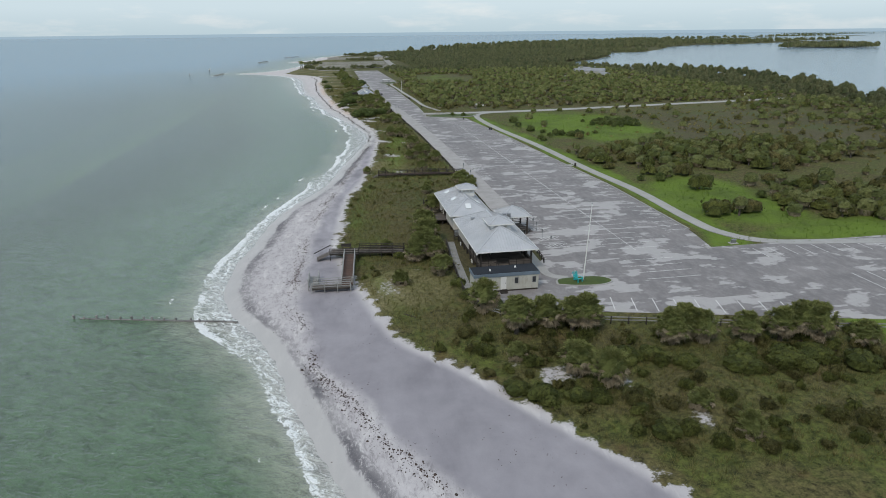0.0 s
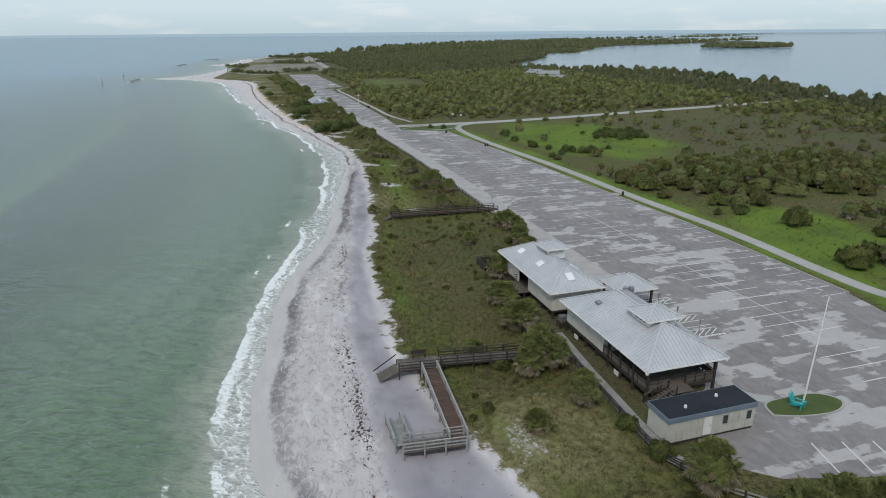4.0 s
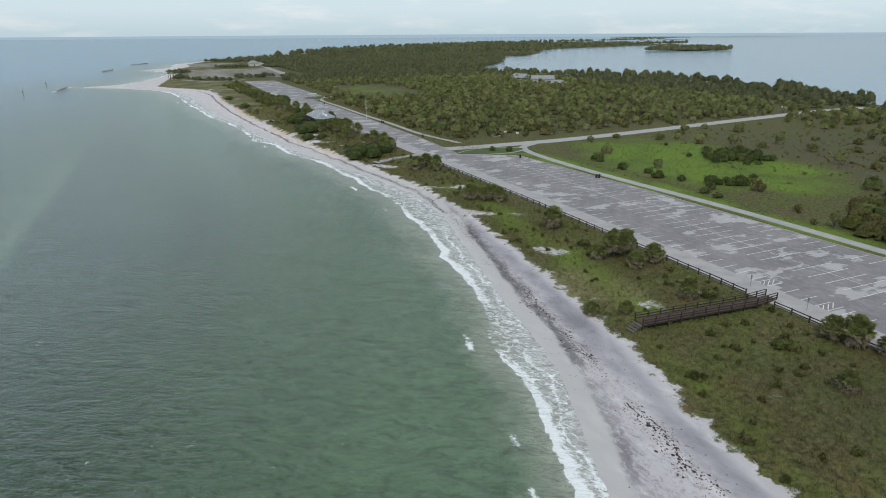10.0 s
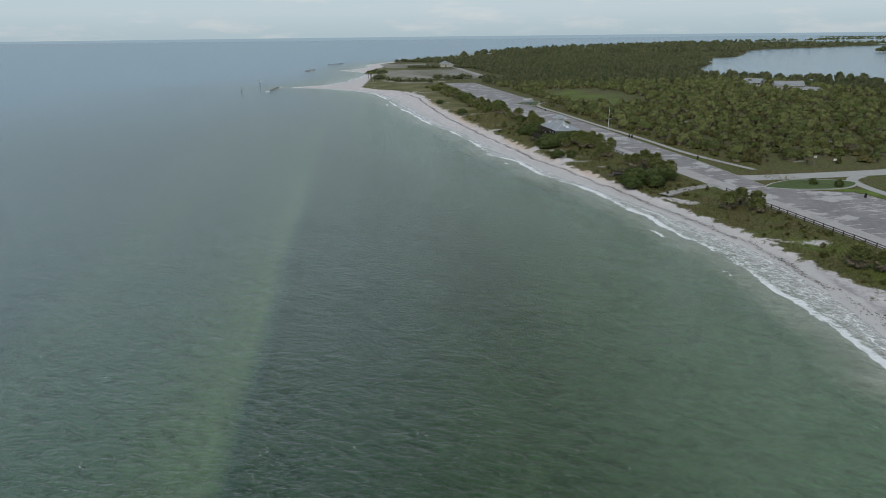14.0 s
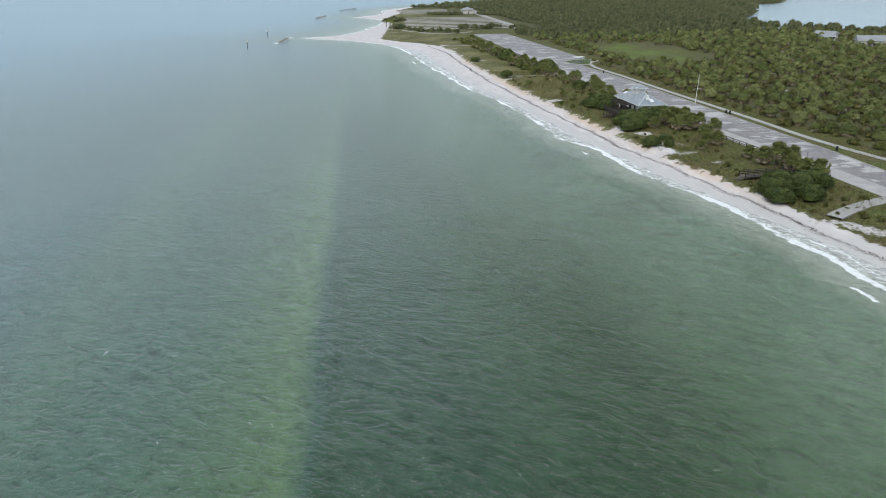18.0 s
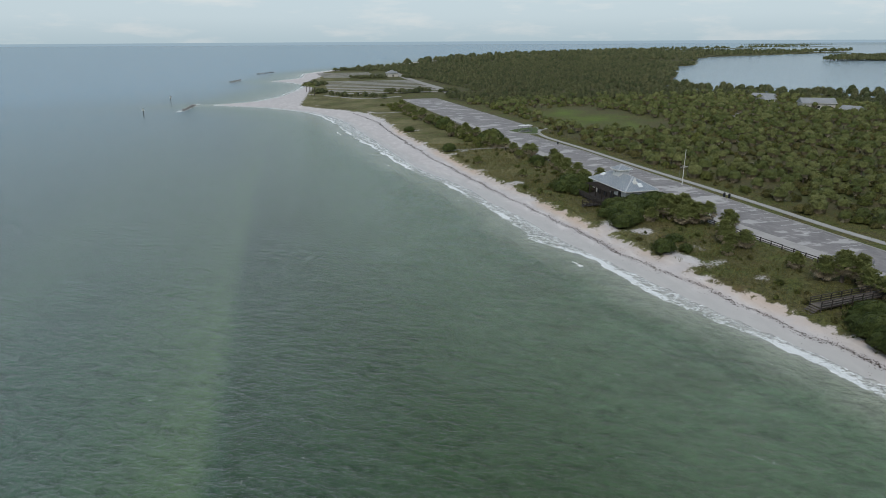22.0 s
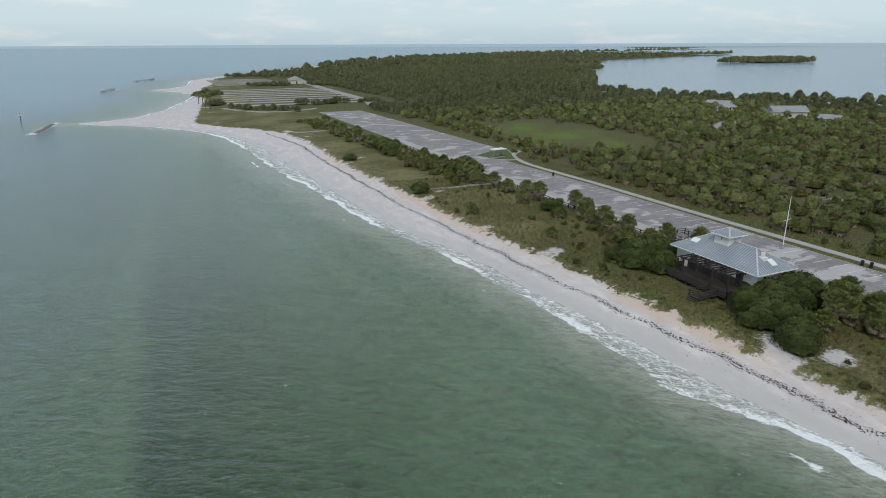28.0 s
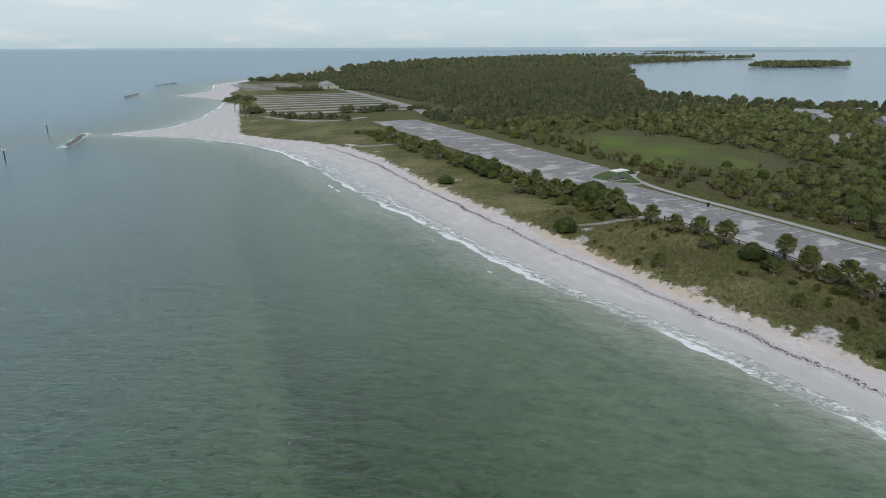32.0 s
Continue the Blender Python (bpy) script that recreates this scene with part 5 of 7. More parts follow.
def office_trailer():
    h = thing("office_trailer", (0, 0, 0), "stained pale office trailer with a dark flat roof beside the steps", "trailer")
    x0, y0, x1, y1 = 19.9, 88.0, 30.0, 91.2
    body = part("body", boxed(x0, y0, 0.25, x1, y1, 2.5), TRAILER, h)
    bm = bmesh.new()
    for k in range(25):
        x = x0 + 0.2 + k * (x1 - x0 - 0.4) / 24
        box(bm, x - 0.025, y0 - 0.015, 0.3, x + 0.025, y0, 2.45)
    for k in range(8):
        y = y0 + 0.2 + k * (y1 - y0 - 0.4) / 7
        box(bm, x0 - 0.015, y - 0.025, 0.3, x0, y + 0.025, 2.45)
    part("batten", bm, TRAILER, body)
    part("fascia", boxed(x0 - 0.12, y0 - 0.12, 2.5, x1 + 0.12, y1 + 0.12, 3.02), NAVY, h, "blue-grey fascia")
    part("roof", boxed(x0 - 0.02, y0 - 0.02, 3.02, x1 + 0.02, y1 + 0.02, 3.06), BLACK_ROOF, h)
    for xx, yy in ((22.6, 89.2), (26.8, 90.0)):
        part("roof_vent", rodded((xx, yy, 3.05), (xx, yy, 3.3), 0.17, 0.14, 10), WHITE, h)
    door = part("door", boxed(24.0, y0 - 0.05, 0.35, 24.9, y0, 2.4), WHITE, h, "white door")
    part("handle", boxed(24.72, y0 - 0.09, 1.3, 24.8, y0 - 0.05, 1.42), METAL, door)
    for xx in (26.2, 29.0):
        w = part("window", boxed(xx, y0 - 0.04, 1.2, xx + 0.6, y0, 2.2), METAL, h)
        part("pane", boxed(xx + 0.06, y0 - 0.05, 1.26, xx + 0.54, y0 - 0.04, 2.14), GLASS_DARK, w)
    for k in range(3):
        part("step", boxed(23.9, y0 - 0.3 * (3 - k), 0.0, 25.0, y0 - 0.3 * (2 - k), 0.12 * (k + 1)), DARK_WOOD, h)
    part("skirting", boxed(x0 + 0.05, y0 + 0.05, -0.1, x1 - 0.05, y1 - 0.05, 0.25), DARK_WOOD, h)
    return h


def rebase(h, x, y):
    """Moves a thing's empty to its foot without moving its parts."""
    h.location = (x, y, 0)
    for c in h.children:
        c.matrix_parent_inverse = Matrix.Translation((-x, -y, 0))


rebase(main_building(), 26.9, 104.4)
rebase(washroom_building(), 25.8, 126.6)
rebase(entrance_pavilion(), 34.2, 117.8)
rebase(shelter_building(), 21.3, 386.6)
rebase(office_trailer(), 25.0, 89.6)


# ---- plants ----
def leaf_cloud(rng, n, rx, ry, rz, size, cz):
    """Verts and faces of n leaf clumps on a lumpy crown."""
    v, f = [], []
    for k in range(n):
        d = rng.normal(size=3)
        d /= np.linalg.norm(d)
        d[2] = abs(d[2]) * 1.1 - 0.25
        r = rng.uniform(0.55, 1.0) * (1 + 0.25 * math.sin(3 * math.atan2(d[1], d[0]) + k % 3))
        p = np.array([d[0] * rx * r, d[1] * ry * r, cz + d[2] * rz * r])
        a = np.cross(d, rng.normal(size=3))
        a /= np.linalg.norm(a) + 1e-6
        b = np.cross(d, a) + 0.4 * rng.normal(size=3)
        s = size * rng.uniform(0.6, 1.3)
        i = len(v)
        v += [p - a * s, p + b * s * 0.6, p + a * s, p - b * s * 0.6 + d * s * 0.5]
        f.append((i, i + 1, i + 2, i + 3))
    return v, f


def scatter(name, protos, places, mats, label, category):
    """Many plants joined into one object: places are (x, y, z, scale, turn)."""
    V, Fs, M, off = [], [], [], 0
    for k, (x, y, z, s, a) in enumerate(places):
        v, f, m = protos[k % len(protos)]
        c, q = math.cos(a), math.sin(a)
        R = np.array([[c, -q, 0], [q, c, 0], [0, 0, 1]]) * s
        V.append(v @ R.T + (x, y, z))
        Fs.append(f + off)
        M.append(m)
        off += len(v)
    V, Fs, M = np.concatenate(V).astype(np.float32), np.concatenate(Fs).astype(np.int32), np.concatenate(M).astype(np.int32)
    me = bpy.data.meshes.new(name)
    me.vertices.add(len(V))
    me.vertices.foreach_set("co", V.ravel())
    me.loops.add(Fs.size)
    me.loops.foreach_set("vertex_index", Fs.ravel())
    me.polygons.add(len(Fs))
    me.polygons.foreach_set("loop_start", np.arange(0, Fs.size, 4, dtype=np.int32))
    for m in mats:
        me.materials.append(m)
    me.polygons.foreach_set("material_index", M)
    me.update(calc_edges=True)
    me.shade_smooth()
    return tagged(new(name, me), label, category, kind="stuff")


def proto(*groups):
    """(verts, faces, material index) groups into arrays."""
    V, Fs, M, off = [], [], [], 0
    for v, f, m in groups:
        V.append(np.array(v, float))
        Fs.append(np.array(f, int) + off)
        M.append(np.full(len(f), m))
        off += len(v)
    return np.concatenate(V), np.concatenate(Fs), np.concatenate(M)


def lobe(r, rz, at, n=8, rings=3, low=-0.35, ragged=0.16):
    """A lumpy dome of leaves, open below, with an uneven surface."""
    v, f = [], []
    for k in range(rings + 1):
        phi = low + (1.5 - low) * (k / rings) ** 0.62
        for i in range(n):
            a = 2 * math.pi * (i + 0.5 * (k % 2)) / n
            q = 1 + ragged * rng.uniform(-1, 1)
            v.append((at[0] + r * math.cos(phi) * math.cos(a) * q, at[1] + r * math.cos(phi) * math.sin(a) * q, at[2] + rz * math.sin(phi) * q))
    for k in range(rings):
        f += [(k * n + i, k * n + (i + 1) % n, (k + 1) * n + (i + 1) % n, (k + 1) * n + i) for i in range(n)]
    return v, f


def lobes(r, h, count, n=7, rings=2):
    """Several domes crowded into one uneven crown."""
    v, f = [], []
    for k in range(count):
        a = 2.4 * k + rng.uniform(-0.4, 0.4)
        out = 0.0 if k == 0 else r * rng.uniform(0.42, 0.62)
        q = r * (rng.uniform(0.6, 0.7) if k == 0 else rng.uniform(0.38, 0.58))
        top = h * (1.0 if k == 0 else rng.uniform(0.62, 0.92))
        a_, b_ = lobe(q, 0.5 * top, (out * math.cos(a), out * math.sin(a), top * 0.5), n, rings)
        f += [tuple(i + len(v) for i in face) for face in b_]
        v += a_
    return v, f


def stem(r, h, n=5):
    v = [(r * k * math.cos(2 * math.pi * i / n), r * k * math.sin(2 * math.pi * i / n), z) for z, k in ((0, 1.0), (h, 0.7)) for i in range(n)]
    return v, [(i, (i + 1) % n, n + (i + 1) % n, n + i) for i in range(n)]


rng = np.random.default_rng(4)


def fan_leaves(n, stalk, blade, up0, up1, droop, cz, blades=8, width=0.075, half=1.25):
    """Fan-shaped palm leaves: stalks leaving the crown all round, each with a half wheel of narrow pointed blades."""
    v, f = [], []
    for k in range(n):
        a = 2 * math.pi * k * 0.618 + rng.uniform(-0.25, 0.25)
        e = up0 + (up1 - up0) * rng.random()
        d = np.array([math.cos(a) * math.cos(e), math.sin(a) * math.cos(e), math.sin(e)])
        p = np.array([-math.sin(a), math.cos(a), 0.0]) + 0.35 * rng.normal(size=3)
        p -= d * (p @ d)
        p /= np.linalg.norm(p)
        base = np.array([0, 0, cz]) + d * stalk * rng.uniform(0.7, 1.1)
        for b in range(blades):
            th = half * (2 * b / (blades - 1) - 1) + rng.uniform(-0.07, 0.07)
            q = math.cos(th) * d + math.sin(th) * p
            s = math.cos(th) * p - math.sin(th) * d
            L = blade * rng.uniform(0.8, 1.15) * (1 - 0.12 * abs(th))
            m = base + q * L * 0.55 - np.array([0, 0, droop * L * 0.2])
            tip = base + q * L - np.array([0, 0, droop * L])
            i = len(v)
            v += [tuple(base), tuple(m - s * width), tuple(tip), tuple(m + s * width)]
            f.append((i, i + 1, i + 2, i + 3))
    return v, f


def palm_tree(h, size):
    """A cabbage palm with a round green head and a shaggy skirt of dead leaves."""
    p = thing("cabbage_palm", (0, 0, 0), "cabbage palm with a round green head and brown dead fronds below", "palm tree", "dune palms")
    bm = bmesh.new()
    rod(bm, (0, 0, -0.3), (0.06, 0.03, h * 0.5), 0.24, 0.2, 7)
    rod(bm, (0.06, 0.03, h * 0.5), (0.0, 0.05, h), 0.2, 0.24, 7)
    part("trunk", bm, TRUNK, p)
    v, f = fan_leaves(112, 1.06 * size, 0.46 * size, -0.2, 1.5, 0.3, h, 7, 0.05 * size)
    a_, b_ = lobe(0.86 * size, 0.84 * size, (0, 0, h), 13, 4, -0.12, 0.16)
    f += [tuple(i + len(v) for i in face) for face in b_]
    obj("crown", v + a_, f, FROND, p)
    v, f = fan_leaves(64, 0.98 * size, 0.45 * size, -1.15, 0.1, 0.35, h - 0.05, 6, 0.06 * size, 1.0)
    obj("skirt", v, f, DEAD, p, "hanging brown dead fronds")
    return p


PALM_KINDS = [palm_tree(1.0, 0.9), palm_tree(1.5, 1.05), palm_tree(2.1, 1.1), palm_tree(0.6, 0.75), palm_tree(1.8, 1.0)]
first = set()


def plant_palms(places, seed, low=0.8, high=1.2):
    r = random.Random(seed)
    for x, y, kind in places:
        k = PALM_KINDS[kind]
        z = float(height(np.array([x]), np.array([y]))[0])
        m = pose(x, y, z, 0, 0, r.uniform(0, 360))
        s = 1.15 * r.uniform(low, high)
        if kind in first:
            p = copy_thing(k, m)
        else:
            first.add(kind)
            p = k
            p.matrix_world = m
        p.scale = (s, s, s * r.uniform(0.9, 1.1))


# south of the lot
plant_palms([(19.9, 81.7, 1), (22.5, 73.8, 2), (23.6, 75.4, 1), (26.9, 74.9, 1), (30.0, 73.4, 2), (31.6, 72.6, 2), (32.6, 74.0, 1), (41.2, 67.6, 1), (43.4, 68.6, 2), (45.0, 67.4, 1), (50.7, 66.6, 1), (55.2, 65.8, 2), (57.4, 65.0, 2), (59.4, 64.9, 1)], 1, 1.2, 1.5)
plant_palms([(26.4, 62.4, 1), (29.0, 59.3, 1), (20.7, 67.6, 3), (36.9, 53.7, 3), (9.5, 94.4, 3), (39.0, 48.3, 3), (64, 62, 1), (70, 60, 2)], 2, 1.1, 1.4)
# between the beach and the buildings
plant_palms([(18.1, 123.8, 1), (17.0, 124.6, 1), (17.2, 115.2, 2), (16.0, 116.2, 1), (12.9, 104.5, 1), (14.0, 105.6, 2), (16.6, 105.4, 1), (15.6, 107.2, 2), (15.9, 96.6, 1), (9.3, 94.6, 3), (8.5, 111.2, 3), (20.7, 134.5, 1), (17.5, 99.8, 0)], 3, 1.0, 1.3)
plant_palms([(22.1, 151.9, 0), (31.8, 161.0, 1), (32.6, 158.6, 1), (34.0, 155.2, 0), (31.0, 144.3, 1), (30.6, 148.2, 1), (35.0, 159.4, 0), (24.9, 178.3, 0), (13.9, 178.6, 3), (9.4, 180.4, 3), (27.4, 199.0, 2), (26.4, 197.6, 2), (28.6, 197.4, 2), (23.6, 198.3, 0), (31.1, 192.8, 1), (26.9, 192.4, 0)], 4, 1.0, 1.25)
plant_palms([(27.6, 217.9, 1), (26.6, 216.9, 1), (28.4, 219.0, 0), (22.5, 244.9, 1), (24.8, 242.3, 1), (26.3, 241.6, 2), (27.7, 240.7, 0), (23.0, 282.2, 1), (25.0, 284.6, 1), (27.3, 284.2, 2), (27.5, 278.3, 0), (29.0, 281.0, 1), (27.3, 315.9, 1), (26.0, 318.2, 1)], 5, 1.0, 1.3)
# the northern dunes
plant_palms([(28.4, 356.7, 1), (21.3, 348.6, 1), (22.4, 350.4, 1), (20.4, 346.0, 0), (17.6, 343.3, 3), (22.7, 345.0, 1), (23.8, 334.1, 0), (23.3, 327.7, 1), (25.3, 326.2, 2), (26.9, 325.0, 2), (25.7, 321.7, 1), (28.8, 326.3, 2)], 6, 1.0, 1.3)
plant_palms([(16.9, 372.5, 0), (20.6, 367.4, 2), (21.7, 366.0, 1), (22.6, 363.4, 2), (24.4, 364.6, 2), (25.6, 363.4, 1), (26.2, 360.6, 2), (23.2, 369.4, 2), (25.4, 371.0, 1), (23.8, 362.0, 1), (21.2, 361.9, 1), (26.6, 366.7, 1), (27.6, 370.6, 2), (24.6, 368.6, 2), (16.7, 366.3, 0), (28.8, 399.4, 1), (25.7, 404.7, 1), (18.1, 406.8, 1), (19.7, 402.5, 2), (18.9, 399.8, 1)], 7, 1.0, 1.3)
plant_palms([(17.7, 467.3, 1), (19.3, 466.4, 1), (19.9, 460.9, 2), (20.2, 454.4, 1), (23.7, 451.2, 1), (17.7, 443.3, 1), (22.5, 443.7, 2), (25.1, 432.9, 2), (18.0, 428.8, 3), (22.7, 426.6, 1), (24.3, 427.6, 1), (21.6, 422.0, 1), (23.0, 419.8, 2), (20.3, 415.0, 1), (22.9, 412.4, 2), (17.3, 410.1, 3), (8.3, 416.9, 3), (2.5, 439.3, 3)], 8, 1.0, 1.25)
plant_palms([(11.3, 499.5, 1), (13.8, 494.5, 1), (16.3, 491.6, 2), (19.0, 490.4, 2), (20.6, 482.3, 1), (17.3, 473.8, 1), (19.1, 471.7, 2), (16.0, 522.7, 2), (15.8, 514.9, 1), (12.9, 526.3, 2), (11.8, 538.9, 1), (11.9, 553.7, 2), (10.6, 561.1, 1), (10.5, 572.6, 2), (11.5, 588.1, 1), (13.1, 603.4, 2), (11.6, 613.9, 1), (15.4, 596.0, 2), (14.0, 580.0, 1), (16.0, 566.0, 2), (15.0, 545.0, 1), (19.0, 505.0, 2)], 9, 1.1, 1.45)


def shrub(name, r, h, n, leaf, mat_, label, category, group):
    """A broad bush: a few forked stems and a lumpy crown of separate leaves."""
    p = thing(name, (0, 0, 0), label, category, group)
    bm = bmesh.new()
    for k in range(5):
        a = k * 1.26 + rng.uniform(-0.3, 0.3)
        rod(bm, (0.1 * math.cos(a), 0.1 * math.sin(a), -0.2), (r * 0.55 * math.cos(a), r * 0.55 * math.sin(a), h * 0.6), 0.06, 0.025, 5)
    part("stem", bm, TRUNK, p)
    v, f = leaf_cloud(rng, n, r, r, h * 0.62, leaf, h * 0.4)
    a_, b_ = lobes(r, h, 7, 9, 3)
    f += [tuple(i + len(v) for i in face) for face in b_]
    obj("crown", v + a_, f, mat_, p)
    return p


def plant_all(proto_, places, seed, low, high, tall=1.0):
    r = random.Random(seed)
    for k, (x, y, s) in enumerate(places):
        z = float(height(np.array([x]), np.array([y]))[0]) - 0.05
        m = pose(x, y, z, 0, 0, r.uniform(0, 360))
        p = copy_thing(proto_, m) if k else proto_
        p.matrix_world = m
        s *= r.uniform(low, high)
        p.scale = (s, s * r.uniform(0.8, 1.25), s * r.uniform(0.8, 1.1) * tall)


grape = shrub("sea_grape_bush", 2.6, 1.9, 2000, 0.115, GRAPE, "broad glossy green sea grape mound on the dune", "bush", "dune bushes")
plant_all(grape, [(8.6, 364.4, 1.0), (11.4, 366.0, 1.1), (13.6, 369.0, 1.3), (16.0, 373.6, 1.3), (12.6, 371.6, 1.1), (13.8, 353.4, 0.7), (11.1, 346.1, 0.6), (6.9, 346.9, 0.8), (17.6, 401.0, 1.2), (14.2, 398.6, 1.3), (12.0, 402.4, 0.9), (14.0, 309.6, 1.2), (16.6, 312.6, 1.3), (20.0, 311.0, 1.3), (24.0, 312.6, 1.2), (12.2, 305.6, 0.9), (18.6, 306.0, 1.2),
                  (20.6, 435.4, 1.0), (19.1, 430.4, 0.7), (16.1, 534.8, 1.6), (14.8, 521.5, 1.4), (22.0, 478.8, 1.4), (24.0, 486.5, 1.5), (20.0, 484.0, 1.3), (0.2, 463.5, 1.0), (-2.0, 517.1, 0.8), (16.2, 530.0, 1.4), (18.5, 374.2, 1.3), (14.5, 376.0, 1.0), (20.8, 373.2, 1.2), (23.4, 374.4, 1.2), (10.2, 371.0, 1.0), (28.2, 384.4, 0.9), (28.0, 381.6, 0.8), (16.8, 376.2, 1.3), (20.0, 376.0, 1.2), (12.4, 374.6, 1.2), (15.4, 394.6, 1.1), (13.2, 393.0, 1.0), (15.8, 397.4, 1.4), (18.6, 397.6, 1.1), (11.4, 397.0, 1.0), (22.6, 375.6, 1.2), (25.2, 376.0, 1.1), (18.2, 375.2, 1.3)], 11, 0.95, 1.15, 1.45)
dune_bush = shrub("dune_bush", 1.5, 1.3, 800, 0.085, LEAF, "rounded dark green dune bush", "bush", "dune bushes")
plant_all(dune_bush, [(18.5, 60.6, 1.0), (20.9, 58.1, 1.2), (24.6, 57.3, 0.9), (18.9, 87.2, 1.0), (18.2, 92.0, 0.8), (46.1, 60.3, 1.5), (52.3, 60.0, 1.6), (33.3, 64.5, 1.2), (37.0, 64.8, 1.1), (48.0, 63.0, 1.4), (56.0, 61.0, 1.5), (60.0, 58.0, 1.6), (40.0, 62.0, 1.0), (28.0, 66.0, 1.1), (31.0, 50.0, 1.0),
                      (24.4, 162.0, 0.8), (28.0, 177.6, 0.9), (30.0, 150.6, 0.9), (26.0, 147.0, 0.7), (30.2, 197.0, 1.0), (25.6, 205.0, 0.7), (19.6, 130.0, 0.8), (10.6, 107.6, 0.8), (25.0, 336.0, 0.8), (19.0, 418.0, 0.8), (16.0, 424.0, 0.6), (12.0, 430.0, 0.6), (25.6, 440.0, 0.8)], 12, 0.9, 1.2)


# the scrub and woods that nobody could count
def mop_proto(h, size, n_green, n_dead):
    """A wild palm: a ragged round head over a brown skirt."""
    r = 1.25 * size
    skirt = [(r * q * math.cos(6.2832 * i / 9) * rng.uniform(0.85, 1.1), r * q * math.sin(6.2832 * i / 9) * rng.uniform(0.85, 1.1), h + z * r) for q, z in ((0.9, -0.1), (0.5, -0.85)) for i in range(9)]
    return proto((*lobe(r, 0.85 * r, (0, 0, h), 9, 3, -0.2, 0.13), 0), (*fan_leaves(n_green, 0.95 * r, 0.36 * r, -0.3, 1.4, 0.3, h, 3, 0.1 * r), 0),
                 (skirt, [(i, (i + 1) % 9, 9 + (i + 1) % 9, 9 + i) for i in range(9)], 1), (*fan_leaves(n_dead, 0.8 * r, 0.45 * r, -1.1, -0.3, 0.5, h, 2, 0.1 * r, 0.6), 1), (*stem(0.2, h), 2))


def bush_proto(r, h, n, size, count=5, sides=7, rings=2):
    return proto((*lobes(0.88 * r, 0.9 * h, count, sides, rings), 0), (*leaf_cloud(rng, n, r, r, h * 0.6, size, h * 0.42), 0), (*stem(0.12, h * 0.5), 1))


PALMS = [mop_proto(rng.uniform(0.9, 2.6), rng.uniform(0.9, 1.4), 17, 5) for _ in range(9)]
BUSHES = [bush_proto(rng.uniform(1.4, 2.1), rng.uniform(1.6, 2.6), 44, 0.2) for _ in range(6)]
THICK = [bush_proto(rng.uniform(1.2, 1.9), rng.uniform(1.2, 1.9), 460, 0.12, 4, 7, 2) for _ in range(6)]
WOODS = [bush_proto(rng.uniform(2.4, 3.4), rng.uniform(3.2, 5.2), 12, 0.4, 4, 6, 2) for _ in range(6)]
WOODS_FAR = [bush_proto(rng.uniform(2.6, 3.4), rng.uniform(3.4, 4.6), 8, 0.7, 3, 6, 2) for _ in range(5)]
LOW = [bush_proto(rng.uniform(0.4, 0.8), rng.uniform(0.5, 1.0), 26, 0.11, 3, 6, 2) for _ in range(5)]


def wood_density(x, y):
    """How thickly the land is wooded."""
    land = (x > np.maximum(green(y) + 6, lot_right(y) + 6.5)) & (x < lagoon(y) - 4)
    clearing = np.exp(-(((x - 94) / 30) ** 2 + ((y - 540) / 62) ** 2) ** 4)
    far_lots = (x < 92) & (y > 690) & (y < 1045)
    yard = np.exp(-(((x - 236) / 26) ** 2 + ((y - 562) / 30) ** 2) ** 4)
    north = ramped(y, 318, 332) * (1 - clearing) * (1 - far_lots) * (1 - 0.0 * yard)
    east = ramped(x, 195, 235) * (y < 318)
    clump = np.exp(-(((x - 120) / 46) ** 2 + ((y - 183) / 23) ** 2) ** 3)
    clump = np.maximum(clump, np.exp(-(((x - 118) / 24) ** 2 + ((y - 124) / 15) ** 2) ** 3))
    clump = np.maximum(clump, np.exp(-(((x - 84) / 6) ** 2 + ((y - 122) / 3.5) ** 2) ** 3))
    sparse = 0.09 * (1 - 0.9 * lush(x, y)) * (x > 80) * (y < 318) * (y > 116)
    d = np.maximum(np.maximum(north, east), np.maximum(clump, sparse))
    lane = np.abs(y - np.interp(x, (44, 90, 122, 167, 205, 260, 330), (308, 308, 311, 317, 322, 328, 322))) < 6
    return d * land * ~lane * (on_lot(x, y) < -4) * np.where(y > 300, ramped(x - lot_right(y), 6.5, 10), 1.0)


def spots(x0, y0, x1, y1, step, dens, seed, low=0.7, high=1.3):
    r = np.random.default_rng(seed)
    X, Y = np.meshgrid(np.arange(x0, x1, step), np.arange(y0, y1, step))
    X = X.ravel() + r.uniform(-0.6, 0.6, X.size) * step
    Y = Y.ravel() + r.uniform(-0.6, 0.6, Y.size) * step
    keep = r.random(X.size) < dens(X, Y)
    X, Y = X[keep], Y[keep]
    Z = height(X, Y) - 0.1
    return [(x, y, z, s, a) for x, y, z, s, a in zip(X, Y, Z, r.uniform(low, high, X.size), r.uniform(0, 6.28, X.size))]


def patchy(x, y):
    return np.clip(0.72 + 0.5 * wave_noise(x / 9, y / 9, 11) + 0.4 * (y < 215), 0.25, 1)


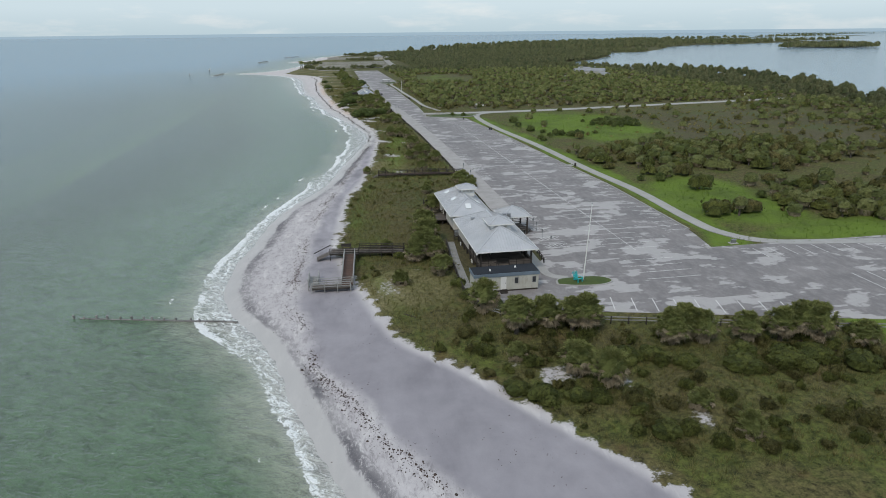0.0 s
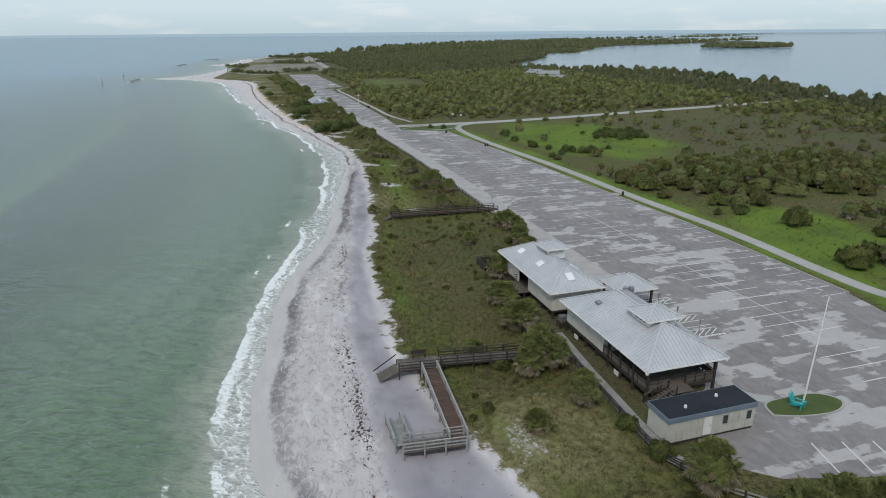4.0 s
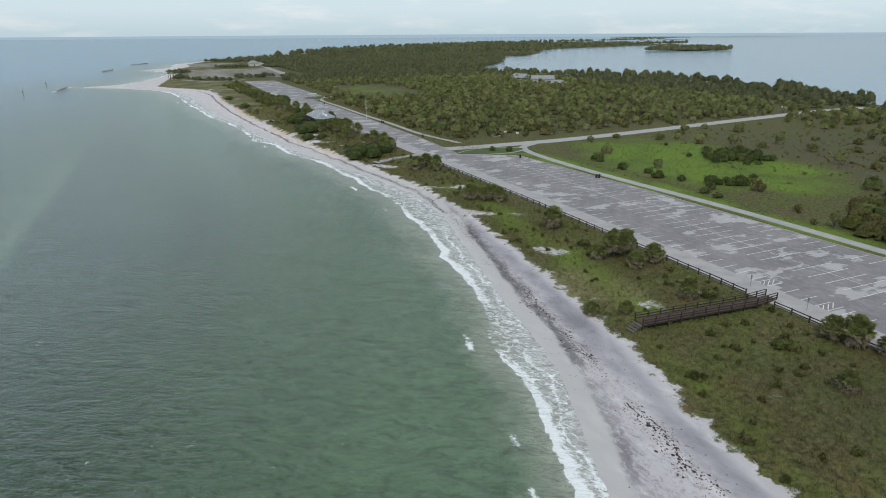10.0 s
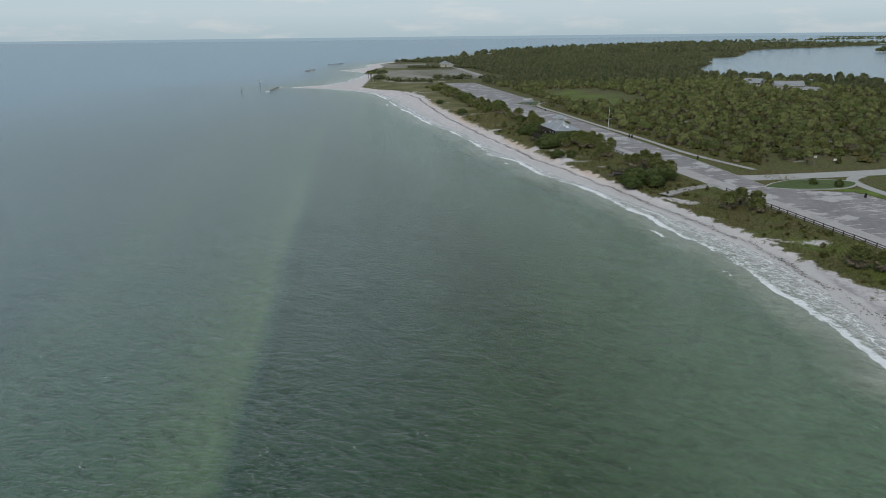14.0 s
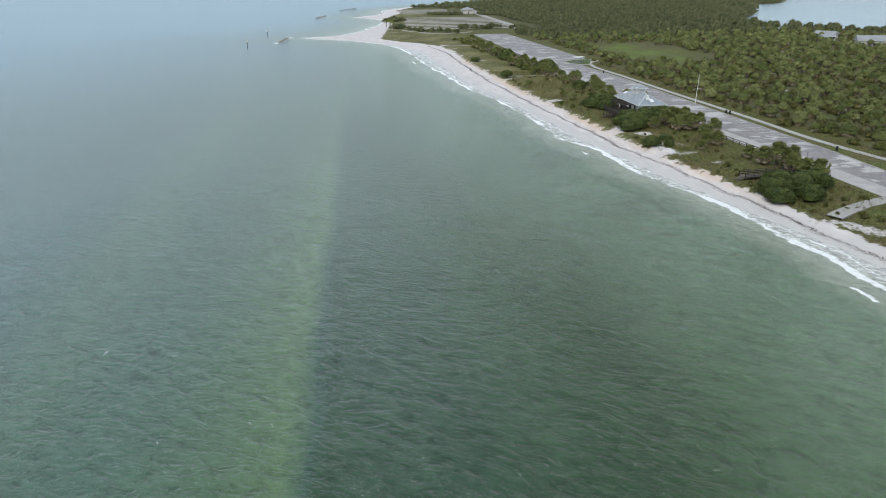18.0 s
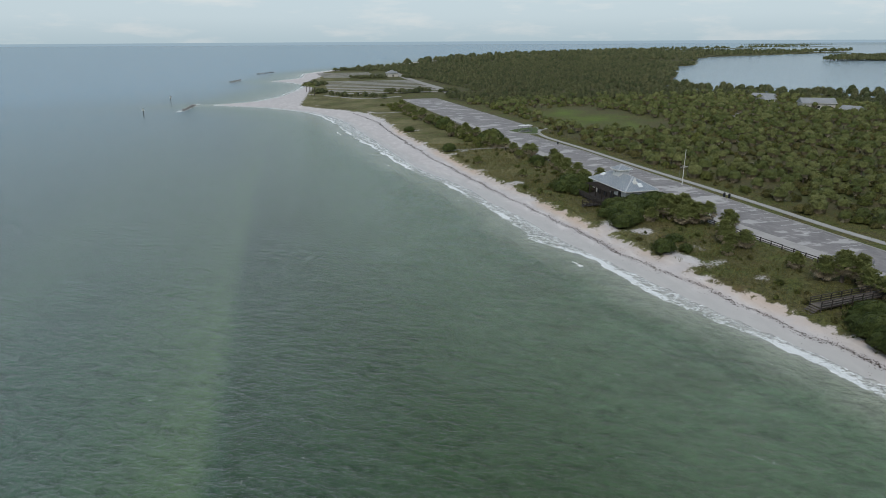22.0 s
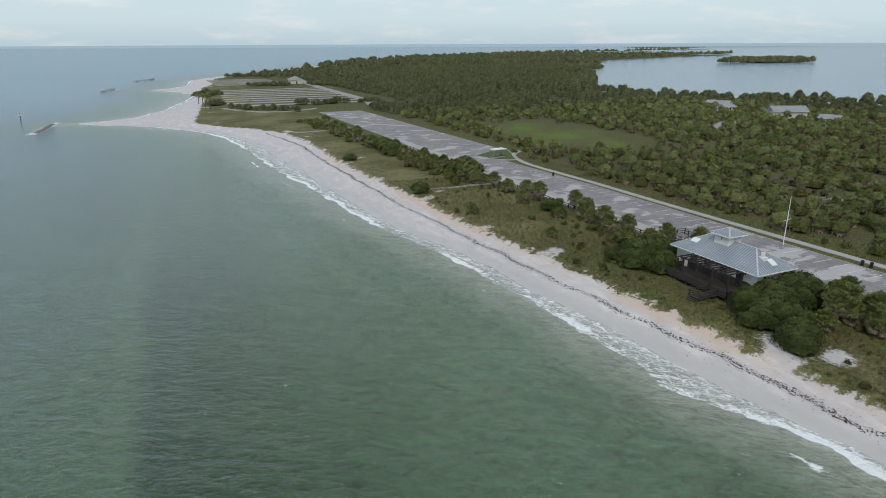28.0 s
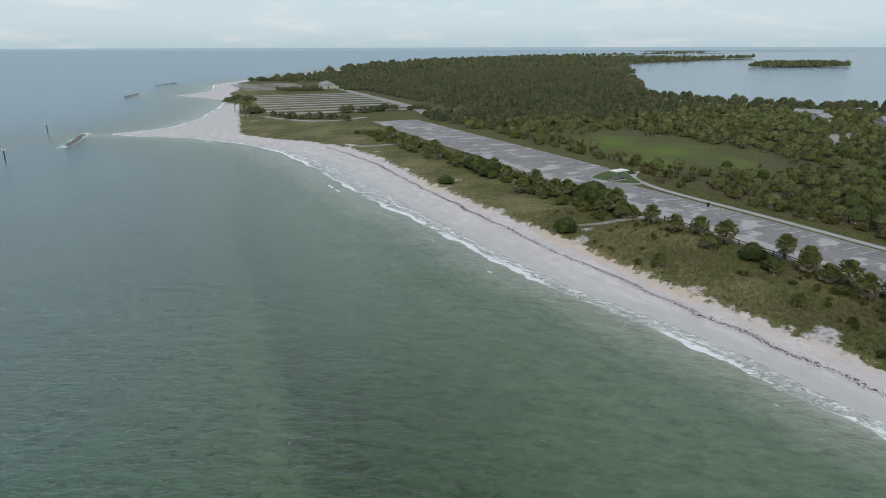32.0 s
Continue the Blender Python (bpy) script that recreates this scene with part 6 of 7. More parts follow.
near = spots(50, 90, 262, 640, 3.7, lambda x, y: wood_density(x, y) * patchy(x, y), 1, 0.8, 1.35)
scatter("palm_scrub", PALMS, [(x, y, z, 0.98 * s, a) for x, y, z, s, a in near[::2]], (SHADED_FROND, DEAD, TRUNK), "wild cabbage palms standing thick over the scrub", "palms")
shrubs = [(x, y, z, s * (1.45 if y < 215 and x < 160 else 1.0), a) for x, y, z, s, a in near[1::2]]
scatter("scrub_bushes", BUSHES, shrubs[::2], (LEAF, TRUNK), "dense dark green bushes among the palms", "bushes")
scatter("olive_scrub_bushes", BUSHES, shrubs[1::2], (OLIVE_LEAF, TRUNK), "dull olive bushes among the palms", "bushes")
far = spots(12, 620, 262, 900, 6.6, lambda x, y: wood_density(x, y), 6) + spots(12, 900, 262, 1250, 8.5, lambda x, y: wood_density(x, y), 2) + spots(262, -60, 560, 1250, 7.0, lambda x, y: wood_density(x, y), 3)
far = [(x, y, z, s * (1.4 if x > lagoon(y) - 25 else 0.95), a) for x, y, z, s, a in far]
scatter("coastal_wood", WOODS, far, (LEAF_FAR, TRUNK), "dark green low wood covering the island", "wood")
horizon = spots(60, 1250, 2100, 2500, 20.0, lambda x, y: wood_density(x, y), 5)
scatter("distant_wood", WOODS_FAR, [(x, y, z, s * 2.2, a) for x, y, z, s, a in horizon], (LEAF_FAR, TRUNK), "dark line of distant woods", "wood")


def hedge_rows(x, y):
    """Trees between the far lots, on the point and along the northern dune."""
    rows = (np.abs(y - 912 + 0.25 * (x - 60)) < 9) * (x > 28) * (x < 96) * (np.abs(x - 70) > 9) + (np.abs(y - 1098) < 9) * (x > 30) * (x < 100)
    point = np.exp(-(((x + 15) / 8) ** 2 + ((y - 828) / 13) ** 2) ** 3) + np.exp(-(((x + 19) / 5) ** 2 + ((y - 741) / 7) ** 2) ** 3)
    south = 0.8 * (np.abs(y - 698 + 0.9 * x) < 5) * (x > -17) * (x < 18) + 0.8 * (np.abs(y - 718) < 4) * (x > 24) * (x < 77)
    return np.clip(rows + point + south, 0, 1)


scatter("hedge_trees", BUSHES, spots(-30, 670, 100, 1110, 4.2, hedge_rows, 17, 1.3, 2.2), (LEAF_FAR, TRUNK), "dark trees between the far lots and on the point", "trees")
belt = spots(6, 470, 24, 632, 2.7, lambda x, y: 0.75 * np.exp(-((x - np.interp(y, (470, 520, 570, 630), (19, 16.5, 14, 11))) / 4.5) ** 4) * np.clip(0.8 + 0.5 * wave_noise(x / 6, y / 9, 28), 0, 1), 18, 0.7, 1.3)
scatter("dune_thicket", BUSHES, belt, (LEAF, TRUNK), "dark green thicket between the dune palms", "bushes")


heath = spots(95, 150, 215, 312, 3.0, lambda x, y: brown(x, y) * 0.55, 15)
scatter("heath_scrub", LOW, heath, (GRASS_BLADE, TRUNK), "dry brown low heath in the clearing", "scrub")


def field_bushes(x, y):
    a = np.exp(-(((x - 118) / 9) ** 2 + ((y - 258) / 12) ** 2) ** 2) + 0.5 * np.exp(-((x - 78) / 2.5) ** 2) * (y > 205) * (y < 282) * (wave_noise(x / 5, y / 5, 3) > 0.0)
    b = np.exp(-(((x - 88) / 6) ** 2 + ((y - 232) / 5) ** 2) ** 2) + 0.35 * np.exp(-(((x - 60) / 6) ** 2 + ((y - 298) / 3) ** 2) ** 2)
    c = 0.03 * np.exp(-(((x - 95) / 20) ** 2 + ((y - 145) / 26) ** 2) ** 2) * (y > 118)
    return np.clip(a + b + c, 0, 0.9) * (x > lot_right(y) + 7)


field = spots(56, 100, 140, 305, 2.6, field_bushes, 7)
scatter("field_bushes", BUSHES, field, (GRAPE, TRUNK), "pale green bushes standing in the wet meadow", "bushes")


def dune_plants(x, y):
    inside = (x > green(y) + 0.5) & (x < np.where(y < 100, 100, lot_left(y) - 3.2)) & (on_lot(x, y) < -2.2)
    house = ((x > 20) & (x < 38) & (y > 86) & (y < 137)) | ((x > 12) & (x < 26) & (y > 377) & (y < 396)) | ((x > -5) & (x < 3) & (y > 92) & (y < 112))
    return inside * ~house * (1 - 0.9 * (sandy(x, y) > 0.4))


def low_dense(x, y):
    return dune_plants(x, y) * np.clip(0.15 + 0.5 * wave_noise(x / 6, y / 6, 21) + 0.25 * (y < 80) + 0.1 * (y > 300), 0, 0.9)


low = [(x, y, z, s * (1.5 if y < 80 and k % 3 else 1.0), a) for k, (x, y, z, s, a) in enumerate(spots(-10, 42, 100, 480, 2.3, low_dense, 8, 0.6, 1.5))]
scatter("dune_scrub", LOW, low[::2], (LEAF, TRUNK), "low scattered dark green scrub over the dunes", "scrub")
scatter("olive_scrub", LOW, low[1::2], (OLIVE_LEAF, TRUNK), "low olive and brownish scrub over the dunes", "scrub")


south = spots(14, 44, 110, 82, 2.3, lambda x, y: 0.5 * dune_plants(x, y) * (x > green(y) + 5) * (sandy(x, y) < 0.25) * np.clip(0.55 + 0.9 * wave_noise(x / 4, y / 4, 26), 0, 1), 19, 0.55, 1.05)
scatter("thicket_bushes", THICK, south[::2], (LEAF, TRUNK), "dark green rounded bushes crowding below the palms", "bushes")
scatter("olive_bushes", THICK, south[1::2], (OLIVE_LEAF, TRUNK), "olive and brownish bushes crowding below the palms", "bushes")


def under_wood(x, y):
    """The thicket that fills the gaps between the wild palms."""
    return 0.55 * wood_density(x, y) * (sandy(x, y) < 0.3) * np.clip(0.7 + 0.6 * wave_noise(x / 6, y / 6, 24), 0, 1)


thicket = spots(52, 90, 200, 520, 4.2, under_wood, 16, 1.3, 2.6)
scatter("wood_thicket", LOW, thicket, (OLIVE_LEAF, TRUNK), "olive brown thicket filling the gaps between palms", "scrub")


def tuft_proto(h, n, lean):
    v, f = [], []
    for k in range(n):
        a = rng.uniform(0, 6.28)
        c, s = math.cos(a), math.sin(a)
        L = h * rng.uniform(0.6, 1.2)
        w = 0.02
        r = rng.uniform(0, 0.18)
        q = rng.uniform(0.3, 1.0) * lean
        i = len(v)
        v += [(c * r - s * w, s * r + c * w, 0), (c * r + s * w, s * r - c * w, 0), (c * (r + q * L) + s * w * 0.4, s * (r + q * L) - c * w * 0.4, L), (c * (r + q * L) - s * w * 0.4, s * (r + q * L) + c * w * 0.4, L)]
        f.append((i, i + 1, i + 2, i + 3))
    return proto((v, f, 0))


TUFTS = [tuft_proto(rng.uniform(0.4, 0.65), 9, 1.1) for _ in range(6)]
tufts = spots(-10, 42, 100, 480, 0.68, lambda x, y: dune_plants(x, y) * np.clip(0.75 + 0.4 * wave_noise(x / 4, y / 4, 22), 0, 1), 9, 0.65, 1.35)
scatter("dune_grass", TUFTS, tufts, (GRASS_BLADE,), "tufted olive and straw dune grass", "grass")
verge = spots(44, 300, 75, 500, 0.8, lambda x, y: (x > lot_right(y) + 4.5) * (x < lot_right(y) + 13) * 0.8, 20, 0.6, 1.2)
scatter("verge_grass", TUFTS, verge, (GRASS_BLADE,), "rough olive grass between the path and the wood", "grass")
marsh = spots(64, 100, 140, 305, 1.3, lambda x, y: lush(x, y) * (x > lot_right(y) + 6) * 0.8, 10)
scatter("meadow_grass", TUFTS, marsh, (GREEN_GRASS,), "bright green wet meadow grass", "grass")



# ---- walks, rails and small things ----
def ground_at(x, y):
    return float(height(np.array([x]), np.array([y]))[0])


def boardwalk(name, line, width, zs, label, wood=None, rails=None, sides=(-1, 1), h=1.0):
    """A plank walk on piers along a line of places with floor heights zs, with rails on its sides."""
    wood, rails = wood or DECK_WOOD, rails or DARK_WOOD
    b = thing(name, (line[0][0], line[0][1], zs[0]), label, "boardwalk")
    inv = b.matrix_world.inverted()
    before = set(bpy.data.objects)
    for (p, q), (za, zb) in zip(zip(line[:-1], line[1:]), zip(zs[:-1], zs[1:])):
        A, B = Vector((*p, za)), Vector((*q, zb))
        d = B - A
        n = max(1, int(d.length / 0.3))
        s = Vector((d.y, -d.x, 0)).normalized() * width / 2
        me = bpy.data.meshes.new("plank")
        bm = beamed(-d * 0.45 / n, d * 0.45 / n, width, 0.06)
        bm.to_mesh(me)
        bm.free()
        me.materials.append(wood)
        for k in range(n):
            o = new("plank", me)
            o.parent = b
            o.matrix_basis = Matrix.Translation(A + d * ((k + 0.5) / n))
        for side in (-1, 1):
            part("joist", beamed(A + s * side * 0.9 - Vector((0, 0, 0.15)), B + s * side * 0.9 - Vector((0, 0, 0.15)), 0.1, 0.24), DARK_WOOD, b)
        m = max(1, round(d.length / 2.2))
        for k in range(m + 1):
            c = A + d * k / m
            for side in (-1, 1):
                e = c + s * side
                top = c.z + (h if side in sides else 0)
                part("post", boxed(e.x - 0.06, e.y - 0.06, ground_at(e.x, e.y) - 0.2, e.x + 0.06, e.y + 0.06, top), rails, b)
        for side in sides:
            for k, hh in enumerate((h, h * 0.62, h * 0.26)):
                part("rail", beamed(A + s * side + Vector((0, 0, hh)), B + s * side + Vector((0, 0, hh)), 0.05 if k else 0.15, 0.13 if k else 0.05), rails, b)
    for o in set(bpy.data.objects) - before:
        if o.parent is b:
            o.matrix_parent_inverse = inv
    return b


def steps_down(parent_, x, y, z0, n, dx, dy, width):
    for k in range(n):
        cx, cy, z = x + dx * (k + 0.5), y + dy * (k + 0.5), z0 - 0.17 * (k + 1)
        wx, wy = (abs(dx) / 2 + 0.02, width / 2) if abs(dx) > abs(dy) else (width / 2, abs(dy) / 2 + 0.02)
        t = part("stair_tread", boxed(cx - wx, cy - wy, z, cx + wx, cy + wy, z + 0.05), DECK_WOOD, parent_)
        t.matrix_parent_inverse = parent_.matrix_world.inverted()


w = boardwalk("beach_boardwalk", [(18.8, 107.8), (11.5, 108.4), (3.6, 109.6)], 1.8, (0.7, 0.75, 0.75), "dark plank boardwalk with rails crossing the dune")
w = boardwalk("viewing_platform", [(3.6, 109.4), (-1.4, 110.0)], 2.8, (0.75, 0.75), "dark plank landing with benches and rails", sides=(-1,))
steps_down(w, -1.5, 109.6, 0.75, 6, -0.4, 0, 2.0)
r1 = part("rail", beamed((-1.4, 110.9, 1.7), (-4.4, 109.6, 0.7), 0.06, 0.12), DARK_WOOD, w)
r1.matrix_parent_inverse = w.matrix_world.inverted()
boardwalk("beach_ramp", [(1.9, 108.0), (1.0, 94.4)], 1.8, (0.75, 0.45), "brown plank ramp with pale grey rails", RED_DECK, GREY_RAIL)
boardwalk("beach_ramp", [(1.6, 94.2), (-4.4, 95.2)], 1.7, (0.45, 0.15), "brown plank ramp with pale grey rails over the sand", DECK_WOOD, GREY_RAIL)
boardwalk("beach_ramp", [(-4.3, 95.6), (-4.2, 100.6)], 1.5, (0.15, -0.15), "low end of the ramp, half buried in sand", GREY_RAIL, GREY_RAIL)
w = boardwalk("beach_boardwalk", [(36.0, 173.6), (31.0, 172.6), (22.0, 173.0), (12.1, 173.9)], 1.7, (0.1, 0.55, 0.7, 0.6), "dark brown plank boardwalk with rails crossing the dune", RED_DECK)
steps_down(w, 12.1, 173.9, 0.55, 6, -0.42, -0.06, 1.6)
w = boardwalk("beach_boardwalk", [(30.6, 321.2), (27.0, 320.0), (12.6, 318.4)], 1.8, (0.2, 0.6, 0.7), "dark plank boardwalk with rails among dune bushes")
steps_down(w, 12.6, 318.4, 0.65, 5, -0.42, -0.04, 1.7)
boardwalk("service_walk", [(20.8, 113.0), (19.9, 103.0), (19.3, 92.0), (19.2, 86.6), (20.6, 83.6)], 1.5, (0.16, 0.14, 0.12, 0.1, 0.08), "grey plank walk past the raised building", GREY_RAIL, DARK_WOOD, (1,), 0.7)
for x_, y_, label_ in ((1.4, 110.9, "dark timber bench on the landing"),):
    bn = thing("bench", (x_, y_, 0.78), label_, "bench")
    for nm, bb in (("seat", (-0.9, -0.2, 0.4, 0.9, 0.2, 0.46)), ("backrest", (-0.9, 0.18, 0.5, 0.9, 0.24, 0.95)), ("leg", (-0.8, -0.15, 0, -0.7, 0.2, 0.4)), ("leg", (0.7, -0.15, 0, 0.8, 0.2, 0.4))):
        part(nm, boxed(*bb), DARK_WOOD, bn)

# timber post-and-rail fences
FENCE_POST = bpy.data.meshes.new("post")
_b = boxed(-0.08, -0.08, -0.2, 0.08, 0.08, 1.05, 0.02)
_b.to_mesh(FENCE_POST)
_b.free()
FENCE_POST.materials.append(DARK_WOOD)


def rail_fence(line, label, step=2.45, mat_=None, rails=(0.9, 0.5), sag=0.03, seed=1):
    r = random.Random(seed)
    f = thing("rail_fence", (line[0][0], line[0][1], ground_at(*line[0])), label, "fence")
    inv = f.matrix_world.inverted()
    pts = []
    for p, q in zip(line[:-1], line[1:]):
        A, B = Vector((*p, 0)), Vector((*q, 0))
        n = max(1, round((B - A).length / step))
        pts += [A + (B - A) * k / n for k in range(n)]
    pts.append(Vector((*line[-1], 0)))
    for p in pts:
        p.z = max(ground_at(p.x, p.y), -0.1)
        o = new("post", FENCE_POST)
        o.parent, o.matrix_parent_inverse = f, inv
        o.matrix_basis = pose(p.x, p.y, p.z, r.uniform(-2, 2), r.uniform(-2, 2), r.uniform(0, 20))
    for a, b in zip(pts[:-1], pts[1:]):
        for hh in rails:
            o = part("rail", beamed(a + Vector((0, 0, hh + r.uniform(-sag, sag))), b + Vector((0, 0, hh + r.uniform(-sag, sag))), 0.05, 0.14), mat_ or DARK_WOOD, f)
            o.matrix_parent_inverse = inv


def west(y):
    return (float(lot_left(y)) - 2.3, y)


rail_fence([west(y) for y in (137, 150, 160, 171)], "dark timber post-and-rail fence along the lot", seed=1)
rail_fence([west(y) for y in (176, 190, 205, 220, 240, 260, 280, 296)], "dark timber post-and-rail fence along the lot", seed=2)
rail_fence([west(y) for y in (324, 335, 350, 372)], "dark timber post-and-rail fence along the lot", seed=3)
rail_fence([west(y) for y in (409, 425, 445, 462)], "dark timber post-and-rail fence along the lot", seed=4)
rail_fence([west(y) for y in (474, 495, 520, 560)], "dark timber post-and-rail fence along the lot", step=3.2, seed=5)
rail_fence([(20.3, 81.2), (23.3, 77.9), (36, 74.6), (45.2, 72.2), (67, 66.4), (100, 58)], "pale weathered timber fence below the forecourt", mat_=GREY_RAIL, seed=6)
rail_fence([(34.6, 99), (35.0, 104), (34.9, 113)], "dark posts with thin rails beside the bays", step=1.9, seed=7)


# flagpole with its yard, and the mast by the northern building
def flagpole(x, y, h, label, yard, tilt=2.0, at=0.74, hang=0.0):
    f = thing("flagpole", (x, y, 0.1), label, "flagpole")
    inv = f.matrix_world.inverted()
    top = Vector((x + h * math.sin(radians(tilt)), y, h))
    base = Vector((x, y, 0))
    for nm, bm, m in (("pole", rodded(base, top, 0.11, 0.05, 10), WHITE), ("base", rodded(base - Vector((0, 0, 0.1)), base + Vector((0, 0, 0.35)), 0.22, 0.16, 10), CONCRETE),
                      ("yard", rodded(base.lerp(top, at) - Vector((yard, 0.3, 0)), base.lerp(top, at) + Vector((yard, 0.3, 0)), 0.045, 0.045, 6), WHITE),
                      ("finial", rodded(top, top + Vector((0, 0, 0.22)), 0.1, 0.03, 8), METAL)):
        part(nm, bm, m, f).matrix_parent_inverse = inv
    for s in (-1, 1) if hang else ():
        a = base.lerp(top, at) + Vector((yard * s, 0.3 * s, 0))
        part("stay", rodded(a, Vector((a.x, a.y, a.z - hang)), 0.03, 0.03, 4), METAL, f).matrix_parent_inverse = inv


flagpole(38.0, 89.7, 12.6, "tall white flagpole with a short crossyard on the grass island", 0.35, 3.0)
flagpole(43.4, 393.6, 9.4, "white mast with a crossyard beside the lot", 1.4, 0.5, 0.54, 3.0)


def giant_chair(x, y, turn):
    """An outsize teal deck chair with a slatted, rounded back."""
    c = thing("giant_beach_chair", (x, y, 0.17), "oversized teal slatted beach chair on the grass island", "chair", turn=turn)
    for s in (-1, 1):
        part("front_leg", boxed(s * 0.62 - 0.07, 0.75, 0, s * 0.62 + 0.07, 0.95, 1.0), TEAL, c)
        part("side_rail", beamed((s * 0.55, 0.95, 0.75), (s * 0.5, -0.95, 0.1), 0.08, 0.18), TEAL, c)
        part("armrest", beamed((s * 0.72, 1.05, 1.05), (s * 0.66, -0.6, 1.0), 0.26, 0.07), TEAL, c)
    for k in range(6):
        part("seat_slat", boxed(-0.58, 0.75 - 0.26 * k - 0.11, 0.8 - 0.085 * k, 0.58, 0.75 - 0.26 * k + 0.11, 0.86 - 0.085 * k), TEAL, c)
    for k in range(5):
        u = (k - 2) * 0.25
        part("back_slat", beamed((u, -0.62, 0.4), (u * 1.25, -1.25, 2.25 - 0.5 * abs(u)), 0.2, 0.06), TEAL, c)
    part("back_brace", beamed((-0.6, -0.95, 1.2), (0.6, -0.95, 1.2), 0.08, 0.14), TEAL, c)
    bm = bmesh.new()
    bmesh.ops.create_cone(bm, cap_ends=True, segments=20, radius1=0.34, radius2=0.34, depth=0.06, matrix=Matrix.Translation((0, -1.14, 2.0)) @ Matrix.Rotation(radians(70), 4, "X"))
    part("emblem", bm, WHITE, c, "round white emblem")
    c.scale = (0.68, 0.68, 0.68)


giant_chair(37.0, 89.5, 200)


def bin_(x, y, mat_, label, wide=0.27, h=0.9):
    b = thing("litter_bin", (x, y, ground_at(x, y)), label, "litter bin", "litter bins")
    bm = bmesh.new()
    rod(bm, (0, 0, -0.1), (0, 0, h), wide, wide, 14)
    part("drum", bm, mat_, b)
    bm = bmesh.new()
    rod(bm, (0, 0, h), (0, 0, h + 0.18), wide + 0.04, wide * 0.5, 14)
    part("lid", bm, DARK_WOOD, b)


for x_, y_ in ((63.2, 250.6), (62.5, 250.9), (47.2, 335.9), (42.6, 467.3), (46.1, 380.5), (46.5, 379.2), (58.8, 284.4), (69.6, 175.6)):
    bin_(x_, y_, BLACK_ROOF if y_ != 175.6 else DARK_WOOD, "dark round litter bin beside the path")
pad = part("concrete_pad", boxed(67.4, 176.2, -0.1, 69.4, 178.0, 0.09, 0.02), CONCRETE)
tagged(pad, "small raised concrete pad at the kerb", "paving", kind="structure")


def sign_post(x, y, label, w=0.4, h=2.1, col=None):
    s = thing("sign_post", (x, y, max(ground_at(x, y), 0.0)), label, "sign", "parking signs")
    part("post", rodded((0, 0, -0.1), (0, 0, h), 0.04, 0.04, 6), METAL, s)
    part("plate", boxed(-w / 2, -0.02, h - 0.6, w / 2, 0.02, h, 0.01), col or METAL, s)


for x_, y_ in ((38.8, 107.6), (38.6, 112.1), (39.0, 117.0), (39.2, 119.8), (39.3, 126.0), (36.8, 178.0), (36.8, 168.4), (33.2, 333.4), (34.4, 328.9), (32.8, 325.2)):
    sign_post(x_, y_, "slim metal parking sign on a post beside the bays", 0.3, 1.9)
for x_, y_, l_ in ((72.4, 318.4, "tall white road sign beside the junction"), (228.0, 331.0, "small white road sign"), (74.6, 313.6, "tall road sign with a pale plate")):
    sign_post(x_, y_, l_, 0.9, 3.0, WHITE)
pump = thing("meter_cabinet", (72.4, 102.3, 0.0), "low pale utility box on a slab beside the path", "utility box")
for nm, bb, m_ in (("slab", (-0.8, -0.5, -0.1, 0.8, 0.5, 0.08), CONCRETE), ("cabinet", (-0.45, -0.25, 0.08, 0.45, 0.25, 0.75), METAL)):
    part(nm, boxed(*bb, 0.02), m_, pump)


def picnic_table(x, y, turn):
    t = thing("picnic_table", (x, y, 0.16), "pale picnic table with benches under the shelter", "table", "picnic tables", turn)
    part("tabletop", boxed(-0.9, -0.4, 0.7, 0.9, 0.4, 0.76), GREY_RAIL, t)
    for s in (-1, 1):
        part("bench", boxed(-0.9, s * 0.7 - 0.14, 0.42, 0.9, s * 0.7 + 0.14, 0.47), GREY_RAIL, t)
        part("leg_frame", boxed(s * 0.65 - 0.05, -0.75, 0.0, s * 0.65 + 0.05, 0.75, 0.42), METAL, t)


def picnic_shelter(x, y):
    s = thing("picnic_shelter", (x, y, 0.1), "flat pale-roofed picnic shelter on thin posts", "shelter", turn=8)
    part("roof", boxed(-2.6, -1.5, 2.55, 2.6, 1.5, 2.7, 0.03), WHITE, s)
    part("slab", boxed(-2.4, -1.4, -0.1, 2.4, 1.4, 0.07), CONCRETE, s)
    for a in (-2.3, 2.3):
        for b in (-1.3, 1.3):
            part("post", boxed(a - 0.07, b - 0.07, 0.0, a + 0.07, b + 0.07, 2.55), METAL, s)


picnic_shelter(43.6, 501.0)
picnic_table(42.4, 500.6, 10)
picnic_table(45.0, 501.6, 10)


# bicycles' racks and timber lumber heap beside the northern yard
heap = thing("timber_heap", (29.2, 404.4, 0.0), "heap of broken grey and brown timber in the yard", "timber")
_r = random.Random(8)
for k in range(38):
    a = _r.uniform(0, 6.28)
    c_ = Vector((_r.uniform(-1.5, 1.5), _r.uniform(-2.4, 2.6), 0.12 + 0.14 * (k % 5)))
    d_ = Vector((math.cos(a), math.sin(a), _r.uniform(-0.15, 0.15))) * _r.uniform(0.5, 1.3)
    part("board", beamed(c_ - d_, c_ + d_, 0.16, 0.05), (DECK_WOOD, RED_DECK, GREY_RAIL)[k % 3], heap)


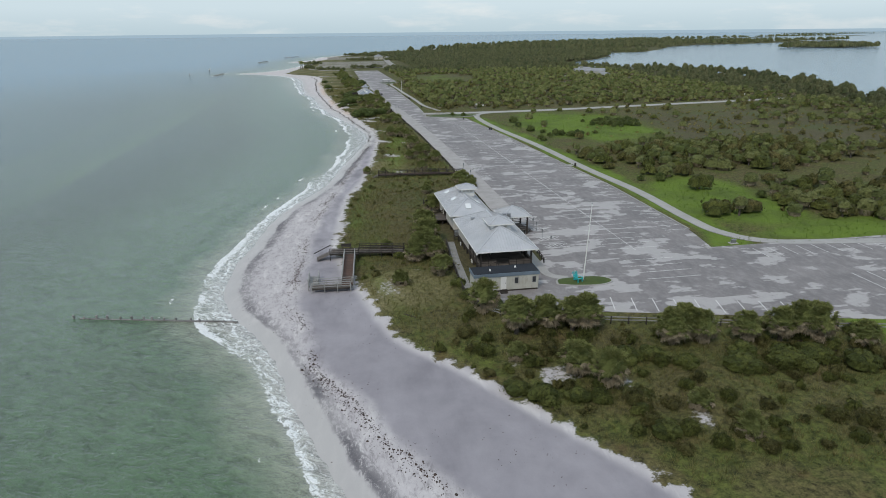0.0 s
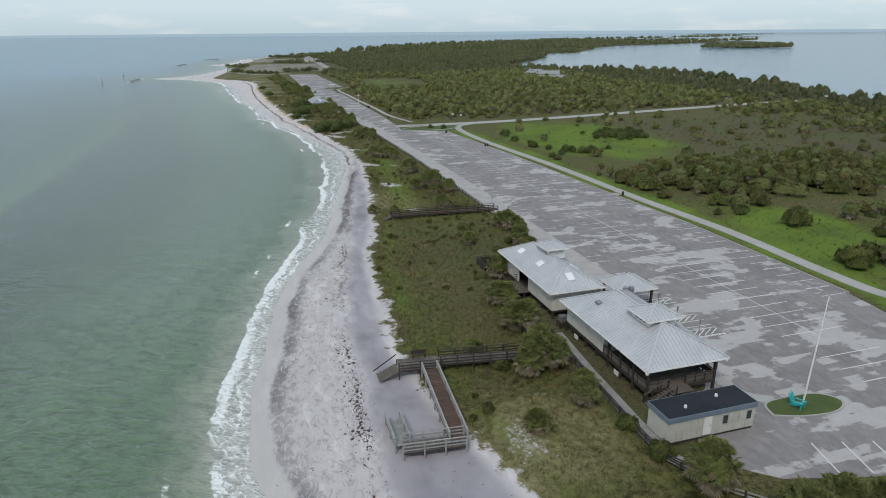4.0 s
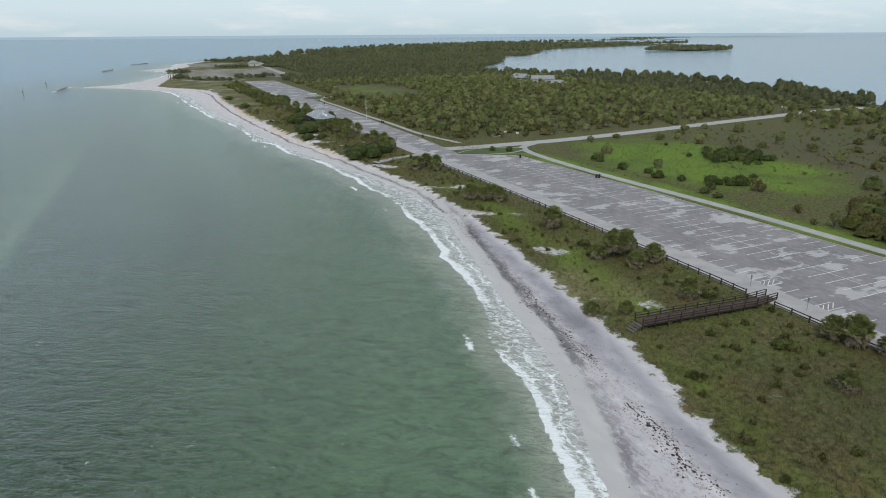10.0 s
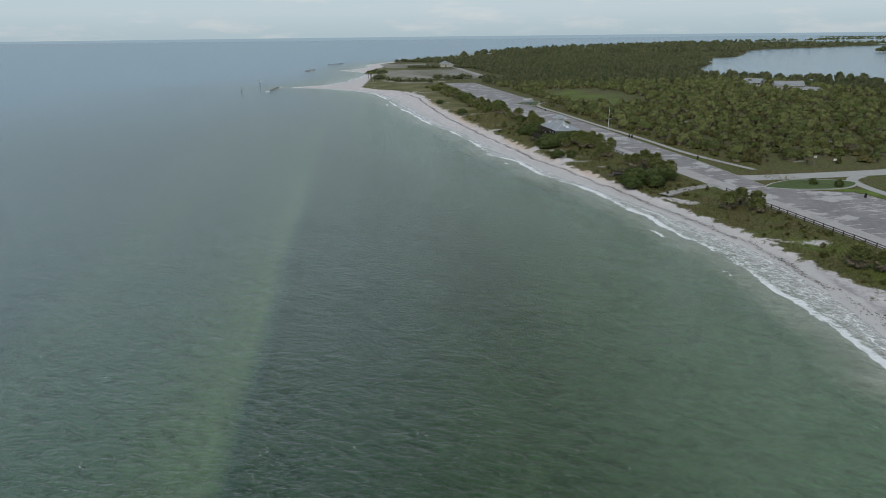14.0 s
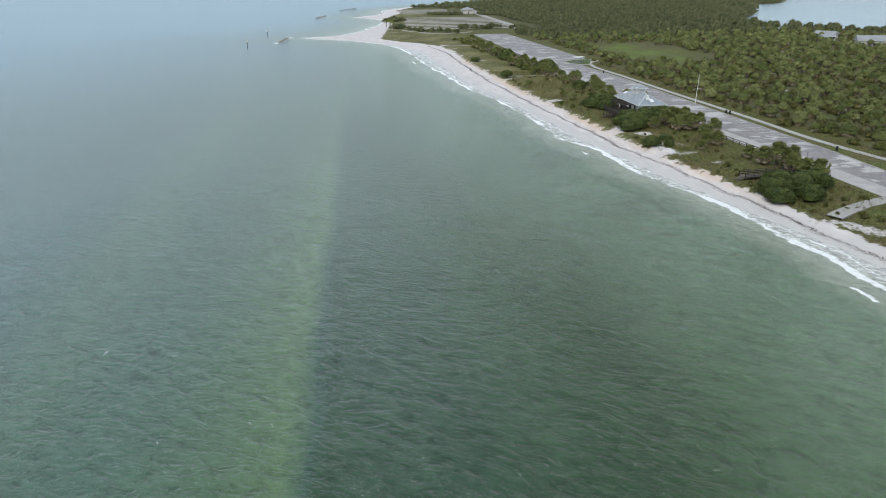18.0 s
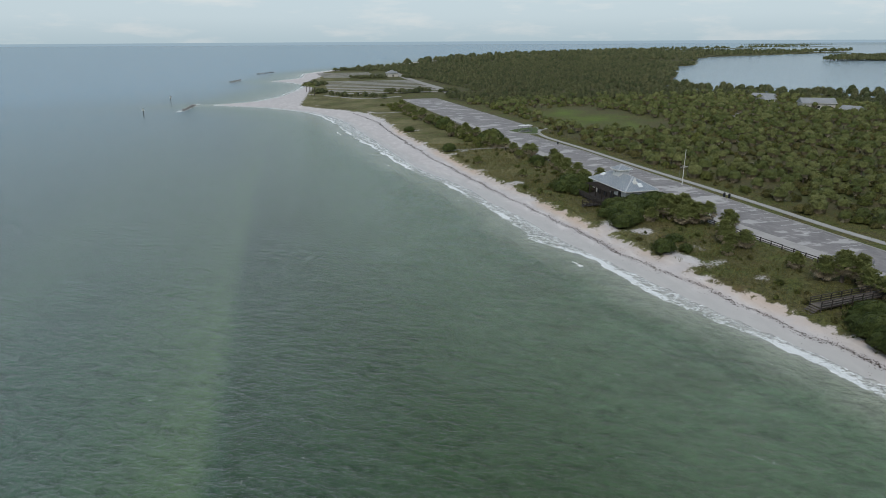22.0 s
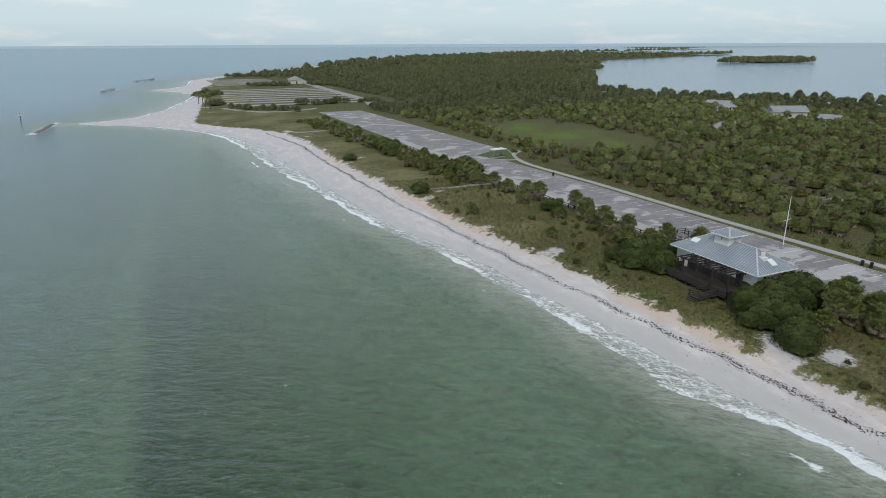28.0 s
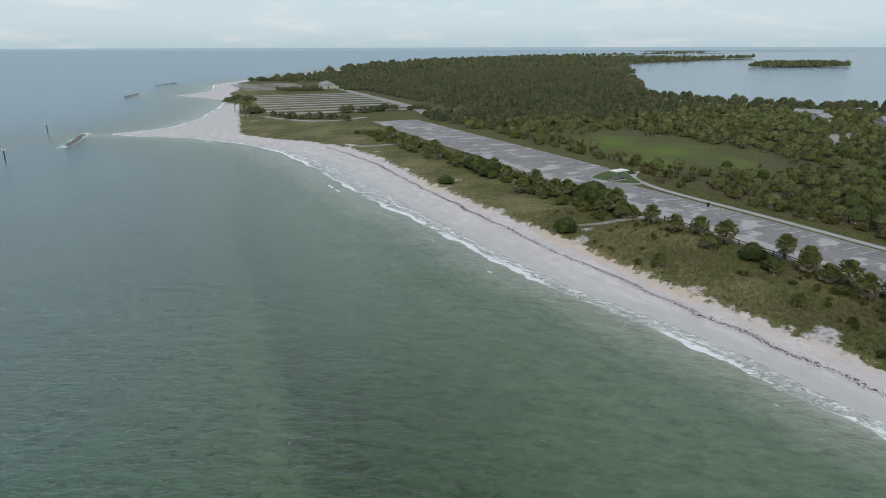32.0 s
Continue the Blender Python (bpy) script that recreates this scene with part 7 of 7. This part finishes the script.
# old groin: a line of worn piles running into the sea
for k in range(14):
    u = k / 22
    x_, y_ = -39 + 37.5 * u + _r.uniform(-0.3, 0.3), 93.8 - 9.6 * u + _r.uniform(-0.15, 0.15)
    bm = bmesh.new()
    rod(bm, (0, 0, -0.8), (_r.uniform(-0.1, 0.1), 0, 0.35 + _r.uniform(-0.15, 0.3)), 0.2, 0.15, 7)
    g_ = part("groin_pile", bm, ROCK)
    g_.matrix_world = pose(x_, y_, max(ground_at(x_, y_), SEA), 0, 0, _r.uniform(0, 90))
    tagged(g_, "short worn dark pile of an old groin in the shallows", "pile", "groin piles")
groin = thing("groin_sill", (-20, 88.9, SEA), "low dark groin sill running out through the surf", "groin")
for k in range(15):
    a, b = k / 24, (k + 0.93) / 24
    p_ = [(-38 + 37 * t_, 93.5 - 9.4 * t_) for t_ in (a, b)]
    s_ = part("sleeper", beamed((*p_[0], SEA - 0.11 + 0.012 * k), (*p_[1], SEA - 0.11 + 0.012 * k), 0.3, 0.3), ROCK, groin)
    s_.matrix_parent_inverse = groin.matrix_world.inverted()
log = thing("driftwood_log", (9.4, 82.6, -0.45), "dark driftwood log on the sand", "driftwood", turn=130)
part("log", rodded((-1.1, 0, 0.12), (1.1, 0.1, 0.14), 0.16, 0.11, 8), DARK_WOOD, log)
slab = thing("broken_slab", (0.6, 148.2, -0.9), "pale broken slab lying on the wet sand", "debris", turn=-20)
part("slab", boxed(-1.4, -0.22, 0, 1.4, 0.22, 0.12, 0.03), CONCRETE, slab)


# rock jetties
ROCKS = []
for k in range(4):
    bm = bmesh.new()
    bmesh.ops.create_icosphere(bm, subdivisions=1, radius=1.0)
    for v_ in bm.verts:
        v_.co *= _r.uniform(0.7, 1.15)
    me = bpy.data.meshes.new("rock")
    bm.to_mesh(me)
    bm.free()
    me.materials.append(ROCK)
    ROCKS.append(me)


def jetty(a, b, n, size, label):
    j = thing("rock_jetty", (*a, SEA), label, "jetty")
    inv = j.matrix_world.inverted()
    for k in range(n):
        t = k / (n - 1)
        x = a[0] + (b[0] - a[0]) * t + _r.uniform(-1, 1) * size * 1.6
        y = a[1] + (b[1] - a[1]) * t + _r.uniform(-1, 1) * size * 1.2
        o = new("rock", ROCKS[k % 4])
        o.parent, o.matrix_parent_inverse = j, inv
        s = size * _r.uniform(0.6, 1.25)
        o.matrix_basis = pose(x, y, SEA + _r.uniform(-0.1, 0.5) * size, _r.uniform(0, 90), _r.uniform(0, 90), _r.uniform(0, 360)) @ Matrix.Diagonal((s, s, s * 0.8, 1))


jetty((-105, 652), (-101.5, 684), 56, 0.6, "grey rock jetty off the sandy point")
jetty((-88, 918), (-80, 952), 30, 0.8, "low dark rock breakwater off the far beach")
jetty((-64, 1070), (-44, 1108), 30, 0.9, "low dark rock breakwater off the far beach")


def channel_marker(x, y, label, board):
    m_ = thing("channel_marker", (x, y, SEA), label, "marker", "channel markers")
    part("pile", rodded((0, 0, -2), (0.12, 0, 4.6), 0.2, 0.16, 8), DARK_WOOD, m_)
    part("board", boxed(-0.4, -0.1, 3.3, 0.6, 0.1, 4.4, 0.03), board, m_)
    part("lantern", rodded((0.12, 0, 4.6), (0.12, 0, 5.0), 0.16, 0.1, 8), METAL, m_)


channel_marker(-117, 702, "tall dark channel marker pile with a pale board", WHITE)
channel_marker(-121, 622, "tall dark channel marker pile with a pale board", WHITE)


# ---- the far end of the island ----
SHELL = worn("pale_shell_paving", (0.36, 0.345, 0.325), (0.27, 0.26, 0.245), 0.1, 0.9)
for k in range(9):
    y_ = 726 + 17.5 * k
    s_ = ribbon("shell_parking_row", [(-14 + 0.06 * (y_ - 720), y_), (70 + 0.04 * (y_ - 720), y_ - 4)], 6.5, 0.12, 0.4, SHELL, "pale shell strip of the far parking field", "parking row")
for k in range(6):
    y_ = 936 + 18 * k
    ribbon("shell_parking_row", [(2, y_), (62, y_ - 2)], 6.5, 0.12, 0.4, SHELL, "pale shell strip of the far parking field", "parking row")
ribbon("far_road", smooth_line([(66, 690), (74, 740), (78, 860), (84, 950), (96, 1040)]), 7, 0.12, 0.4, SHELL, "pale road to the far parking field", "road")
ribbon("beach_path", smooth_line([(-18, 716), (-12, 700), (0, 684), (14, 682), (30, 690)]), 3.5, 0.06, 0.3, SHELL, "pale curving path behind the point", "footpath")
ribbon("sand_track", smooth_line([(4.0, 466.4), (10, 465.4), (15.5, 465.8), (24, 466)]), 1.5, 0.12, 0.3, SHELL, "narrow sandy track to the beach", "footpath")
ribbon("sand_track", smooth_line([(-4, 592.6), (2, 590.4), (9, 592), (22, 596)]), 2.0, 0.12, 0.3, SHELL, "narrow sandy track to the beach", "footpath")
ribbon("beach_gap", smooth_line([(15.5, 296), (20, 298.4), (26, 301), (33, 303)]), 2.6, 0.12, 0.3, SHELL, "sandy gap from the lot to the beach", "footpath")


def far_house(name, x, y, sx, sy, h, rise, turn, label, gable=False):
    b = thing(name, (x, y, 0), label, "building", turn=turn)
    part("wall", boxed(-sx / 2, -sy / 2, -0.2, sx / 2, sy / 2, h), SIDING, b)
    roof = hip_roof(-sx / 2 - 0.6, -sy / 2 - 0.6, sx / 2 + 0.6, sy / 2 + 0.6, h + 0.2, rise, b, run=0.01 if gable else None, seam=0, mat_=PALE_ROOF)
    for s in (-1, 1):
        for k in range(3):
            w_ = part("window", boxed(s * sx / 2 - 0.04, -sy / 3 + k * sy / 3 - 0.6, 1.0, s * sx / 2 + 0.04, -sy / 3 + k * sy / 3 + 0.6, 2.2), GLASS_DARK, b)
    part("door", boxed(-0.6, -sy / 2 - 0.05, 0, 0.6, -sy / 2 + 0.02, 2.1), DARK_WOOD, b)
    return b


PALE_ROOF = worn("weathered_shingle_roof", (0.30, 0.31, 0.32), (0.22, 0.23, 0.24), 0.2, 0.6, 0.0)
far_house("park_house", 238.4, 590.7, 7, 12, 2.4, 1.5, 30, "long low white park building among trees", True)
far_house("park_house", 225.5, 536.8, 9, 16, 3.4, 2.4, 62, "long low white park building with a grey roof", True)
far_house("park_house", 223.2, 512.3, 6, 8, 2.4, 1.6, 20, "small white park building with a grey roof", True)
far_house("park_house", 226, 574, 5, 9, 2.2, 1.4, 100, "small white shed at the wood's edge", True)
far_house("bath_house", 72, 934, 11, 12, 3.6, 3.0, 0, "white bath house with a tall hipped roof at the far lot")
ribbon("yard", smooth_line([(160, 520), (185, 535), (212, 552), (222, 575)]), 8, 0.05, 0.3, SHELL, "pale service yard among the trees", "yard")

# tall pair of palms on the point
for x_, y_, hh in ((-27.4, 717.4, 7.6), (-25.2, 716.0, 6.6), (-26.5, 745.0, 6.0), (-24.0, 750.0, 5.0), (-28.0, 756.0, 5.0)):
    p_ = thing("tall_palm", (x_, y_, ground_at(x_, y_)), "tall slim palm with a dark round head on the point", "palm tree")
    part("trunk", rodded((0, 0, -0.2), (0.1, 0, hh), 0.24, 0.16, 7), TRUNK, p_)
    v_, f_ = fan_leaves(34, 1.0, 1.3, -0.5, 1.4, 0.5, hh, 7, 0.13)
    obj("crown", v_, f_, FROND, p_)


# islands in the lagoon and on the horizon
def wooded_island(name, a, b, half, h, step, label, seed):
    r = np.random.default_rng(seed)
    a, b = np.array(a, float), np.array(b, float)
    L = np.linalg.norm(b - a)
    d, s = (b - a) / L, np.array([(b - a)[1], -(b - a)[0]]) / L
    places = []
    for u in np.arange(0, L, step):
        e = half * math.sqrt(max(0.03, 1 - (2 * u / L - 1) ** 2))
        for q in np.arange(-e, e + 0.1, step):
            p = a + d * (u + r.uniform(-0.4, 0.4) * step) + s * (q + r.uniform(-0.4, 0.4) * step)
            places.append((p[0], p[1], SEA - 0.3, h * r.uniform(0.75, 1.1), r.uniform(0, 6.28)))
    scatter(name, WOODS, places, (LEAF_FAR, TRUNK), label, "wooded island")
    n = 28
    ring = [a + (b - a) / 2 - d * math.cos(6.2832 * k / n) * L / 2 * 1.01 + s * math.sin(6.2832 * k / n) * (half + 1) for k in range(n)]
    c = (a + b) / 2
    base = obj(name + "_bank", [(p[0], p[1], SEA - 0.2) for p in ring] + [(c[0], c[1], SEA + 1.2)], [(k, (k + 1) % n, n) for k in range(n)], LAWN)
    tagged(base, "low dark bank of the wooded island", "island", kind="structure")


wooded_island("mangrove_island", (880, 1186), (1046, 1128), 14, 2.7, 5.0, "low dark mangrove island in the lagoon", 31)
wooded_island("far_island", (2560, 3450), (2900, 3170), 20, 1.5, 11, "thin dark island on the horizon", 32)


# seaweed and shells along the drift line
LUMPS = []
for k in range(5):
    v_ = [(math.cos(6.2832 * i / 7) * rng.uniform(0.6, 1.2), math.sin(6.2832 * i / 7) * rng.uniform(0.6, 1.2), -0.03) for i in range(7)] + [(rng.uniform(-0.3, 0.3), rng.uniform(-0.3, 0.3), 0.22)]
    LUMPS.append(proto((v_, [(i, (i + 1) % 7, 7, 7) for i in range(7)], 0)))


def scatter_tri(name, protos, places, mat_, label, category):
    V, Fs, off = [], [], 0
    for k, (x, y, z, s, a, q) in enumerate(places):
        v, f, _ = protos[k % len(protos)]
        c, sn = math.cos(a), math.sin(a)
        R = np.array([[c, -sn * q, 0], [sn, c * q, 0], [0, 0, 1]]) * s
        V.append(v @ R.T + (x, y, z))
        Fs.append(f[:, :3] + off)
        off += len(v)
    me = bpy.data.meshes.new(name)
    me.from_pydata(np.concatenate(V).tolist(), [], np.concatenate(Fs).tolist())
    me.materials.append(mat_)
    return tagged(new(name, me), label, category, kind="stuff")


WEED = worn("brown_seaweed", (0.04, 0.027, 0.022), (0.07, 0.046, 0.037), 1.5, 0.85, bump=0.8)
places = []
wr = np.random.default_rng(12)
for y_ in np.arange(44, 600, 0.028):
    thick = 0.5 + 0.75 * float(wave_noise(np.array([y_ / 2.5]), np.array([3.0]), 31)[0])
    if y_ > 240:
        thick = 0.75 + 0.3 * float(wave_noise(np.array([y_ / 4.0]), np.array([3.0]), 31)[0])
    if wr.random() < thick:
        x_ = float(wrack_x(y_)) + 0.5 * float(wave_noise(np.array([y_ / 1.7]), np.array([1.0]), 33)[0]) + wr.normal() * (0.35 if y_ < 240 else 0.3) - (1.1 if y_ < 240 and wr.random() < 0.22 else 0.0)
        places.append((x_, y_, 0, wr.uniform(0.04, 0.14) * (1.9 if wr.random() < 0.15 else 1.0), wr.uniform(0.9, 2.2), wr.uniform(0.35, 0.8)))
for k in range(4200):
    y_ = wr.uniform(44, 430)
    u = wr.beta(2, 2)
    x_ = float(shore(y_)) * (1 - u) + float(green(y_)) * u
    if wave_noise(np.array([x_ / 2.5]), np.array([y_ / 3.5]), 41)[0] > 0.15:
        places.append((x_, y_, 0, wr.uniform(0.025, 0.1), wr.uniform(0, 6.28), wr.uniform(0.3, 1.0)))
hz = height(np.array([p[0] for p in places]), np.array([p[1] for p in places]))
scatter_tri("seaweed_wrack", LUMPS, [(x, y, z + 0.01, s, a, q) for (x, y, _, s, a, q), z in zip(places, hz)], WEED, "dark brown seaweed strewn along the drift line", "seaweed")
